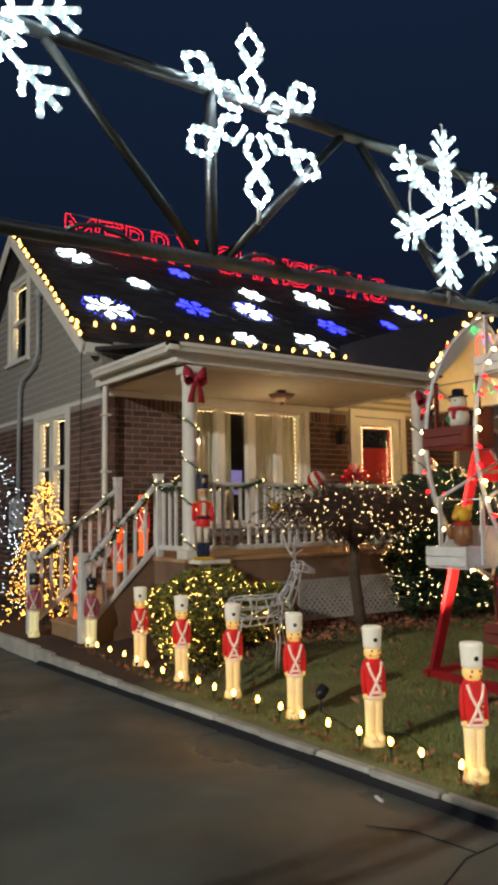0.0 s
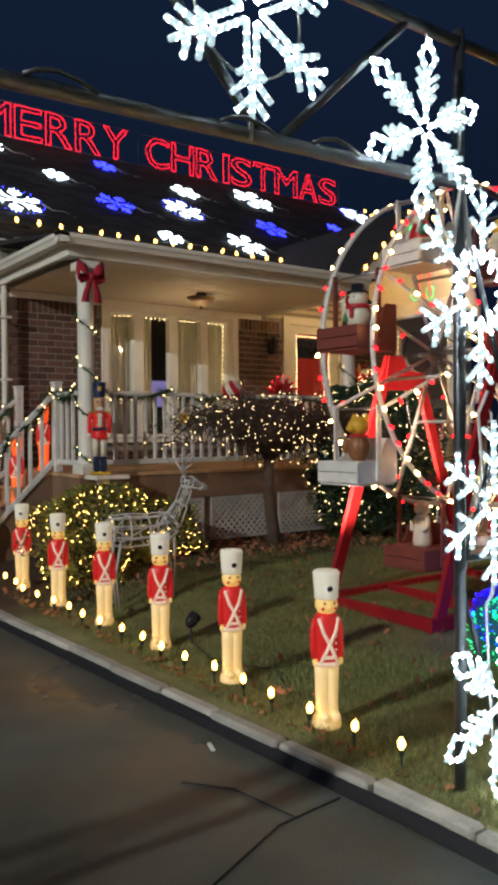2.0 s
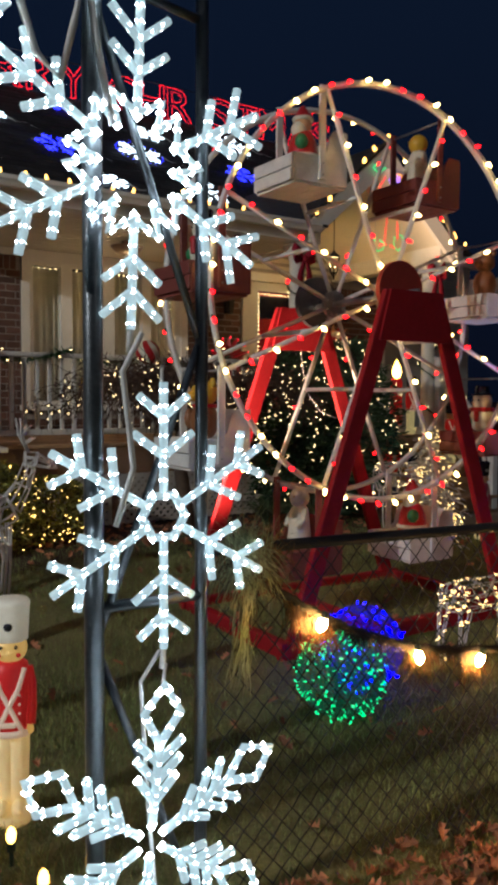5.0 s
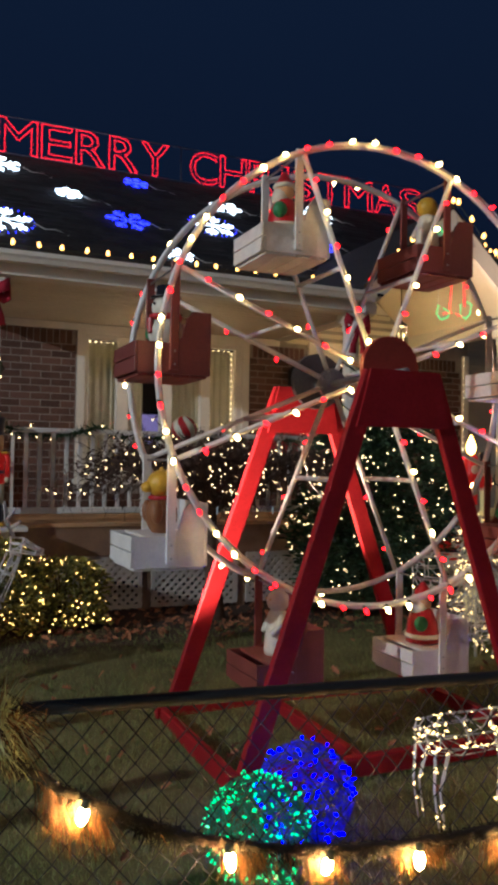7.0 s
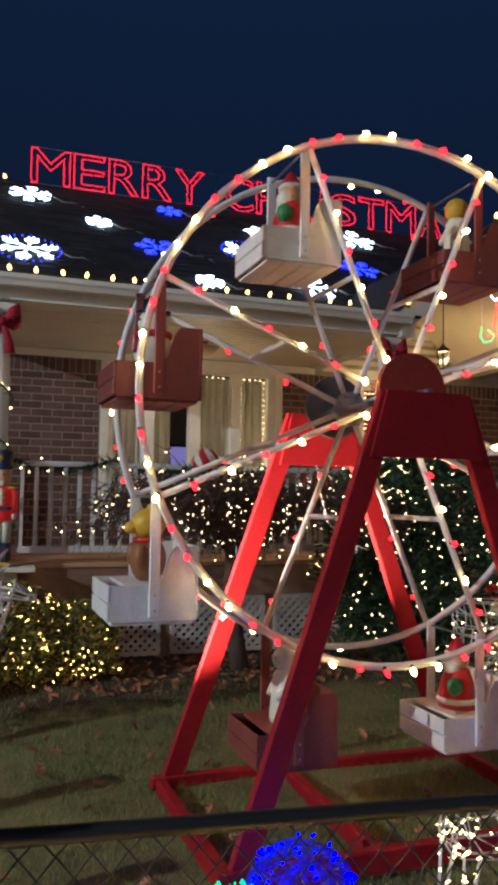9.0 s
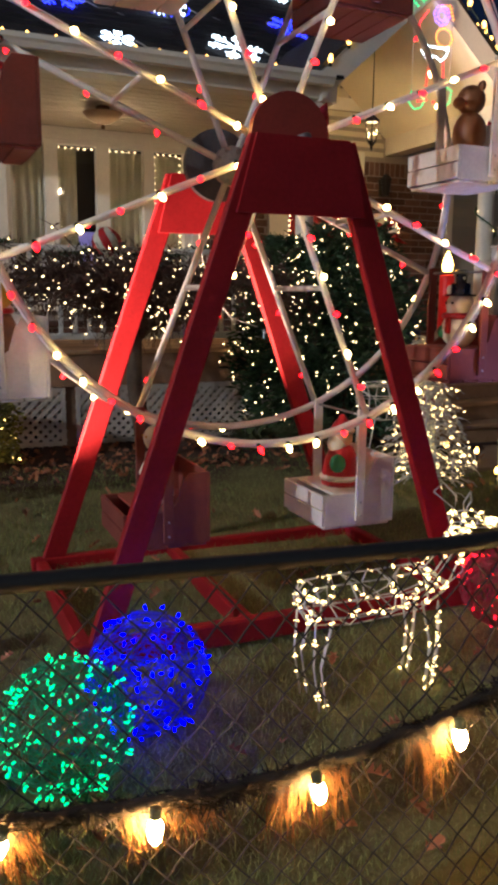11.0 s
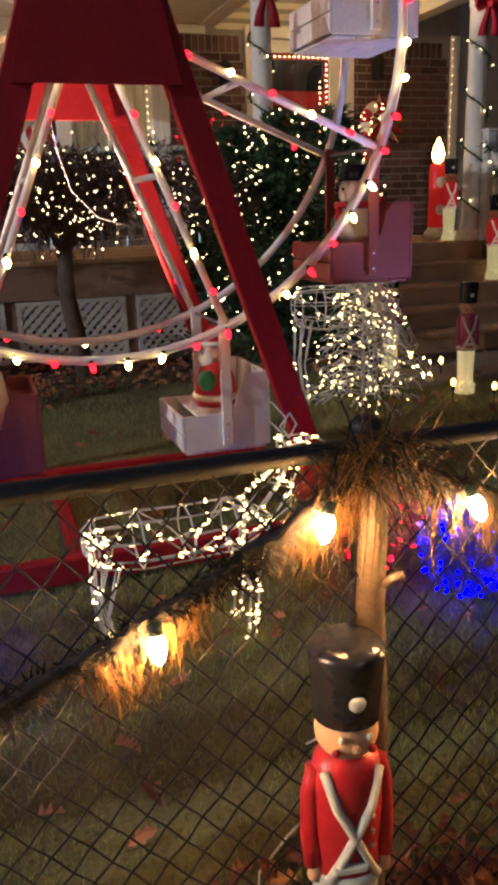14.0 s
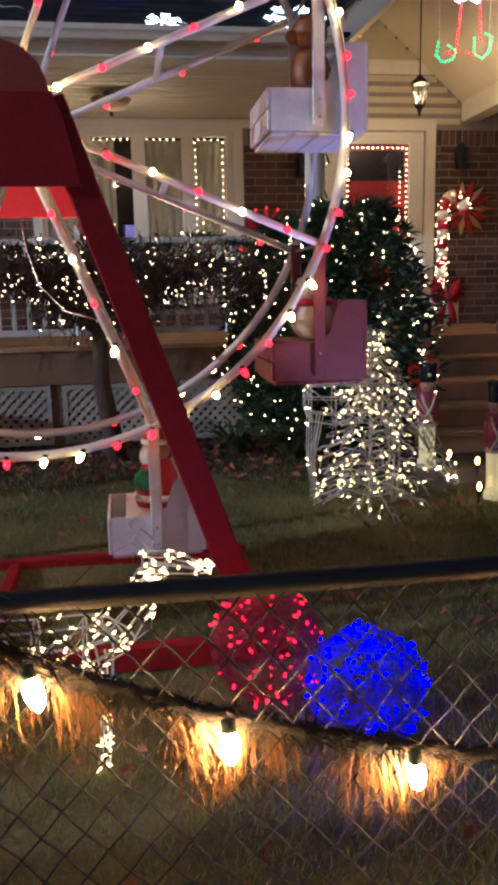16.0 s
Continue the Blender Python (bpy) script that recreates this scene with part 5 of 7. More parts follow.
glowing = soldier([L_ORANGE, L_ORANGE, L_COAT, L_BELT, L_ORANGE, M_BLACKP], label="toy soldier glowing orange-red on the porch steps", h=0.80)
glowing.matrix_basis = pose(4.62, 9.75, 0.67, 0, 0, -30)
copy_thing(glowing, pose(4.90, 9.58, DECK, 0, 0, -30))
copy_thing(glowing, pose(4.16, 9.95, 0.28, 0, 0, -30))
stairs_s = soldier([M_BLACKP, M_SKINP, L_COAT, L_BELT, L_PALE, M_CREAMP], label="toy soldier in red coat beside the front steps", h=0.80)
stairs_s.matrix_basis = pose(10.93, 8.56, DECK, 0, 0, -10)
copy_thing(stairs_s, pose(11.06, 7.95, 0.71, 0, 0, -10))
copy_thing(stairs_s, pose(11.62, 7.2, 0.165, 0, 0, -10))
big = soldier([M_BLACKP, M_SKINP, M_REDP, M_CREAMP, M_CREAMP, M_CREAMP], label="painted toy soldier, black hat and red coat, by the fence", h=0.775)
big.matrix_basis = pose(6.722, 2.20, 0.0, 0, 0, -8)


def nutcracker(at, rz, h, label):
    hat, face, coat, legs, boot, gold = range(6)
    mb = MB()
    mb.box((-0.16, -0.12, 0.0), (0.16, 0.12, 0.035), gold, 0.01)
    for sg in (-1, 1):
        mb.box((sg * 0.06 - 0.045, -0.075, 0.035), (sg * 0.06 + 0.045, 0.055, 0.20), boot, 0.015)
        mb.lathe([(0.05, 0.20), (0.055, 0.40)], at=(sg * 0.06, 0, 0), n=12, mi=legs)
        mb.tube([(sg * 0.13, 0, 0.66), (sg * 0.16, 0, 0.60), (sg * 0.155, -0.01, 0.45)], 0.035, 8, coat)
        mb.ball((sg * 0.155, -0.01, 0.43), 0.034, 8, 6, legs)
        mb.box((sg * 0.125 - 0.05, -0.06, 0.665), (sg * 0.125 + 0.05, 0.06, 0.685), gold, 0.008)
        mb.ball((sg * 0.035, -0.085, 0.79), 0.012, 6, 4, hat)
    mb.lathe([(0.12, 0.39), (0.125, 0.42), (0.105, 0.50), (0.115, 0.62), (0.12, 0.67), (0.06, 0.685)], n=16, mi=coat, sy=0.75)
    mb.box((-0.11, -0.098, 0.48), (0.11, 0.08, 0.51), hat, 0.005)
    mb.box((-0.03, -0.10, 0.52), (0.03, -0.07, 0.67), legs, 0.006)
    for z in (0.54, 0.59, 0.64):
        mb.ball((-0.05, -0.092, z), 0.010, 6, 4, gold)
        mb.ball((0.05, -0.092, z), 0.010, 6, 4, gold)
    mb.lathe([(0.07, 0.685), (0.088, 0.71), (0.092, 0.80), (0.085, 0.845)], n=14, mi=face)
    mb.box((-0.05, -0.10, 0.69), (0.05, -0.06, 0.735), legs, 0.01)
    mb.lathe([(0.105, 0.835), (0.11, 0.845), (0.095, 0.855), (0.108, 0.98), (0.112, 1.0), (0.03, 1.005)], n=16, mi=hat)
    mb.ball((0, -0.10, 0.93), (0.03, 0.02, 0.03), 8, 6, gold)
    mb.v = [(p[0] * h * 0.68, p[1] * h * 0.9, p[2] * h) for p in mb.v]
    ob = lone("nutcracker", mb, [M_BLUEP, M_SKINP, L_NUT, M_CREAMP, M_BLUEP, M_YELLOWP], label, "nutcracker", group="nutcrackers")
    ob.matrix_basis = pose(*at, 0, 0, rz)


# coat paint with a faint red glow put in, though it holds no lamp
L_NUT = mat("nutcracker_red", (0.55, 0.02, 0.02), 0.4, var=0.08, emit=(1.0, 0.03, 0.02), strength=0.10)
nutcracker((4.98, 8.20, DECK + 0.0), -22, 1.0, "painted wooden nutcracker, blue hat and red coat, on the deck edge")
nutcracker((9.52, 7.41, 0.346), -10, 0.92, "painted wooden nutcracker beside the front steps")
mb = MB()
mb.box((4.86, 8.04, 1.02), (5.26, 8.347, 1.066), 0, 0.006)
mb.box((5.0, 8.25, 0.78), (5.12, 8.347, 1.02), 0, 0.006)
lone("corner_shelf", mb, M_TRIM, "small pale shelf board at the porch edge", "shelf")


# ---- arch of steel tube over the drive, with rope-light snowflakes ----
AY = 2.42
arch = thing("light_arch", "dark steel truss arch across the driveway, hung with snowflakes", "arch", at=(3.86, AY, 0))


def A(x, y, z):
    return Vector((x - 3.86, y - AY, z))


for nm, a, b, r in [("post", (3.86, AY, -0.05), (3.86, AY, 3.22), 0.026), ("post", (4.18, AY, -0.05), (4.18, AY, 3.22), 0.018),
                    ("bottom_chord", (-3.2, AY, 2.40), (3.86, AY, 2.575), 0.026), ("top_chord", (-3.2, AY, 3.17), (4.18, AY, 3.17), 0.024),
                    ("tie", (3.86, AY, 2.60), (4.18, AY, 2.56), 0.012), ("tie", (3.86, AY, 0.98), (4.18, AY, 0.98), 0.016),
                    ("post", (-3.2, AY, -0.12), (-3.2, AY, 3.22), 0.026), ("post", (-3.52, AY, -0.12), (-3.52, AY, 3.22), 0.018)]:
    mb = MB()
    mb.tube([A(*a), A(*b)], r, 10)
    part(nm, mb, M_DARKSTEEL, arch)
for xa, xb in ((0.88, 1.45), (2.15, 1.58), (2.25, 2.80), (3.53, 2.90), (0.78, 0.2), (-0.5, 0.1), (-0.6, -1.2), (-1.9, -1.3), (-2.0, -2.6)):
    mb = MB()
    mb.tube([A(xa, AY, 3.15), A(xb, AY, 2.50 + 0.025 * xb)], 0.019, 8)
    part("brace", mb, M_DARKSTEEL, arch)
for x in (1.515, 0.15, -1.25):
    mb = MB()
    mb.tube([A(x, AY, 2.48 + 0.025 * x), A(x, AY, 3.16)], 0.022, 8)
    part("strut", mb, M_DARKSTEEL, arch)
for za, zb in ((2.52, 1.70), (0.9, 1.68), (0.86, 0.08)):
    mb = MB()
    mb.tube([A(3.87, AY, za), A(4.17, AY, zb)], 0.012, 8)
    part("brace", mb, M_DARKSTEEL, arch)
mb = MB()
mb.tube([A(3.66, AY - 0.03, 2.50), A(3.70, AY - 0.05, 2.35), A(3.76, AY - 0.05, 2.30), A(3.80, AY - 0.04, 2.45), A(3.83, AY - 0.04, 2.60), A(3.86, AY - 0.04, 2.40), A(3.90, AY - 0.04, 2.22)], 0.010, 6)
part("cable", mb, M_WIREW, arch, "white lighting cable")
mb = MB()
mb.tube([A(3.97, AY - 0.06, 1.70), A(3.92, AY - 0.05, 1.60), A(3.95, AY - 0.05, 1.35), A(3.90, AY - 0.05, 1.20)], 0.008, 6)
mb.tube([A(4.02, AY - 0.06, 0.86), A(3.97, AY - 0.05, 0.78), A(3.99, AY - 0.05, 0.45), A(4.02, AY - 0.05, 0.1), A(4.03, AY - 0.06, 0.01)], 0.006, 6)
part("cable", mb, M_WIREW, arch, "white lighting cable")
for x in (-2.6, -1.9, -1.1, -0.4, 0.35, 1.05, 1.72, 2.05, 2.72, 3.12):
    mb = MB()
    mb.tube([A(x - 0.10, AY - 0.03, 2.49 + 0.025 * x), A(x - 0.06, AY - 0.035, 2.51 + 0.025 * x), A(x, AY - 0.04, 2.52 + 0.025 * x), A(x + 0.07, AY - 0.035, 2.51 + 0.025 * x), A(x + 0.13, AY - 0.03, 2.49 + 0.025 * x)], 0.008, 5)
    part("cable_loop", mb, M_DARKSTEEL, arch, "dark lighting cable tied to the chord")


def arm(kind, R):
    """Lines of one arm that points up, and of the middle, as (u, w)."""
    s = lambda r, l, a: [[(0, r * R), (q * l * R * math.sin(a), r * R + l * R * math.cos(a))] for q in (-1, 1)]
    d = 0.055 * R
    if kind == "star":
        return [[(0, 0.30 * R), (0, R)]] + s(0.76, 0.26, 0.85) + s(0.56, 0.24, 0.9) + [[(-0.13 * R, 0.22 * R), (-0.17 * R, 0.42 * R), (0, 0.32 * R), (0.17 * R, 0.42 * R), (0.13 * R, 0.22 * R)]]
    if kind == "hex":
        return [[(-0.09 * R, 0.155 * R), (0.09 * R, 0.155 * R)], [(0, 0.16 * R), (0, R)]] + s(0.45, 0.30, 0.95) + s(0.74, 0.26, 0.9)
    if kind == "ring":
        return [[(-d, 0.12 * R), (-d, 0.62 * R)], [(d, 0.12 * R), (d, 0.62 * R)], [(0, 0.60 * R), (0, R)]] + s(0.60, 0.30, 0.85) + s(0.78, 0.24, 0.8) + s(0.48, 0.20, 0.9)
    loop = [(0, 0.62 * R), (-0.13 * R, 0.82 * R), (0, R), (0.13 * R, 0.82 * R), (0, 0.62 * R)]
    if kind == "loops":
        return [loop, [(0, 0.10 * R), (0, 0.62 * R)]] + s(0.50, 0.22, 0.85) + s(0.38, 0.22, 0.8) + s(0.25, 0.20, 0.7)
    petal = [(-0.06 * R, 0.20 * R), (-0.145 * R, 0.40 * R), (0, 0.55 * R), (0.145 * R, 0.40 * R), (0.06 * R, 0.20 * R)]
    tip = [(0, 0.62 * R), (-0.165 * R, 0.82 * R), (0, R), (0.165 * R, 0.82 * R), (0, 0.62 * R)]
    return [tip, petal, [(0, 0.55 * R), (0, 0.62 * R)]] + s(0.57, 0.20, 0.75)


def flake(kind, x, z, R, turn=0.0, y=AY - 0.035):
    f = thing("snowflake_light", "glowing white rope-light snowflake hung on a steel arch", "snowflake light", group="arch snowflakes", at=(x, y, z))
    f.rotation_euler = (0, radians(turn), 0)
    tube, led = MB(), MB()
    for k in range(6):
        a = k * math.pi / 3
        for line in arm(kind, R):
            pts = [Vector((u * math.cos(a) + w * math.sin(a), 0, -u * math.sin(a) + w * math.cos(a))) for u, w in line]
            tube.tube(pts, 0.0115, 6)
            beads(led, pts, 0.040, 0.0142)
    part("rope_light", tube, G_ROPE, f, kind="stuff")
    part("led_string", led, G_LED, f, kind="stuff")
    mb = MB()
    if kind == "ring":
        mb.tube([(0.60 * R * math.cos(t * 0.157), 0.012, 0.60 * R * math.sin(t * 0.157)) for t in range(40)], 0.005, 5, closed=True)
        part("frame", mb, M_WIREW, f, "thin white wire frame")
        mb = MB()
    mb.tube([(0, 0.012, R * 0.98), (0, 0.012, R + 0.03), (0.012, 0.03, R + 0.045)], 0.005, 5)
    part("hook", mb, M_WIREW, f)
    mb = MB()
    mb.tube([(0, 0.005, -R * 0.98), (0.003, 0.01, -R - 0.03), (0.005, 0.02, -R - 0.06)], 0.009, 6)
    part("connector", mb, M_WIREW, f)


flake("star", 0.64, 3.14, 0.37, 10)
flake("petals", 1.69, 3.09, 0.345, -3)
flake("ring", 2.745, 2.955, 0.37, 0)
flake("loops", 3.61, 2.745, 0.355, 4)
flake("star", 3.965, 2.13, 0.42, 2)
flake("hex", 4.045, 1.215, 0.36, 0)
flake("loops", 3.945, 0.405, 0.40, 6, AY - 0.16)
flake("hex", -0.20, 3.08, 0.36)
flake("ring", -1.2, 3.0, 0.36)

# ---- lettered sign on the ridge ----
sign = thing("lettered_light_sign", "red outlined light letters on a wire frame along the ridge", "light sign", at=(5.5, RIDGE_Y, RIDGE_Z))


def letter_lines(ch):
    cu = bpy.data.curves.new("glyph", "FONT")
    cu.body, cu.fill_mode, cu.size, cu.resolution_u, cu.offset = ch, "NONE", 1.0, 5, 0.072
    ob = bpy.data.objects.new("glyph", cu)
    scene.collection.objects.link(ob)
    dg = bpy.context.evaluated_depsgraph_get()
    me = bpy.data.meshes.new_from_object(ob.evaluated_get(dg))
    nxt = {}
    for e in me.edges:
        a, b = e.vertices
        nxt.setdefault(a, []).append(b)
        nxt.setdefault(b, []).append(a)
    co = [Vector(v.co) for v in me.vertices]
    loops, seen = [], set()
    for s0 in nxt:
        if s0 in seen:
            continue
        loop, cur = [], s0
        while cur is not None and cur not in seen:
            seen.add(cur)
            loop.append(co[cur])
            cur = next((q for q in nxt[cur] if q not in seen), None)
        loops.append(loop)
    bpy.data.objects.remove(ob)
    bpy.data.meshes.remove(me)
    return loops


def sign_word(word, x0, x1, z0, h):
    widths = {"M": 1.2, "I": 0.5}
    total = sum(widths.get(c, 1.0) for c in word)
    cell = (x1 - x0) / total
    x = x0
    for c in word:
        loops = letter_lines(c)
        w = widths.get(c, 1.0) * cell
        xs = [p.x for l in loops for p in l]
        ys = [p.y for l in loops for p in l]
        fx, fy = (w - 0.07) / (max(xs) - min(xs)), h / (max(ys) - min(ys))
        if c == "I":
            fx = 0.14 / (max(xs) - min(xs))
        tube, led = MB(), MB()
        for l in loops:
            pts = [Vector((x + (p.x - min(xs)) * fx + (0.08 if c == "I" else 0) - 5.5, 0, z0 + (p.y - min(ys)) * fy - RIDGE_Z)) for p in l]
            if len(pts) > 2:
                tube.tube(pts, 0.007, 4, closed=True)
                beads(led, pts, 0.036, 0.0125, closed=True)
        ob = part("letter", tube, M_CORD, sign, "dark wire letter outlined in red lamps")
        part("led_string", led, G_REDS, ob, kind="stuff")
        x += w


sign_word("MERRY", 5.5, 8.44, 6.66, 0.565)
sign_word("CHRISTMAS", 8.77, 13.76, 6.66, 0.565)
mb = MB()
for a, b in (((0, 0.02, 0.63), (8.3, 0.02, 0.63)), ((0, 0.02, 0.03), (8.3, 0.02, 0.03)), ((3.1, 0.02, 0.0), (3.1, 0.02, 0.63)), ((0, 0.02, 0), (0, 0.02, 0.63)), ((8.3, 0.02, 0), (8.3, 0.02, 0.63))):
    mb.tube([a, b], 0.008, 5)
part("frame", mb, M_DARKSTEEL, sign)

# ---- light snowflakes on the roof slope ----
tilt_roof = math.atan(SLOPE)
for x, y, R, mats_, seed in ((5.47, 13.4, 0.34, G_ROOFW, 1), (6.42, 12.72, 0.20, G_COOL, 2), (5.34, 11.65, 0.42, G_ROOFW, 3), (7.67, 13.46, 0.22, G_ROOFB, 4), (7.19, 12.1, 0.36, G_ROOFB, 5),
                             (9.12, 13.05, 0.30, G_ROOFW, 6), (8.62, 12.32, 0.38, G_ROOFW, 7), (7.74, 11.28, 0.22, G_COOL, 8), (10.88, 13.3, 0.46, G_ROOFW, 9), (10.49, 12.2, 0.36, G_ROOFB, 10),
                             (9.35, 11.44, 0.40, G_ROOFW, 11), (12.6, 12.72, 0.20, G_ROOFB, 12), (14.0, 13.55, 0.40, G_ROOFW, 13)):
    z = RIDGE_Z - SLOPE * (RIDGE_Y - y) + 0.05
    f = thing("roof_snowflake", "small glowing blue snowflake on the dark roof" if mats_ is G_ROOFB else "small glowing white snowflake on the dark roof", "snowflake light", group="roof snowflakes", at=(x, y, z))
    f.rotation_euler = (tilt_roof, 0, 0)
    led, wire, rim = MB(), MB(), MB()
    rnd = random.Random(seed)
    t0 = rnd.uniform(0, 1)
    dense = 0.030 if mats_ is G_ROOFW else 0.055
    for k in range(6):
        a = k * math.pi / 3 + t0
        for line in ([(0, 0.12), (0, 1.0)], [(0, 0.45), (-0.24, 0.68)], [(0, 0.45), (0.24, 0.68)], [(0, 0.7), (-0.2, 0.9)], [(0, 0.7), (0.2, 0.9)]):
            pts = [Vector(((u * math.cos(a) + w * math.sin(a)) * R, (-u * math.sin(a) + w * math.cos(a)) * R, 0)) for u, w in line]
            wire.tube(pts, 0.006, 4)
            beads(led, pts, dense, 0.014)
    for t in range(26):
        a = t * 2 * math.pi / 26
        rim.bead((R * 1.02 * math.cos(a), R * 1.02 * math.sin(a), 0.0), 0.009)
    part("frame", wire, M_WIREW, f)
    part("led_string", led, mats_, f, kind="stuff")
    if mats_ is G_ROOFW and seed in (3, 7, 13):
        part("blue_leds", rim, G_ROOFB, f, kind="stuff")
    mb = MB()
    mb.tube([(R, 0, 0), (R + 0.15, -0.1, -0.03), (R + 0.3, -0.05, -0.035), (R + 0.45, -0.22, -0.035)], 0.007, 4)
    part("cable", mb, M_WIREW, f)

# ---- chain-link fence with its swagged fringe garland ----
FY, FX0, FX1 = 2.30, 4.24, 10.6
fence = thing("chain_link_fence", "low chain-link fence with dark top rail", "fence", at=(FX0, FY, 0))


def bend(x):
    """The fence's line: straight, but for its end, which runs back towards the arch."""
    return 0.12 * max(0.0, 6.1 - x) - 0.025


mb = MB()
mb.tube([(x - FX0, bend(x), 1.082) for x in (FX0, 4.8, 5.4, 5.9, 6.1, 6.3, 8.0, FX1)], 0.018, 10)
part("top_rail", mb, M_BLACK, fence)
for x in (2.565, 5.1, 6.3):
    mb = MB()
    mb.tube([(x, bend(FX0 + x) + 0.03, -0.2), (x, bend(FX0 + x) + 0.03, 1.10)], 0.024, 10)
    mb.ball((x, bend(FX0 + x) + 0.03, 1.11), (0.03, 0.03, 0.02), 10, 6)
    part("post", mb, M_BLACK, fence)
p, q_, mesh = 0.066, 0.076, MB()
n = int((FX1 - FX0) / (p * 0.5))
for i in range(n):
    pts = []
    for j in range(29):
        sg = 0.5 if j % 2 else -0.5
        if i % 2:
            sg = -sg
        x = 0.04 + i * p * 0.5 + sg * p * 0.5
        pts.append((x, bend(FX0 + x) + 0.003 * (1 if j % 2 else -1) - 0.012, 0.02 + j * q_ * 0.5))
    mesh.tube(pts, 0.0025, 5, cap=False, smooth=True)
part("wire_mesh", mesh, M_CHAIN, fence, "woven grey steel wire mesh", kind="stuff")
mb = MB()
mb.tube([(6.80, FY - 0.045, -0.1), (6.805, FY - 0.045, 0.5), (6.795, FY - 0.043, 0.8), (6.80, FY - 0.045, 1.055)], 0.030, 9, taper=0.024)
mb.tube([(6.81, FY - 0.06, 0.84), (6.83, FY - 0.09, 0.87)], 0.009, 6)
lone("wooden_stake", mb, M_RAWPOST, "rough peeled wooden stake leaning on the fence", "stake")


def pull(x):
    """How far the garland lies back from its line, along the bent fence."""
    return bend(x) + 0.03 * smooth01(x, 6.6, 6.9)


def swag(x):
    c = 4.30 + 2.5 * math.floor((x - 4.30) / 2.5) + 1.25
    low = 0.655 if x < 6.8 else 0.73
    return low + (1.075 - low) * abs((x - c) / 1.25) ** (2.6 if x < 5.55 else 1.9)


fr = thing("fringe_garland", "dark raffia fringe garland swagged along a fence with bulbs", "garland", at=(4.30, FY - 0.04, 0))
core, dark, straw = MB(), MB(), MB()
line = [(0.04 * i, 0.006 * math.sin(i * 1.7) + pull(4.30 + 0.04 * i), swag(4.30 + 0.04 * i) + 0.004 * math.sin(i * 2.9)) for i in range(int(6.2 / 0.04))]
core.tube(line, 0.013, 7)
rnd = random.Random(31)


def blade(mb, x, y, z, length, lean, w=0.003, fall=1.0):
    pts = [Vector((x, y + pull(4.30 + x), z))]
    d = Vector((lean, rnd.uniform(-0.35, 0.35), -fall))
    for s in range(3):
        d = d.normalized()
        pts.append(pts[-1] + d * length / 3)
        d += Vector((rnd.uniform(-0.25, 0.25), rnd.uniform(-0.2, 0.2), -0.35))
    vs = []
    for q, pt in enumerate(pts):
        ww = w * (1 - 0.28 * q)
        vs += [pt - Vector((ww, 0, 0)), pt + Vector((ww, ww * 0.5, 0))]
    mb.add(vs, [(2 * q, 2 * q + 1, 2 * q + 3, 2 * q + 2) for q in range(3)])


BULBS = [4.59, 4.95, 5.22, 5.48, 5.785, 6.08, 6.40, 6.69, 6.975, 7.26, 7.555, 7.90, 8.22, 8.54, 8.86, 9.2, 9.52, 9.85, 10.2]
for i in range(20000):
    x = rnd.uniform(0.0, 6.15)
    z = swag(4.30 + x)
    blade(dark, x, rnd.uniform(-0.02, 0.02), z + rnd.uniform(-0.01, 0.012), rnd.uniform(0.018, 0.042) * (1 + 0.7 * math.sin(x * 9.0) * math.sin(x * 23.0)), rnd.uniform(-2.2, 2.2), 0.0030, rnd.uniform(-0.5, 1.0))
for x in BULBS:
    # two or three loose tufts hang beside each bulb, behind it
    for k in range(4 if x > 6.6 else 3):
        c = x - 4.30 + rnd.choice((-1, 1)) * rnd.uniform(0.010, 0.075)
        drop, way, spread = rnd.uniform(0.08, 0.165), rnd.uniform(-0.6, 0.6), rnd.uniform(0.012, 0.036)
        for i in range(int(rnd.uniform(45, 110))):
            bx = max(0.0, min(6.1, c + rnd.gauss(0, spread)))
            blade(straw, bx, rnd.uniform(-0.012, 0.035), swag(4.30 + bx) - 0.005, drop * rnd.uniform(0.4, 1.2), way + rnd.gauss(0, 0.22), 0.0021)
for i in range(90):
    bx = rnd.uniform(0.0, 6.1)
    blade(straw, bx, rnd.uniform(-0.03, 0.025), swag(4.30 + bx) - 0.005, rnd.uniform(0.03, 0.09), rnd.gauss(0.25 * math.sin(bx * 19), 0.5), 0.0022)
for peak in (0.06, 2.50, 5.0):
    for i in range(420):
        blade(straw if i % 3 else dark, peak + rnd.gauss(0, 0.05), rnd.uniform(-0.04, 0.03), 1.075 + rnd.uniform(-0.03, 0.03), rnd.uniform(0.06, 0.20), rnd.gauss(0, 0.8), 0.0022, rnd.uniform(-0.5, 1.0))
part("cord", core, M_DARKFRINGE, fr)
part("dark_fringe", dark, M_DARKFRINGE, fr, kind="stuff")
part("straw_fringe", straw, M_STRAW, fr, "straw coloured raffia strands", kind="stuff")
ME_FENCE = c9_mesh("bulb", [G_FENCE, M_CORD], 0.90)
for x in BULBS:
    tilt = Euler((rnd.uniform(-0.3, 0.3), rnd.uniform(-0.35, 0.35), 0)).to_matrix().to_4x4()
    shared("bulb", ME_FENCE, fr, Matrix.Translation((x - 4.30, pull(x) - 0.038, swag(x) - 0.006)) @ tilt)

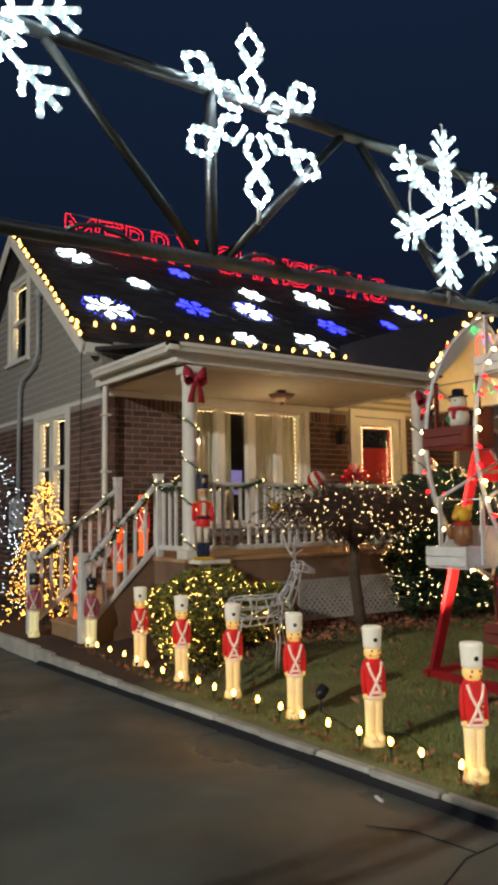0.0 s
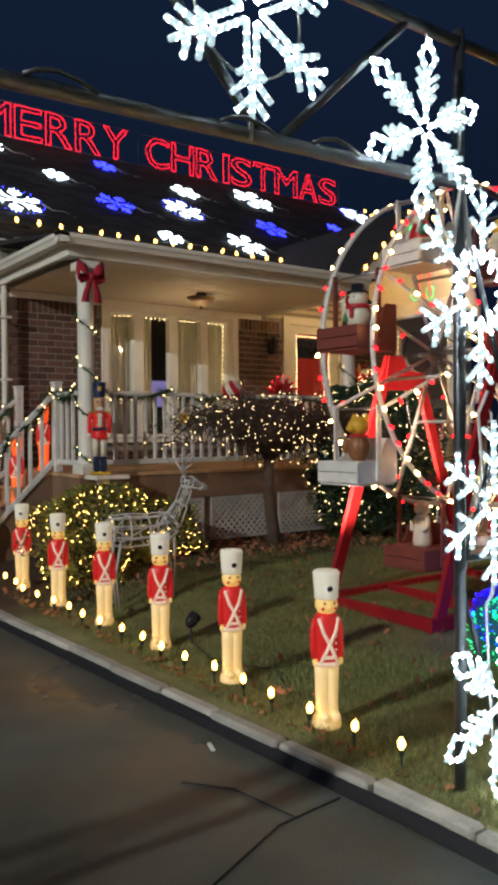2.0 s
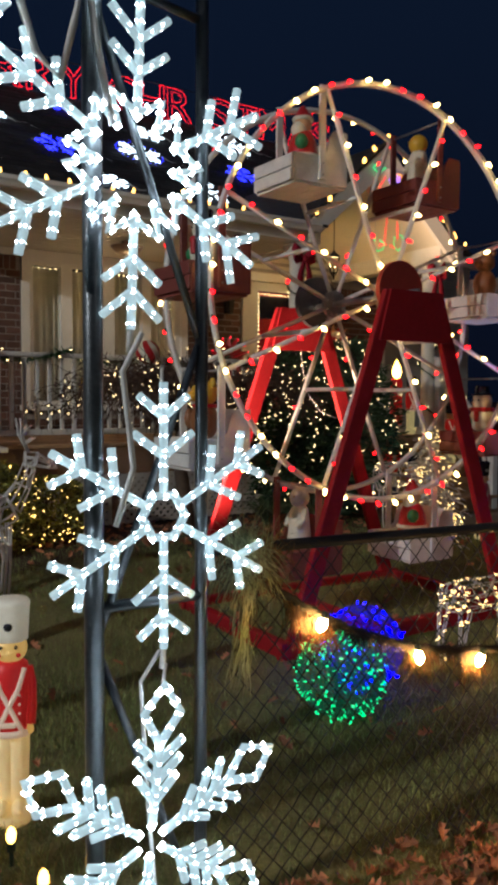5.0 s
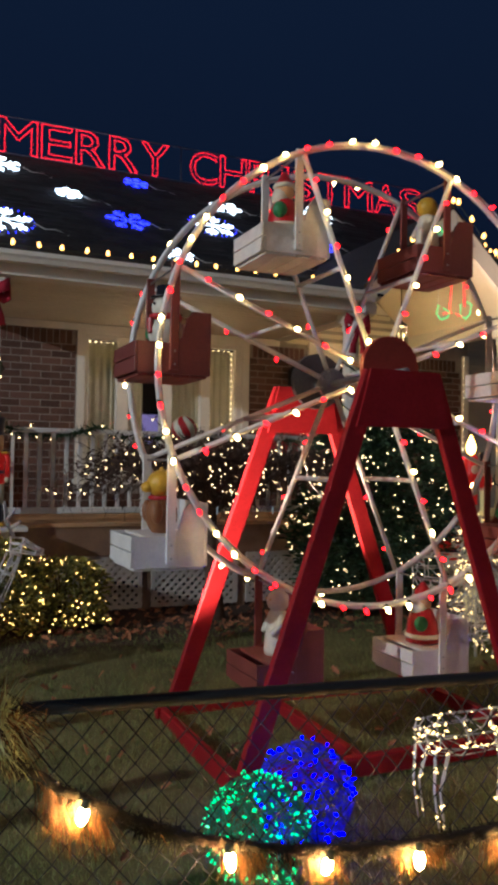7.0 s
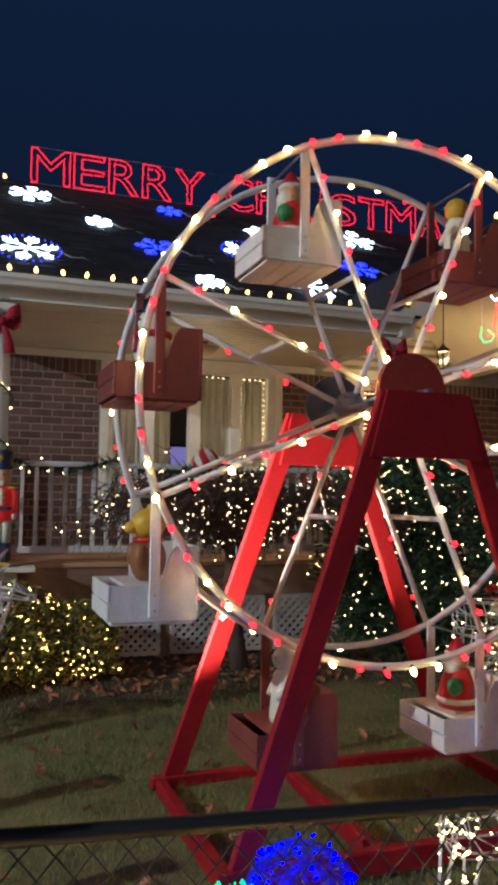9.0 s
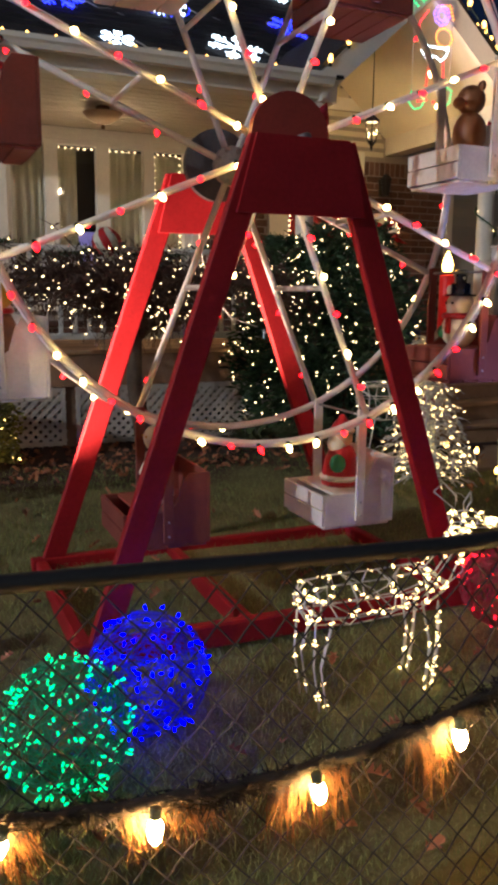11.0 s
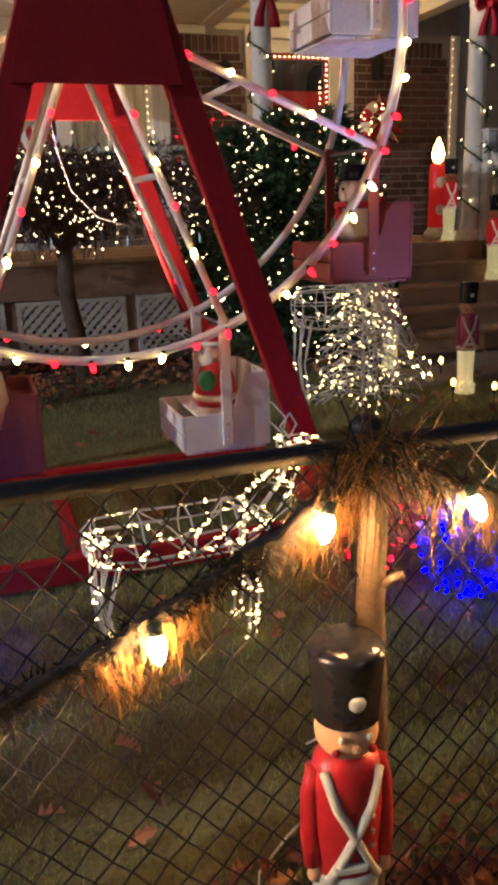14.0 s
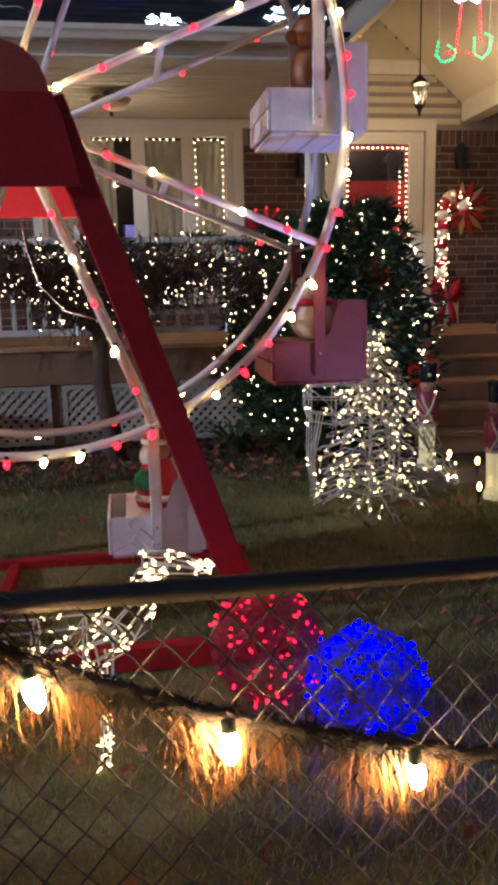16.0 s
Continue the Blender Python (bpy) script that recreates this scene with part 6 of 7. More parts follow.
plume = MB()
for i in range(700):
    blade(plume, 0.05 + rnd.gauss(0, 0.030), rnd.uniform(-0.05, 0.03), 1.05 + rnd.uniform(-0.05, 0.05), rnd.uniform(0.06, 0.15), rnd.gauss(-0.1, 0.6), 0.0028, rnd.uniform(-1.2, 1.0))
for i in range(60):
    blade(plume, 0.03 + rnd.gauss(0, 0.014), rnd.uniform(-0.05, 0.0), 1.0 - rnd.random() * 0.22, rnd.uniform(0.10, 0.18), rnd.gauss(-0.12, 0.12), 0.0028)
part("plume", plume, mat("green_plume", (0.30, 0.31, 0.15), 0.8, var=0.4, scale=12, vary=0.7), fr, "pale green grass plume", kind="stuff")

# ---- wire deer ----


def wire_deer(name, label, at, rz, s, lamp, pose_head, n_lamp, antlers, seed, wire_mat=M_WIREW, r=0.0035, low=1.0):
    """Wire-frame deer facing +x. pose_head: 'up' or 'grazing'."""
    rnd = random.Random(seed)
    d = thing(name, label, "wire deer", group="wire deer", at=at, rz=rz)
    d.scale = (1.0, 1.0, low)

    def rings(cs):
        out = []
        for c, a, b, ax in cs:
            c, ax = Vector(c) * s, Vector(ax).normalized()
            u = Vector((0, 1, 0))
            w = ax.cross(u).normalized()
            out.append([c + (u * a * math.cos(t) + w * b * math.sin(t)) * s for t in [2 * math.pi * i / 9 for i in range(9)]])
        return out

    body = rings([((-0.34, 0, 0.66), 0.05, 0.06, (1, 0, 0)), ((-0.30, 0, 0.64), 0.11, 0.13, (1, 0, 0)), ((-0.15, 0, 0.63), 0.13, 0.15, (1, 0, 0)), ((0.02, 0, 0.63), 0.13, 0.14, (1, 0, 0)), ((0.18, 0, 0.64), 0.12, 0.14, (1, 0, 0)), ((0.28, 0, 0.68), 0.08, 0.10, (1, 0, 0.5))])
    if pose_head == "up":
        neck = rings([((0.28, 0, 0.70), 0.07, 0.09, (1, 0, 1)), ((0.36, 0, 0.84), 0.05, 0.06, (0.5, 0, 1)), ((0.41, 0, 0.98), 0.045, 0.05, (0.5, 0, 1))])
        head = rings([((0.38, 0, 1.04), 0.045, 0.05, (1, 0, 0)), ((0.46, 0, 1.03), 0.05, 0.055, (1, 0, -0.2)), ((0.56, 0, 0.99), 0.03, 0.03, (1, 0, -0.3)), ((0.60, 0, 0.98), 0.02, 0.02, (1, 0, -0.3))])
        ear0 = Vector((0.40, 0, 1.09)) * s
    else:
        neck = rings([((0.28, 0, 0.66), 0.07, 0.09, (1, 0, -0.3)), ((0.40, 0, 0.50), 0.05, 0.06, (0.8, 0, -1)), ((0.50, 0, 0.32), 0.045, 0.05, (0.6, 0, -1))])
        head = rings([((0.48, 0, 0.26), 0.045, 0.05, (1, 0, -0.6)), ((0.54, 0, 0.22), 0.05, 0.05, (1, 0, -0.8)), ((0.62, 0, 0.12), 0.03, 0.03, (1, 0, -1)), ((0.645, 0, 0.09), 0.02, 0.02, (1, 0, -1))])
        ear0 = Vector((0.46, 0, 0.32)) * s
    all_lines = []
    for nm, rg in (("body", body), ("neck", neck), ("head", head)):
        mb = MB()
        for ring in rg:
            mb.tube(ring, r, 4, closed=True)
            all_lines.append((nm, ring))
        for j in range(0, 9, 1 if nm == "body" else 2):
            ln = [ring[j] for ring in rg]
            mb.tube(ln, r, 4)
            all_lines.append((nm, ln))
        for q in range(14 if nm == "body" else 6):
            i = rnd.randrange(len(rg) - 1)
            a, b = rnd.choice(rg[i]), rnd.choice(rg[i + 1])
            mid = (a + b) / 2 + Vector((rnd.gauss(0, 0.02), rnd.gauss(0, 0.02), rnd.gauss(0, 0.02))) * s
            mb.tube([a, mid, b], r * 0.8, 4)
            all_lines.append((nm, [a, mid, b]))
        part(nm, mb, wire_mat, d)
    for x, kx in ((-0.27, -0.03), (0.22, 0.02)):
        for sg in (-1, 1):
            mb = MB()
            for o in range(4):
                t = o * math.pi / 2 + 0.4
                top = Vector((x + 0.05 * math.cos(t), sg * 0.08 + 0.035 * math.sin(t), 0.56)) * s
                knee = Vector((x + kx + 0.02 * math.cos(t), sg * 0.085 + 0.018 * math.sin(t), 0.28)) * s
                foot = Vector((x + 0.02 * math.cos(t), sg * 0.085 + 0.016 * math.sin(t), 0.0)) * s
                mb.tube([top, knee, foot], r, 4)
                all_lines.append(("leg", [top, knee, foot]))
            part("leg", mb, wire_mat, d)
    for sg in (-1, 1):
        mb = MB()
        if antlers:
            a = ear0
            b = a + Vector((-0.05, sg * 0.07, 0.12)) * s
            c = b + Vector((-0.02, sg * 0.04, 0.13)) * s
            for off in (-0.008, 0.008):
                o = Vector((off, off, 0)) * s
                mb.tube([a + o, b + o, c], r, 4)
                mb.tube([b + o, b + Vector((0.06, sg * 0.02, 0.08)) * s], r, 4)
                mb.tube([a.lerp(b, 0.5) + o, a.lerp(b, 0.5) + Vector((0.07, sg * 0.03, 0.05)) * s], r, 4)
            part("antler", mb, wire_mat, d)
        else:
            e = [ear0 + Vector((0, sg * 0.03, 0)) * s, ear0 + Vector((-0.06, sg * 0.10, 0.10)) * s, ear0 + Vector((-0.02, sg * 0.09, 0.16)) * s, ear0 + Vector((0.02, sg * 0.05, 0.08)) * s]
            mb.tube(e, r, 4, closed=True)
            part("ear", mb, wire_mat, d)
    if n_lamp:
        lm = MB()
        for i in range(n_lamp):
            nm, ln = rnd.choice(all_lines)
            q = rnd.randrange(len(ln) - 1)
            c = ln[q].lerp(ln[q + 1], rnd.random())
            dd = Vector((rnd.gauss(0, 1), rnd.gauss(0, 1), rnd.gauss(0, 1))).normalized() * 0.011
            lm.tube([c - dd, c + dd], 0.0042, 5, smooth=False)
        part("lamp_string", lm, lamp, d, "small warm lamps", kind="stuff")
    return d


wire_deer("wire_deer", "pale unlit wire deer with antlers standing on the lawn", (4.52, 6.40, lawn(4.52, 6.40)), -8, 1.0, G_FAIRY, "up", 0, True, 41, r=0.0078)
wire_deer("wire_deer", "small wire fawn wound with warm lights by the fence", (6.78, 3.62, 0.0), 0, 0.98, G_YELLOW, "up", 260, False, 42, r=0.0042, low=0.66)
wire_deer("wire_deer", "pale wire deer grazing beside a wire tree", (8.62, 6.22, lawn(8.6, 6.2)), -8, 1.04, G_FAIRY, "grazing", 45, False, 43, r=0.0045)


# ---- light balls ----
# each ball's haze of coloured light is put into its cord colour
M_VINE_G = mat("green_plastic_cord", (0.020, 0.240, 0.110), 0.4, var=0.1)
M_VINE_B = mat("blue_plastic_cord", (0.030, 0.025, 0.450), 0.4, var=0.1)
M_VINE_R = mat("red_plastic_cord", (0.300, 0.020, 0.050), 0.4, var=0.1)


def light_ball(at, R, lamp, label, seed, n=110, cord=None):
    rnd = random.Random(seed)
    b = thing("light_ball", label, "light ball", group="light balls", at=at)
    wire, lm = MB(), MB()
    for i in range(64):
        ax = Vector((rnd.gauss(0, 1), rnd.gauss(0, 1), rnd.gauss(0, 1))).normalized()
        u = ax.orthogonal().normalized()
        w = ax.cross(u)
        q = rnd.uniform(0.85, 1.0)
        off = ax * R * rnd.uniform(-0.45, 0.45)
        rr = math.sqrt(max(0.01, 1 - (off.length / R) ** 2)) * R * q
        wire.tube([off + (u * math.cos(t * 0.4488) + w * math.sin(t * 0.4488)) * rr for t in range(14)], 0.0017, 4, closed=True)
    for i in range(n):
        d = Vector((rnd.gauss(0, 1), rnd.gauss(0, 1), rnd.gauss(0, 1))).normalized()
        c = d * R * rnd.uniform(0.92, 1.05)
        t = (d + Vector((rnd.gauss(0, 0.5), rnd.gauss(0, 0.5), rnd.gauss(0, 0.5)))).normalized() * 0.009
        lm.tube([c - t * 0.8, c + t * 0.8], 0.0036, 5, smooth=False)
    part("vine_cage", wire, cord, b, kind="stuff")
    part("led_string", lm, lamp, b, kind="stuff")


light_ball((5.52, 3.42, 0.215), 0.22, G_GREENB, "ball of green lights on the lawn", 1, 240, M_VINE_G)
light_ball((5.86, 3.66, 0.225), 0.225, G_BLUEB, "ball of blue lights on the lawn", 2, 110, M_VINE_B)
light_ball((7.58, 3.78, 0.28), 0.21, G_REDB2, "ball of red lights on the lawn", 3, 80, M_VINE_R)
light_ball((7.86, 3.50, 0.23), 0.20, G_BLUEB, "ball of blue lights on the lawn", 4, 100, M_VINE_B)


# ---- plants ----
def tuft(mb, c, d, w, mi=0):
    """A leaf or needle spray: a narrow folded quad from c along d."""
    u = d.orthogonal().normalized() * w
    v = d.cross(u).normalized() * w * 0.4
    mb.add([c, c + d * 0.5 + u + v, c + d, c + d * 0.5 - u + v], [(0, 1, 2), (0, 2, 3)], mi)


def lamp_cloud(points, lamp, r=0.0068):
    mb = MB()
    for c in points:
        mb.bead(c, r)
    return mb


def evergreen(at, h, rad, seed):
    rnd = random.Random(seed)
    t = thing("evergreen_tree", "dense dark evergreen strung with white fairy lights", "evergreen tree", at=at)
    tr, cr = MB(), MB()
    tr.tube([(0, 0, -0.05), (0, 0, h * 0.5), (0, 0, h * 0.9)], 0.05, 8, taper=0.01)
    part("trunk", tr, M_BARK, t)
    pts = []
    prof = lambda f: rad * (0.25 + 0.95 * math.sin(math.pi * min(1, 0.10 + 0.84 * f)) ** 0.75 * (1.0 - 0.35 * f))
    for i in range(9000):
        f = rnd.random() ** 0.8
        a = rnd.uniform(0, 6.2832)
        lump = 1 + 0.16 * math.sin(a * 5 + f * 17) + 0.10 * math.sin(a * 9 - f * 31)
        q = prof(f) * lump * rnd.uniform(0.62, 1.0)
        c = Vector((q * math.cos(a), q * math.sin(a), 0.10 + f * (h - 0.15)))
        d = Vector((math.cos(a), math.sin(a), rnd.uniform(-0.5, 0.7))) + Vector((rnd.gauss(0, 0.5), rnd.gauss(0, 0.5), rnd.gauss(0, 0.3)))
        tuft(cr, c, d.normalized() * rnd.uniform(0.05, 0.13), 0.014)
        if i % 30 == 0:
            q2 = prof(f) * lump * 1.04
            pts.append(Vector((q2 * math.cos(a), q2 * math.sin(a), c.z)))
    for k in range(300):
        f = k / 300
        a = k * 2.4
        q = prof(f) * 0.6
        tuft(cr, Vector((0, 0, 0.08 + f * (h - 0.2))), Vector((q * math.cos(a), q * math.sin(a), -0.05)), 0.03)
    part("crown", cr, M_EVERGREEN, t, kind="stuff")
    part("lamp_string", lamp_cloud(pts, None, 0.0082), G_FAIRY, t, kind="stuff")


evergreen((8.98, 7.72, 0.16), 2.10, 0.64, 51)
evergreen((8.62, 8.05, 0.16), 2.0, 0.55, 52)


def weeping_tree(at, seed):
    """A low umbrella-shaped bare tree: leaning trunk, spreading limbs and a flat crown of fine twigs."""
    rnd = random.Random(seed)
    t = thing("weeping_cherry_tree", "low bare weeping tree strung with white fairy lights", "tree", at=at)
    tr = MB()
    tr.tube([(0.05, 0, -0.1), (0.0, 0, 0.25), (-0.06, 0.0, 0.65), (-0.05, 0, 1.10)], 0.085, 10, taper=0.06)
    tr.tube([(0.12, 0.04, -0.08), (0.04, 0.02, 0.06), (0.0, 0, 0.2)], 0.05, 8)
    part("trunk", tr, M_BARK, t)
    lim, tw, pts = MB(), MB(), []
    for k in range(17):
        a = k * 2 * math.pi / 17 + rnd.uniform(-0.15, 0.15)
        reach = 1.62 if abs(math.cos(a)) > 0.5 else 0.75
        reach *= rnd.uniform(0.75, 1.0)
        if math.sin(a) > 0.4:
            reach *= 0.35
        ln = [Vector((-0.05, 0, 1.0))]
        for s_ in (0.25, 0.5, 0.75, 1.0):
            z = 1.0 + 0.62 * math.sin(math.pi * min(1.0, s_ * 0.78)) + rnd.uniform(-0.05, 0.05) - 0.10 * s_
            ln.append(Vector((reach * s_ * math.cos(a), reach * s_ * math.sin(a) * 0.95, z)))
        lim.tube(ln, 0.030, 6, taper=0.008)
        for s_ in range(210):
            f = rnd.uniform(0.15, 1.0) * (len(ln) - 1.001)
            i = int(f)
            c = ln[i].lerp(ln[i + 1], f - i) + Vector((rnd.gauss(0, 0.13), rnd.gauss(0, 0.10), rnd.gauss(0.02, 0.06)))
            d = Vector((math.cos(a) * rnd.uniform(-0.1, 0.5), math.sin(a) * rnd.uniform(-0.1, 0.3), rnd.uniform(-0.9, 0.25)))
            d = d.normalized() * rnd.uniform(0.10, 0.30)
            mid = c + d * 0.5 + Vector((rnd.gauss(0, 0.03), rnd.gauss(0, 0.03), 0.03))
            tw.tube([c, mid, c + d], 0.0045, 3, taper=0.002, cap=False)
            tuft(tw, mid, Vector((rnd.gauss(0, 1), rnd.gauss(0, 1), rnd.gauss(0, 1))).normalized() * 0.06, 0.012)
            tuft(tw, c, Vector((rnd.gauss(0, 1), rnd.gauss(0, 1), rnd.gauss(0, 1))).normalized() * 0.06, 0.012)
            if rnd.random() < 0.16:
                pts.append(c + d * rnd.random() + Vector((0, -0.03, 0)))
    part("limb_frame", lim, M_BARK, t)
    part("twig_crown", tw, M_TWIG, t, kind="stuff")
    part("lamp_string", lamp_cloud(pts, None), G_FAIRY, t, kind="stuff")
    drip = MB()
    for x in (-0.9, -0.2, 0.35, 0.9):
        drip.tube([(x, -0.55, 1.12), (x, -0.55, 1.05)], 0.0028, 5)
    part("icicle_string", drip, G_ROPE, t, kind="stuff")


weeping_tree((6.98, 7.72, lawn(7, 7.7)), 61)


def leafy_bush(at, size, mats_, lamp, n, n_lamp, label, seed, cat="bush"):
    rnd = random.Random(seed)
    t = thing("bush", label, cat, at=at)
    st, lf, pts = MB(), MB(), []
    for k in range(14):
        a = rnd.uniform(0, 6.28)
        st.tube([(0.1 * math.cos(a), 0.1 * math.sin(a), -0.03), (size[0] * 0.4 * math.cos(a), size[1] * 0.4 * math.sin(a), size[2] * 0.5), (size[0] * 0.7 * math.cos(a), size[1] * 0.7 * math.sin(a), size[2] * 0.85)], 0.015, 5, taper=0.005)
    part("branch_frame", st, M_BARK, t, kind="stuff")
    for i in range(n):
        a, f = rnd.uniform(0, 6.2832), rnd.random()
        z = f ** 0.8
        shell = math.sqrt(max(0, 1 - (z * 1.02 - 0.25) ** 2 / 0.64)) if z > 0.25 else 0.85 + 0.6 * z
        lump = 1 + 0.24 * math.sin(a * 3 + z * 6 + seed) + 0.14 * math.sin(a * 7 + z * 13)
        q = shell * lump * rnd.uniform(0.6, 1.0)
        c = Vector((size[0] * q * math.cos(a), size[1] * q * math.sin(a), size[2] * z * 0.97 + 0.02))
        d = Vector((math.cos(a), math.sin(a), rnd.uniform(-0.3, 0.9))) + Vector((rnd.gauss(0, 0.6), rnd.gauss(0, 0.6), rnd.gauss(0, 0.4)))
        tuft(lf, c, d.normalized() * rnd.uniform(0.03, 0.075), 0.013)
    for i in range(n_lamp):
        a, z = rnd.uniform(0, 6.2832), rnd.uniform(0.05, 1.0)
        shell = math.sqrt(max(0, 1 - (z * 1.02 - 0.25) ** 2 / 0.64)) if z > 0.25 else 0.85 + 0.6 * z
        lump = 1 + 0.24 * math.sin(a * 3 + z * 6 + seed) + 0.14 * math.sin(a * 7 + z * 13)
        q = shell * lump * rnd.uniform(0.9, 1.04)
        pts.append(Vector((size[0] * q * math.cos(a), size[1] * q * math.sin(a), size[2] * z)))
    part("leaves", lf, mats_, t, kind="stuff")
    part("lamp_string", lamp_cloud(pts, None), lamp, t, kind="stuff")


leafy_bush((4.78, 7.75, lawn(4.8, 7.75)), (0.70, 0.42, 0.86), M_BUSH, G_BUSHL, 7000, 280, "yellow-green bush covered in warm fairy lights", 71)
leafy_bush((5.55, 7.80, lawn(5.5, 7.8)), (0.42, 0.32, 0.62), M_BUSH, G_BUSHL, 3200, 110, "low yellow-green bush with warm fairy lights", 72)
leafy_bush((4.45, 7.35, lawn(4.4, 7.3)), (0.36, 0.30, 0.55), M_BUSH, G_BUSHL, 2200, 90, "small yellow-green bush with warm fairy lights", 74)
leafy_bush((4.05, 13.6, 0.0), (0.55, 0.9, 2.6), M_TWIG, G_COOL, 1500, 380, "bare shrub covered with cool white fairy lights", 73)


def lit_cone_tree(at, h, rad, wire, lamp, label, seed, n_branch, n_lamp, droop, r=0.003):
    """An open tree of wire branches with small lamps on the twigs."""
    rnd = random.Random(seed)
    t = thing("wire_tree", label, "wire tree", group="wire trees", at=at)
    tr, br, lm = MB(), MB(), MB()
    tr.tube([(0, 0, 0), (0.0, 0.0, h)], 0.014, 8, taper=0.006)
    part("trunk", tr, wire, t)
    twigs = []
    for i in range(n_branch):
        f = i / n_branch
        z = 0.10 * h + 0.88 * h * f
        a = i * 2.39996
        q = rad * (1 - f) ** 0.9 * rnd.uniform(0.75, 1.05) + 0.05
        ln = [Vector((0, 0, z)), Vector((q * 0.5 * math.cos(a), q * 0.5 * math.sin(a), z + 0.03)), Vector((q * math.cos(a), q * math.sin(a), z - droop * q))]
        br.tube(ln, r, 4)
        for k in range(6):
            c = ln[0].lerp(ln[2], rnd.uniform(0.3, 1.0)) + Vector((0, 0, 0.02))
            d = Vector((math.cos(a) + rnd.gauss(0, 0.7), math.sin(a) + rnd.gauss(0, 0.7), rnd.gauss(-0.5, 0.4))).normalized() * rnd.uniform(0.05, 0.12)
            br.tube([c, c + d * 0.6 + Vector((0, 0, 0.012)), c + d], r * 0.8, 4)
            twigs.append((c, c + d))
    for i in range(n_lamp):
        a, b = rnd.choice(twigs)
        c = a.lerp(b, rnd.random())
        dd = Vector((rnd.gauss(0, 1), rnd.gauss(0, 1), rnd.gauss(0, 1))).normalized() * 0.010
        lm.tube([c - dd, c + dd], 0.0037, 5, smooth=False)
    part("branch_crown", br, wire, t, kind="stuff")
    part("lamp_string", lm, lamp, t, "small warm lamps", kind="stuff")


lit_cone_tree((8.60, 5.86, lawn(8.6, 5.9)), 1.20, 0.36, M_WIREW, G_YELLOW, "white wire tree covered in warm lights", 81, 110, 280, 0.14, 0.0050)
lit_cone_tree((4.08, 11.0, 0.09), 2.05, 0.72, M_TWIG, G_AMBER, "tall cone tree covered in amber lights by the wall", 82, 170, 1100, 0.3)


def strap_plant(at, n, length, label, seed):
    rnd = random.Random(seed)
    mb = MB()
    for i in range(n):
        a = rnd.uniform(0, 6.28)
        L = length * rnd.uniform(0.6, 1.1)
        p = Vector((0.05 * math.cos(a), 0.05 * math.sin(a), 0))
        d = Vector((math.cos(a) * 0.5, math.sin(a) * 0.5, 1.0))
        vs = []
        for s_ in range(5):
            w = 0.012 * (1 - s_ / 5) + 0.001
            side = Vector((-math.sin(a), math.cos(a), 0)) * w
            vs += [p - side, p + side]
            p = p + d.normalized() * L / 5
            d += Vector((math.cos(a) * 0.35, math.sin(a) * 0.35, -0.42))
        mb.add(vs, [(2 * q, 2 * q + 1, 2 * q + 3, 2 * q + 2) for q in range(4)], 0, True)
    lone("strap_leaf_plant", mb, M_HOSTA, label, "plant", at=at)


strap_plant((8.02, 7.75, lawn(8, 7.7)), 120, 0.75, "clump of long dark green strap leaves", 91)
strap_plant((8.45, 7.45, lawn(8.4, 7.4)), 70, 0.5, "clump of fading strap leaves in the mulch", 92)

# ---- candy cane, candle, ball and other porch decorations ----
cane = thing("candy_cane", "striped candy cane wound with lights beside the door", "candy cane", at=(10.72, 10.05, DECK))
line = [Vector((0, 0, 0.12)), Vector((0, 0, 0.6)), Vector((0, 0, 1.28))] + [Vector((0.13 - 0.13 * math.cos(t * math.pi / 8), 0, 1.28 + 0.17 * math.sin(t * math.pi / 8))) for t in range(1, 8)] + [Vector((0.26, 0, 1.24))]
red_s, white_s, lm = MB(), MB(), MB()
fine = []
for a, b in zip(line, line[1:]):
    k = max(1, int((b - a).length / 0.05))
    fine += [a.lerp(b, q / k) for q in range(k)]
fine.append(line[-1])
for i in range(len(fine) - 1):
    if i % 2 == 0:
        seg = MB()
        seg.tube(fine[i:i + 3], 0.062, 12)
        part("stripe", seg, M_REDP if (i // 2) % 2 else M_CREAMP, cane)
for i in range(130):
    c = fine[rnd.randrange(len(fine) - 1)]
    a = rnd.uniform(0, 6.28)
    lm.bead(c + Vector((0.070 * math.cos(a), 0.070 * math.sin(a), rnd.uniform(-0.03, 0.03))), 0.009)
part("lamp_string", lm, G_FAIRY, cane, kind="stuff")
mb = MB()
mb.box((-0.17, -0.12, 0.0), (0.17, 0.12, 0.34), 0, 0.015)
part("planter", mb, M_TRIM, cane, "cream planter box")
bow((10.72, 9.90, DECK + 0.34), 0.95)
wr = thing("star_wreath", "starburst wreath of red and brown ribbons on the brick wall", "wreath", at=(11.22, 10.59, 2.42))
mb, m2 = MB(), MB()
for k in range(14):
    a = k * 2 * math.pi / 14
    d = Vector((math.cos(a), 0, math.sin(a)))
    side = Vector((-math.sin(a), 0, math.cos(a))) * 0.04
    (mb if k % 2 else m2).add([d * 0.05, d * 0.20 + side, d * 0.33 + Vector((0, -0.05, 0)), d * 0.20 - side, d * 0.18 + Vector((0, -0.07, 0))], [(0, 1, 4), (1, 2, 4), (2, 3, 4), (3, 0, 4), (0, 3, 2, 1)])
part("red_petals", mb, M_REDP, wr)
part("tan_petals", m2, M_SKINP, wr)
wr2 = thing("star_wreath", "red starburst wreath with lamps behind the railing", "wreath", at=(8.62, 9.6, 2.05))
mb, lm = MB(), MB()
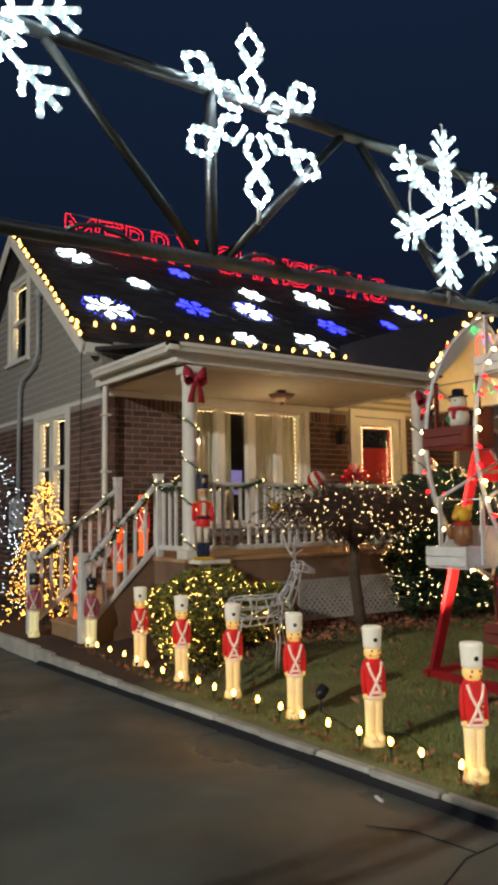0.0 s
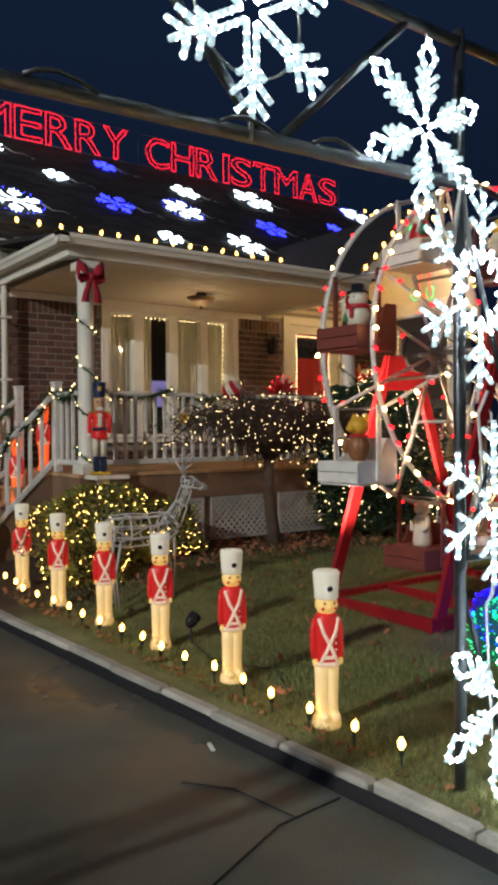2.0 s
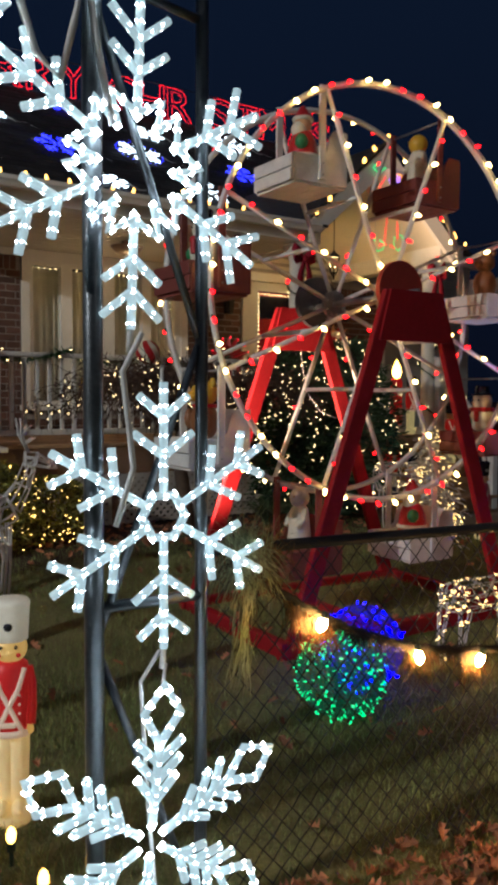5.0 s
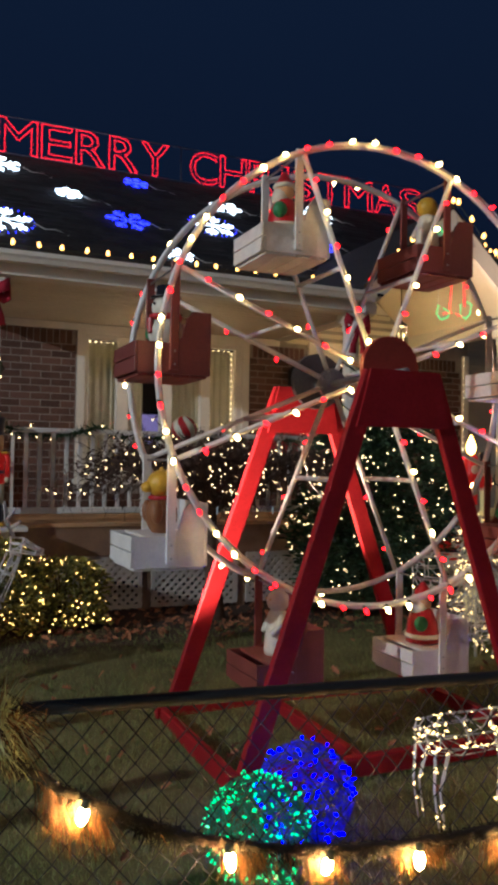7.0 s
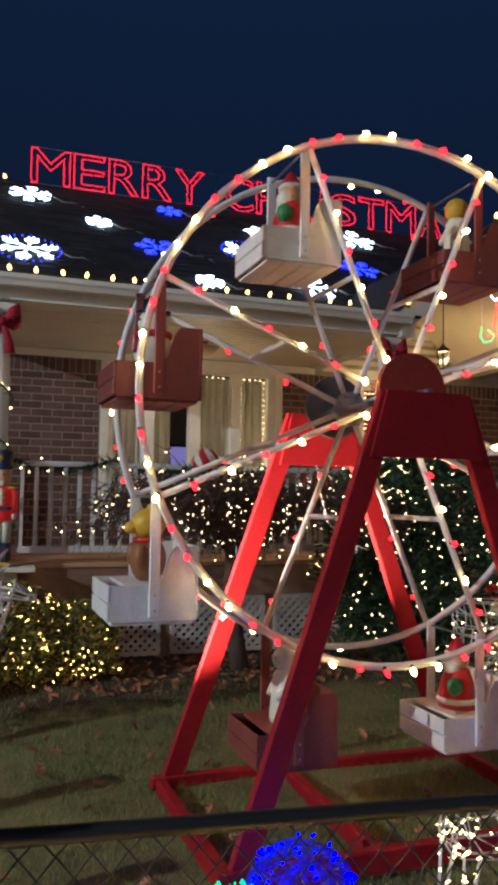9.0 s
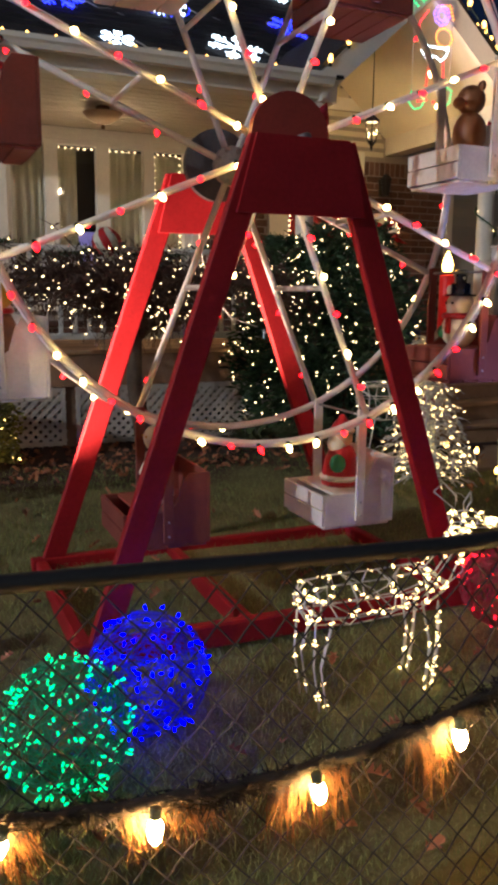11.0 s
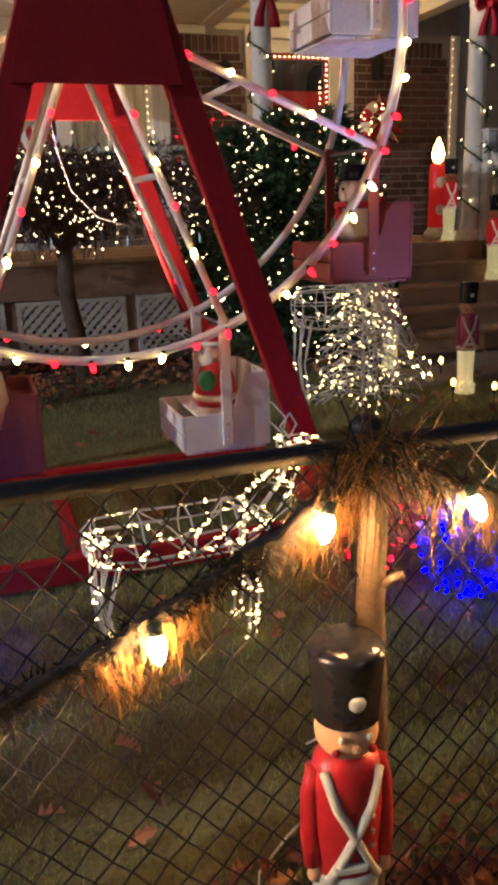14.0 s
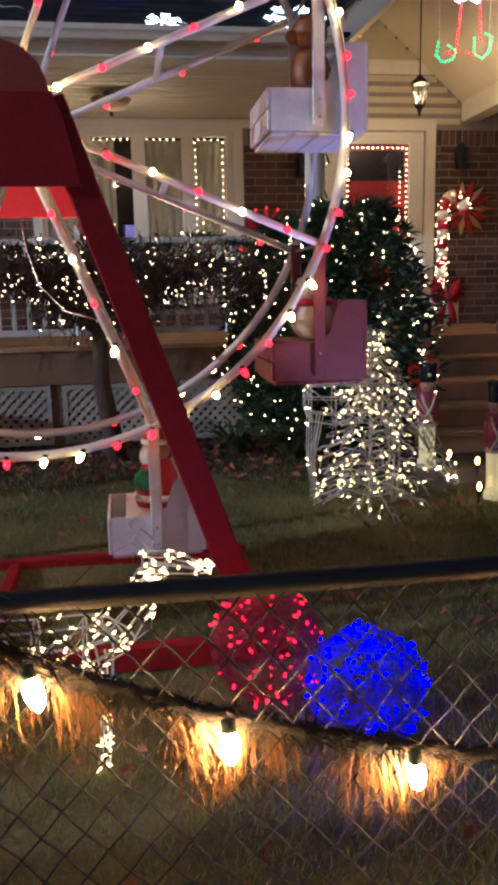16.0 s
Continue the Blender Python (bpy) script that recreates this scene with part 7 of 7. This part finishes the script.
for k in range(16):
    a = k * 2 * math.pi / 16
    d = Vector((math.cos(a), 0, math.sin(a)))
    side = Vector((-math.sin(a), 0, math.cos(a))) * 0.05
    mb.add([d * 0.05, d * 0.2 + side, d * 0.33 + Vector((0, -0.05, 0)), d * 0.2 - side, d * 0.18 + Vector((0, -0.08, 0))], [(0, 1, 4), (1, 2, 4), (2, 3, 4), (3, 0, 4), (0, 3, 2, 1)])
    lm.bead(d * 0.30 + Vector((0, -0.07, 0)), 0.012)
part("petals", mb, M_REDP, wr2)
part("lamp_string", lm, G_REDS, wr2, kind="stuff")
mb = MB()
mb.box((-0.02, 0.0, -0.98), (0.02, 0.03, 0.1))
part("stand", mb, M_BROWN, wr2)

cnd = thing("candle_figure", "tall red and cream plastic candle with glowing flame", "candle figure", at=(11.0, 8.92, DECK))
mb = MB()
mb.lathe([(0.13, 0.0), (0.13, 0.06), (0.10, 0.10), (0.088, 0.12)], n=18)
part("base", mb, M_CREAMP, cnd)
mb = MB()
mb.lathe([(0.088, 0.12), (0.085, 0.45), (0.085, 0.74), (0.06, 0.77)], n=18)
part("body", mb, L_COAT, cnd, "glowing red candle body")
for z in (0.30, 0.58):
    mb = MB()
    mb.ball((0, -0.075, z), (0.055, 0.02, 0.065), 10, 6)
    part("medallion", mb, M_CREAMP, cnd)
mb = MB()
mb.lathe([(0.01, 0.765), (0.05, 0.80), (0.065, 0.86), (0.05, 0.93), (0.022, 0.99), (0.004, 1.03)], n=14)
part("flame", mb, L_FLAME, cnd, "glowing orange flame")

pm = thing("peppermint_ball", "red and white striped ball hanging on the railing", "ornament", at=(6.86, 8.36, 2.03))
red_s, white_s = MB(), MB()
for k in range(10):
    a0, a1 = k * math.pi / 5, (k + 1) * math.pi / 5
    vs, fs = [], []
    for i in range(9):
        ph = math.pi * i / 8
        for a in (a0, (a0 + a1) / 2, a1):
            tw = a + ph * 0.6
            vs.append((0.135 * math.sin(ph) * math.cos(tw), 0.135 * math.sin(ph) * math.sin(tw), 0.135 * math.cos(ph)))
    for i in range(8):
        for q in range(2):
            fs.append((3 * i + q, 3 * i + q + 1, 3 * i + q + 4, 3 * i + q + 3))
    (red_s if k % 2 else white_s).add(vs, fs, 0, True)
part("red_segments", red_s, M_REDP, pm)
part("white_segments", white_s, M_CREAMP, pm)
mb = MB()
mb.lathe([(0.03, 0.0), (0.07, 0.03), (0.06, 0.11), (0.02, 0.13)], n=12)
bell = lone("bell_ornament", mb, M_YELLOWP, "small yellow bell hanging on the railing", "ornament", at=(6.15, 8.34, 1.62))

# boots motif and wreath motif of lamps under the gable
mo = thing("light_motif", "hanging outline of coloured lamps, boots and bow, under the gable", "light motif", at=(10.15, 8.16, 3.40))
for nm, lamp, lines in (
        ("red_outline", G_REDS, [[(-0.10, 0.14), (-0.06, 0.50)], [(0.10, 0.50), (0.12, 0.18)], [(-0.18, 0.08), (-0.06, 0.10)], [(0.0, 0.09), (0.08, 0.06)], [(-0.16, 0.62), (-0.20, 0.80), (-0.10, 0.92)]]),
        ("green_outline", G_GREENB, [[(-0.26, 0.16), (-0.28, 0.06), (-0.22, 0.0), (-0.13, 0.03), (-0.10, 0.10), (-0.18, 0.14)], [(0.06, 0.20), (0.06, 0.08), (0.13, 0.04), (0.20, 0.10), (0.22, 0.22), (0.16, 0.24)], [(-0.22, 0.95), (-0.30, 1.02), (-0.24, 1.08), (-0.16, 1.0), (-0.08, 1.06)]]),
        ("white_outline", G_COOL, [[(-0.15, 0.55), (-0.10, 0.48), (0.0, 0.52), (0.08, 0.48), (0.15, 0.56), (0.15, 0.62)], [(-0.12, 0.60), (0.12, 0.60)]]),
        ("orange_outline", G_ORANGE, [[(0.10 + 0.10 * math.cos(t * 0.785), 0.70 + 0.09 * math.sin(t * 0.785)) for t in range(9)], [(0.05, 0.98), (0.16, 1.0), (0.2, 0.88)]]),
        ("violet_outline", G_PURPLE, [[(0.06 + q * math.cos(t * 0.785), 0.90 + q * math.sin(t * 0.785)) for t in range(9)] for q in (0.09, 0.05)])):
    mb = MB()
    for ln in lines:
        beads(mb, [Vector((u, 0, z)) for u, z in ln], 0.034, 0.0125)
    part(nm, mb, lamp, mo, kind="stuff")
mb = MB()
for a, b in (((-0.25, 0.0), (-0.25, 1.1)), ((0.2, 0.1), (0.2, 1.0)), ((-0.25, 1.08), (0.2, 1.0)), ((0.0, 1.05), (0.0, 1.28))):
    mb.tube([(a[0], 0.012, a[1]), (b[0], 0.012, b[1])], 0.004, 4)
part("frame", mb, M_WIREW, mo)

# tree inside the front room
ind = thing("indoor_tree", "small lit tree behind the front window", "christmas tree", at=(7.05, 10.95, 1.05))
mb, lm = MB(), MB()
rnd = random.Random(95)
for i in range(1500):
    f = rnd.random()
    a = rnd.uniform(0, 6.28)
    q = 0.30 * (1 - f) * rnd.uniform(0.5, 1)
    c = Vector((q * math.cos(a), q * math.sin(a), 0.15 + f * 1.15))
    tuft(mb, c, Vector((math.cos(a), math.sin(a), rnd.uniform(-0.4, 0.4))) * 0.07, 0.012)
    if i % 20 == 0:
        lm.bead(c * 1.02 + Vector((0, -0.02, 0)), 0.010)
part("branch_crown", mb, M_PINE, ind, kind="stuff")
part("lamp_string", lm, G_FAIRY, ind, kind="stuff")
mb = MB()
mb.tube([(0, 0, 0), (0, 0, 0.9)], 0.02, 6)
part("trunk", mb, M_BARK, ind)

# unseen street lamps left of and behind the camera, added to light drive and lawn
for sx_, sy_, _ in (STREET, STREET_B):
    sl = thing("street_lamp", "unseen tall grey street lamp added beside the road", "street lamp", group="street lamps", at=(sx_, sy_ - 0.8, -0.13))
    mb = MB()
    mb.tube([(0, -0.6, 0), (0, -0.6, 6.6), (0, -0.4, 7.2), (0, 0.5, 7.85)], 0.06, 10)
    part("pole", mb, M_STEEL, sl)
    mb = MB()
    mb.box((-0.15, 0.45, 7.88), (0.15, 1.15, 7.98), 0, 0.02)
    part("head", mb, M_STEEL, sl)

# ---- lawn clutter ----
mb = MB()
mb.tube([(6.65, 5.30, 1.90), (6.67, 5.30, 1.75), (6.72, 5.30, 1.57), (6.84, 5.30, 1.44), (7.00, 5.30, 1.39)], 0.0022, 5, smooth=True)
lone("extension_cord", mb, M_WIREW, "thin white lighting cord sagging behind the wheel's frame", "cord")
mb = MB()
mb.tube([(6.92, 2.86, 0.05), (6.96, 2.82, 0.10), (6.95, 2.74, 0.05), (6.86, 2.66, 0.02), (6.76, 2.60, 0.015), (6.66, 2.52, 0.015), (6.60, 2.36, 0.015)], 0.0032, 6)
lone("extension_cord", mb, M_WIREW, "white extension cord lying across the lawn", "cord")
mb = MB()
mb.tube([(4.1, 3.9, 0.012), (4.25, 4.2, 0.02), (4.05, 4.6, 0.012), (4.2, 5.1, 0.015)], 0.005, 6)
lone("extension_cord", mb, M_CORD, "dark green extension cord lying across the lawn", "cord")
sp = thing("spotlight", "small black garden spotlight staked in the lawn", "spotlight", at=(SPOT[0], SPOT[1], lawn(*SPOT)))
mb = MB()
mb.tube([(0, 0, -0.05), (0, 0, 0.12)], 0.010, 6)
part("stake", mb, M_BLACK, sp)
mb = MB()
mb.lathe([(0.02, 0), (0.045, 0.03), (0.05, 0.10), (0.045, 0.105)], n=12, m=pose(-0.03, 0, 0.13, 0, 50, 8))
part("head", mb, M_BLACKP, sp)

sp2 = copy_thing(sp, pose(SPOT_B[0], SPOT_B[1], 0, 0, 0, 130))
tagged(sp2, "small black garden spotlight with a cool white beam")

rnd = random.Random(101)
lv = MB()


def dead_leaf(x, y, z, s):
    m = Matrix.Translation((x, y, z)) @ Euler((rnd.gauss(0, 0.5), rnd.gauss(0, 0.5), rnd.uniform(0, 6.28))).to_matrix().to_4x4()
    k = rnd.uniform(0.2, 0.45) * s
    pts = [(-0.5, 0, 0), (-0.30, 0.22, k), (-0.22, 0.10, 0.05 * s), (0.0, 0.34, k), (0.08, 0.14, 0.05 * s), (0.28, 0.22, k * 0.7), (0.5, 0, 0), (0.28, -0.22, k * 0.7), (0.08, -0.14, 0.05 * s), (0.0, -0.34, k), (-0.22, -0.10, 0.05 * s), (-0.30, -0.22, k)]
    vs = [m @ Vector((a * s, b * s, c if c else 0)) for a, b, c in pts]
    lv.add(vs, [(0, 1, 2), (0, 2, 10), (0, 10, 11), (2, 3, 4), (2, 4, 8, 10), (8, 9, 10), (4, 5, 6), (4, 6, 8), (6, 7, 8)])


for i in range(1900):
    x = rnd.uniform(4.25, 10.0)
    y = 2.22 + rnd.gauss(0, 0.14)
    if 4.6 < x < 6.2:
        y -= 0.12
    pile = 0.07 * math.exp(-((x - 7.5) / 0.8) ** 2) + 0.03
    dead_leaf(x, y, 0.015 + rnd.random() * pile * (1 if abs(y - 2.2) < 0.2 else 0.3), rnd.uniform(0.045, 0.085))
for i in range(1500):
    # drift of leaves heaped against the fence round the painted soldier
    x, y = rnd.uniform(6.1, 8.4), rnd.uniform(1.95, 2.30)
    heap = 0.10 * smooth01(x, 6.1, 6.75) * smooth01(y, 1.93, 2.2)
    dead_leaf(x, y, 0.012 + heap * rnd.uniform(0.4, 1.0), rnd.uniform(0.06, 0.105))
for i in range(260):
    x, y = rnd.uniform(3.68, 10.5), rnd.uniform(2.6, 7.6)
    dead_leaf(x, y, lawn(x, y) + 0.03, rnd.uniform(0.05, 0.09))
for i in range(420):
    x, y = rnd.uniform(5.3, 9.0), rnd.uniform(7.0, 8.3)
    dead_leaf(x, y, lawn(x, y) + 0.02, rnd.uniform(0.05, 0.09))
for i in range(150):
    x, y = 3.70 + abs(rnd.gauss(0, 0.05)), rnd.uniform(1.5, 9.0)
    dead_leaf(x, y, lawn(x, y) + 0.02, rnd.uniform(0.03, 0.06))
lone("fallen_leaves", lv, M_LEAF, "brown fallen leaves drifted along the fence and lawn", "leaves", kind="stuff")
mb = MB()
mb.box((-0.05, -0.012, 0), (0.05, 0.012, 0.010), 0, 0.004)
ob = lone("litter", mb, M_WHITE, "small pale scrap lying on the driveway", "litter", at=(3.33, 3.55, -0.055))
ob.rotation_euler = (0, 0, 1.2)

gr = MB()
vs, fs = [], []
nr = np.random.RandomState(5)
N = 130000
gx, gy = nr.uniform(3.67, 10.2, N), 1.7 + nr.beta(1.0, 1.45, N) * 5.9
ang, hh, lean = nr.uniform(0, 6.283, N), nr.uniform(0.018, 0.045, N), nr.uniform(-0.025, 0.025, (N, 2))
keep = ~((gx > 9.2) & (gy > 6.3))
for x, y, a, h_, l in zip(gx[keep], gy[keep], ang[keep], hh[keep], lean[keep]):
    z = lawn(x, y)
    k = len(vs)
    c, s_ = 0.0022 * math.cos(a), 0.0022 * math.sin(a)
    vs += [(x - c, y - s_, z - 0.005), (x + c, y + s_, z - 0.005), (x + l[0], y + l[1], z + h_)]
    fs.append((k, k + 1, k + 2))
gr.v, gr.f, gr.mi, gr.sm = vs, fs, [0] * len(fs), [False] * len(fs)
lone("grass", gr, M_GRASS, "short green lawn grass", "grass", kind="stuff")

# ---- bricks, last ----
BL, BH, JT = 0.245, 0.076, 0.013
mb = MB()
mb.box((-BL / 2 + JT / 2, 0.0, 0), (BL / 2 - JT / 2, 0.03, BH), 0, 0.004)
ME_BRICK = mesh_of("brick", mb, M_BRICK)
mb = MB()
mb.box((-0.034, 0.0, 0), (0.034, 0.03, 0.17), 0, 0.004)
ME_SOLDIER = mesh_of("brick", mb, M_BRICK)


def brick_wall(parent, u0, u1, z0, z1, holes, place, along_x, budget, near):
    """Running bond; the bricks inside the stretch 'near' are single objects, the rest joined."""
    rest = MB()
    made = 0
    rows = int((z1 - z0) / (BH + JT))
    for r in range(rows):
        z = z0 + r * (BH + JT)
        u = u0 - (BL / 2 if r % 2 else 0)
        while u < u1:
            a, b = max(u, u0), min(u + BL, u1)
            cuts = [(a, b)]
            for h in holes:
                if z + BH > h[2] - 0.02 and z < h[3] + 0.02:
                    nxt = []
                    for p_, q_ in cuts:
                        if q_ <= h[0] or p_ >= h[1]:
                            nxt.append((p_, q_))
                        else:
                            if p_ < h[0]:
                                nxt.append((p_, h[0]))
                            if q_ > h[1]:
                                nxt.append((h[1], q_))
                    cuts = nxt
            for p_, q_ in cuts:
                if q_ - p_ < 0.04:
                    continue
                mid = (p_ + q_) / 2
                sc = (q_ - p_ - JT) / (BL - JT)
                rotm = Matrix.Identity(4) if along_x else Euler((0, 0, -math.pi / 2)).to_matrix().to_4x4()
                m = Matrix.Translation(place(mid, z, -0.004 + rndb.uniform(0, 0.004))) @ rotm @ Matrix.Diagonal((sc, 1, 1, 1))
                if made < budget and near[0] <= mid <= near[1] and z > near[2]:
                    shared("brick", ME_BRICK, parent, m)
                    made += 1
                else:
                    k = len(rest.v)
                    lo, hi = place(p_ + JT / 2, z, -0.004 + rndb.uniform(0, 0.004)), place(q_ - JT / 2, z + BH, 0.025)
                    rest.box((min(lo.x, hi.x), min(lo.y, hi.y), lo.z), (max(lo.x, hi.x), max(lo.y, hi.y), hi.z))
            u += BL
    part("bricks", rest, M_BRICK, parent, kind="stuff")


mb = MB()
mb.box((4.865, 10.568, 3.322), (9.0, 10.598, 3.412), 0, 0.004)
lone("trim", mb, M_TRIM, "cream frieze board under the porch ceiling", "trim", kind="structure")
mb = MB()
mb.box((12.15, 10.56, 0.1), (12.27, 10.60, 3.40), 0, 0.006)
lone("trim", mb, M_TRIM, "cream corner board at the end of the brick wall", "trim", kind="structure")
mb = MB()
beads(mb, [(12.16, 10.55, 1.25), (12.16, 10.55, 3.36)], 0.10, 0.0065)
edge = thing("fairy_lights", "string of small warm fairy lights down a corner board", "fairy lights")
part("lamp_string", mb, G_FAIRY, edge, kind="stuff")
z = 0.15
while z < 4.0:
    mb = MB()
    mb.prism([(0.018, z), (0.0, z + 0.125), (-0.012, z + 0.125), (-0.012, z)], lambda u, w, d: Vector((d, HY0 - 0.012 + 0.018 - u, w)), 12.28, HX1)
    part("siding_board", mb, M_SIDING, wall_front)
    z += 0.12
rndb = random.Random(77)
brick_wall(wall_front, HX0, 12.14, 0.92, 3.20, [(6.17, 8.55, 1.36, 3.4), (9.45, 10.83, 0, 3.4)], front, True, 300, (4.7, 6.2, 1.2))
for k in range(int((12.10 - HX0) / 0.08)):
    u = HX0 + 0.04 + k * 0.08
    if 6.15 < u < 8.58 or 9.42 < u < 10.86:
        continue
    shared("brick", ME_SOLDIER, wall_front, Matrix.Translation(front(u, 3.145, -0.002)))
left_b = lambda u, z, d: Vector((HX0 + d, u, z))
brick_wall(wall_left, HY0 + 0.03, HY1 - 0.5, 0.0, 3.27, [(LWIN[0] - 0.11, LWIN[1] + 0.11, LWIN[2] - 0.08, 3.4)], left_b, False, 300, (10.3, 12.9, 1.4))
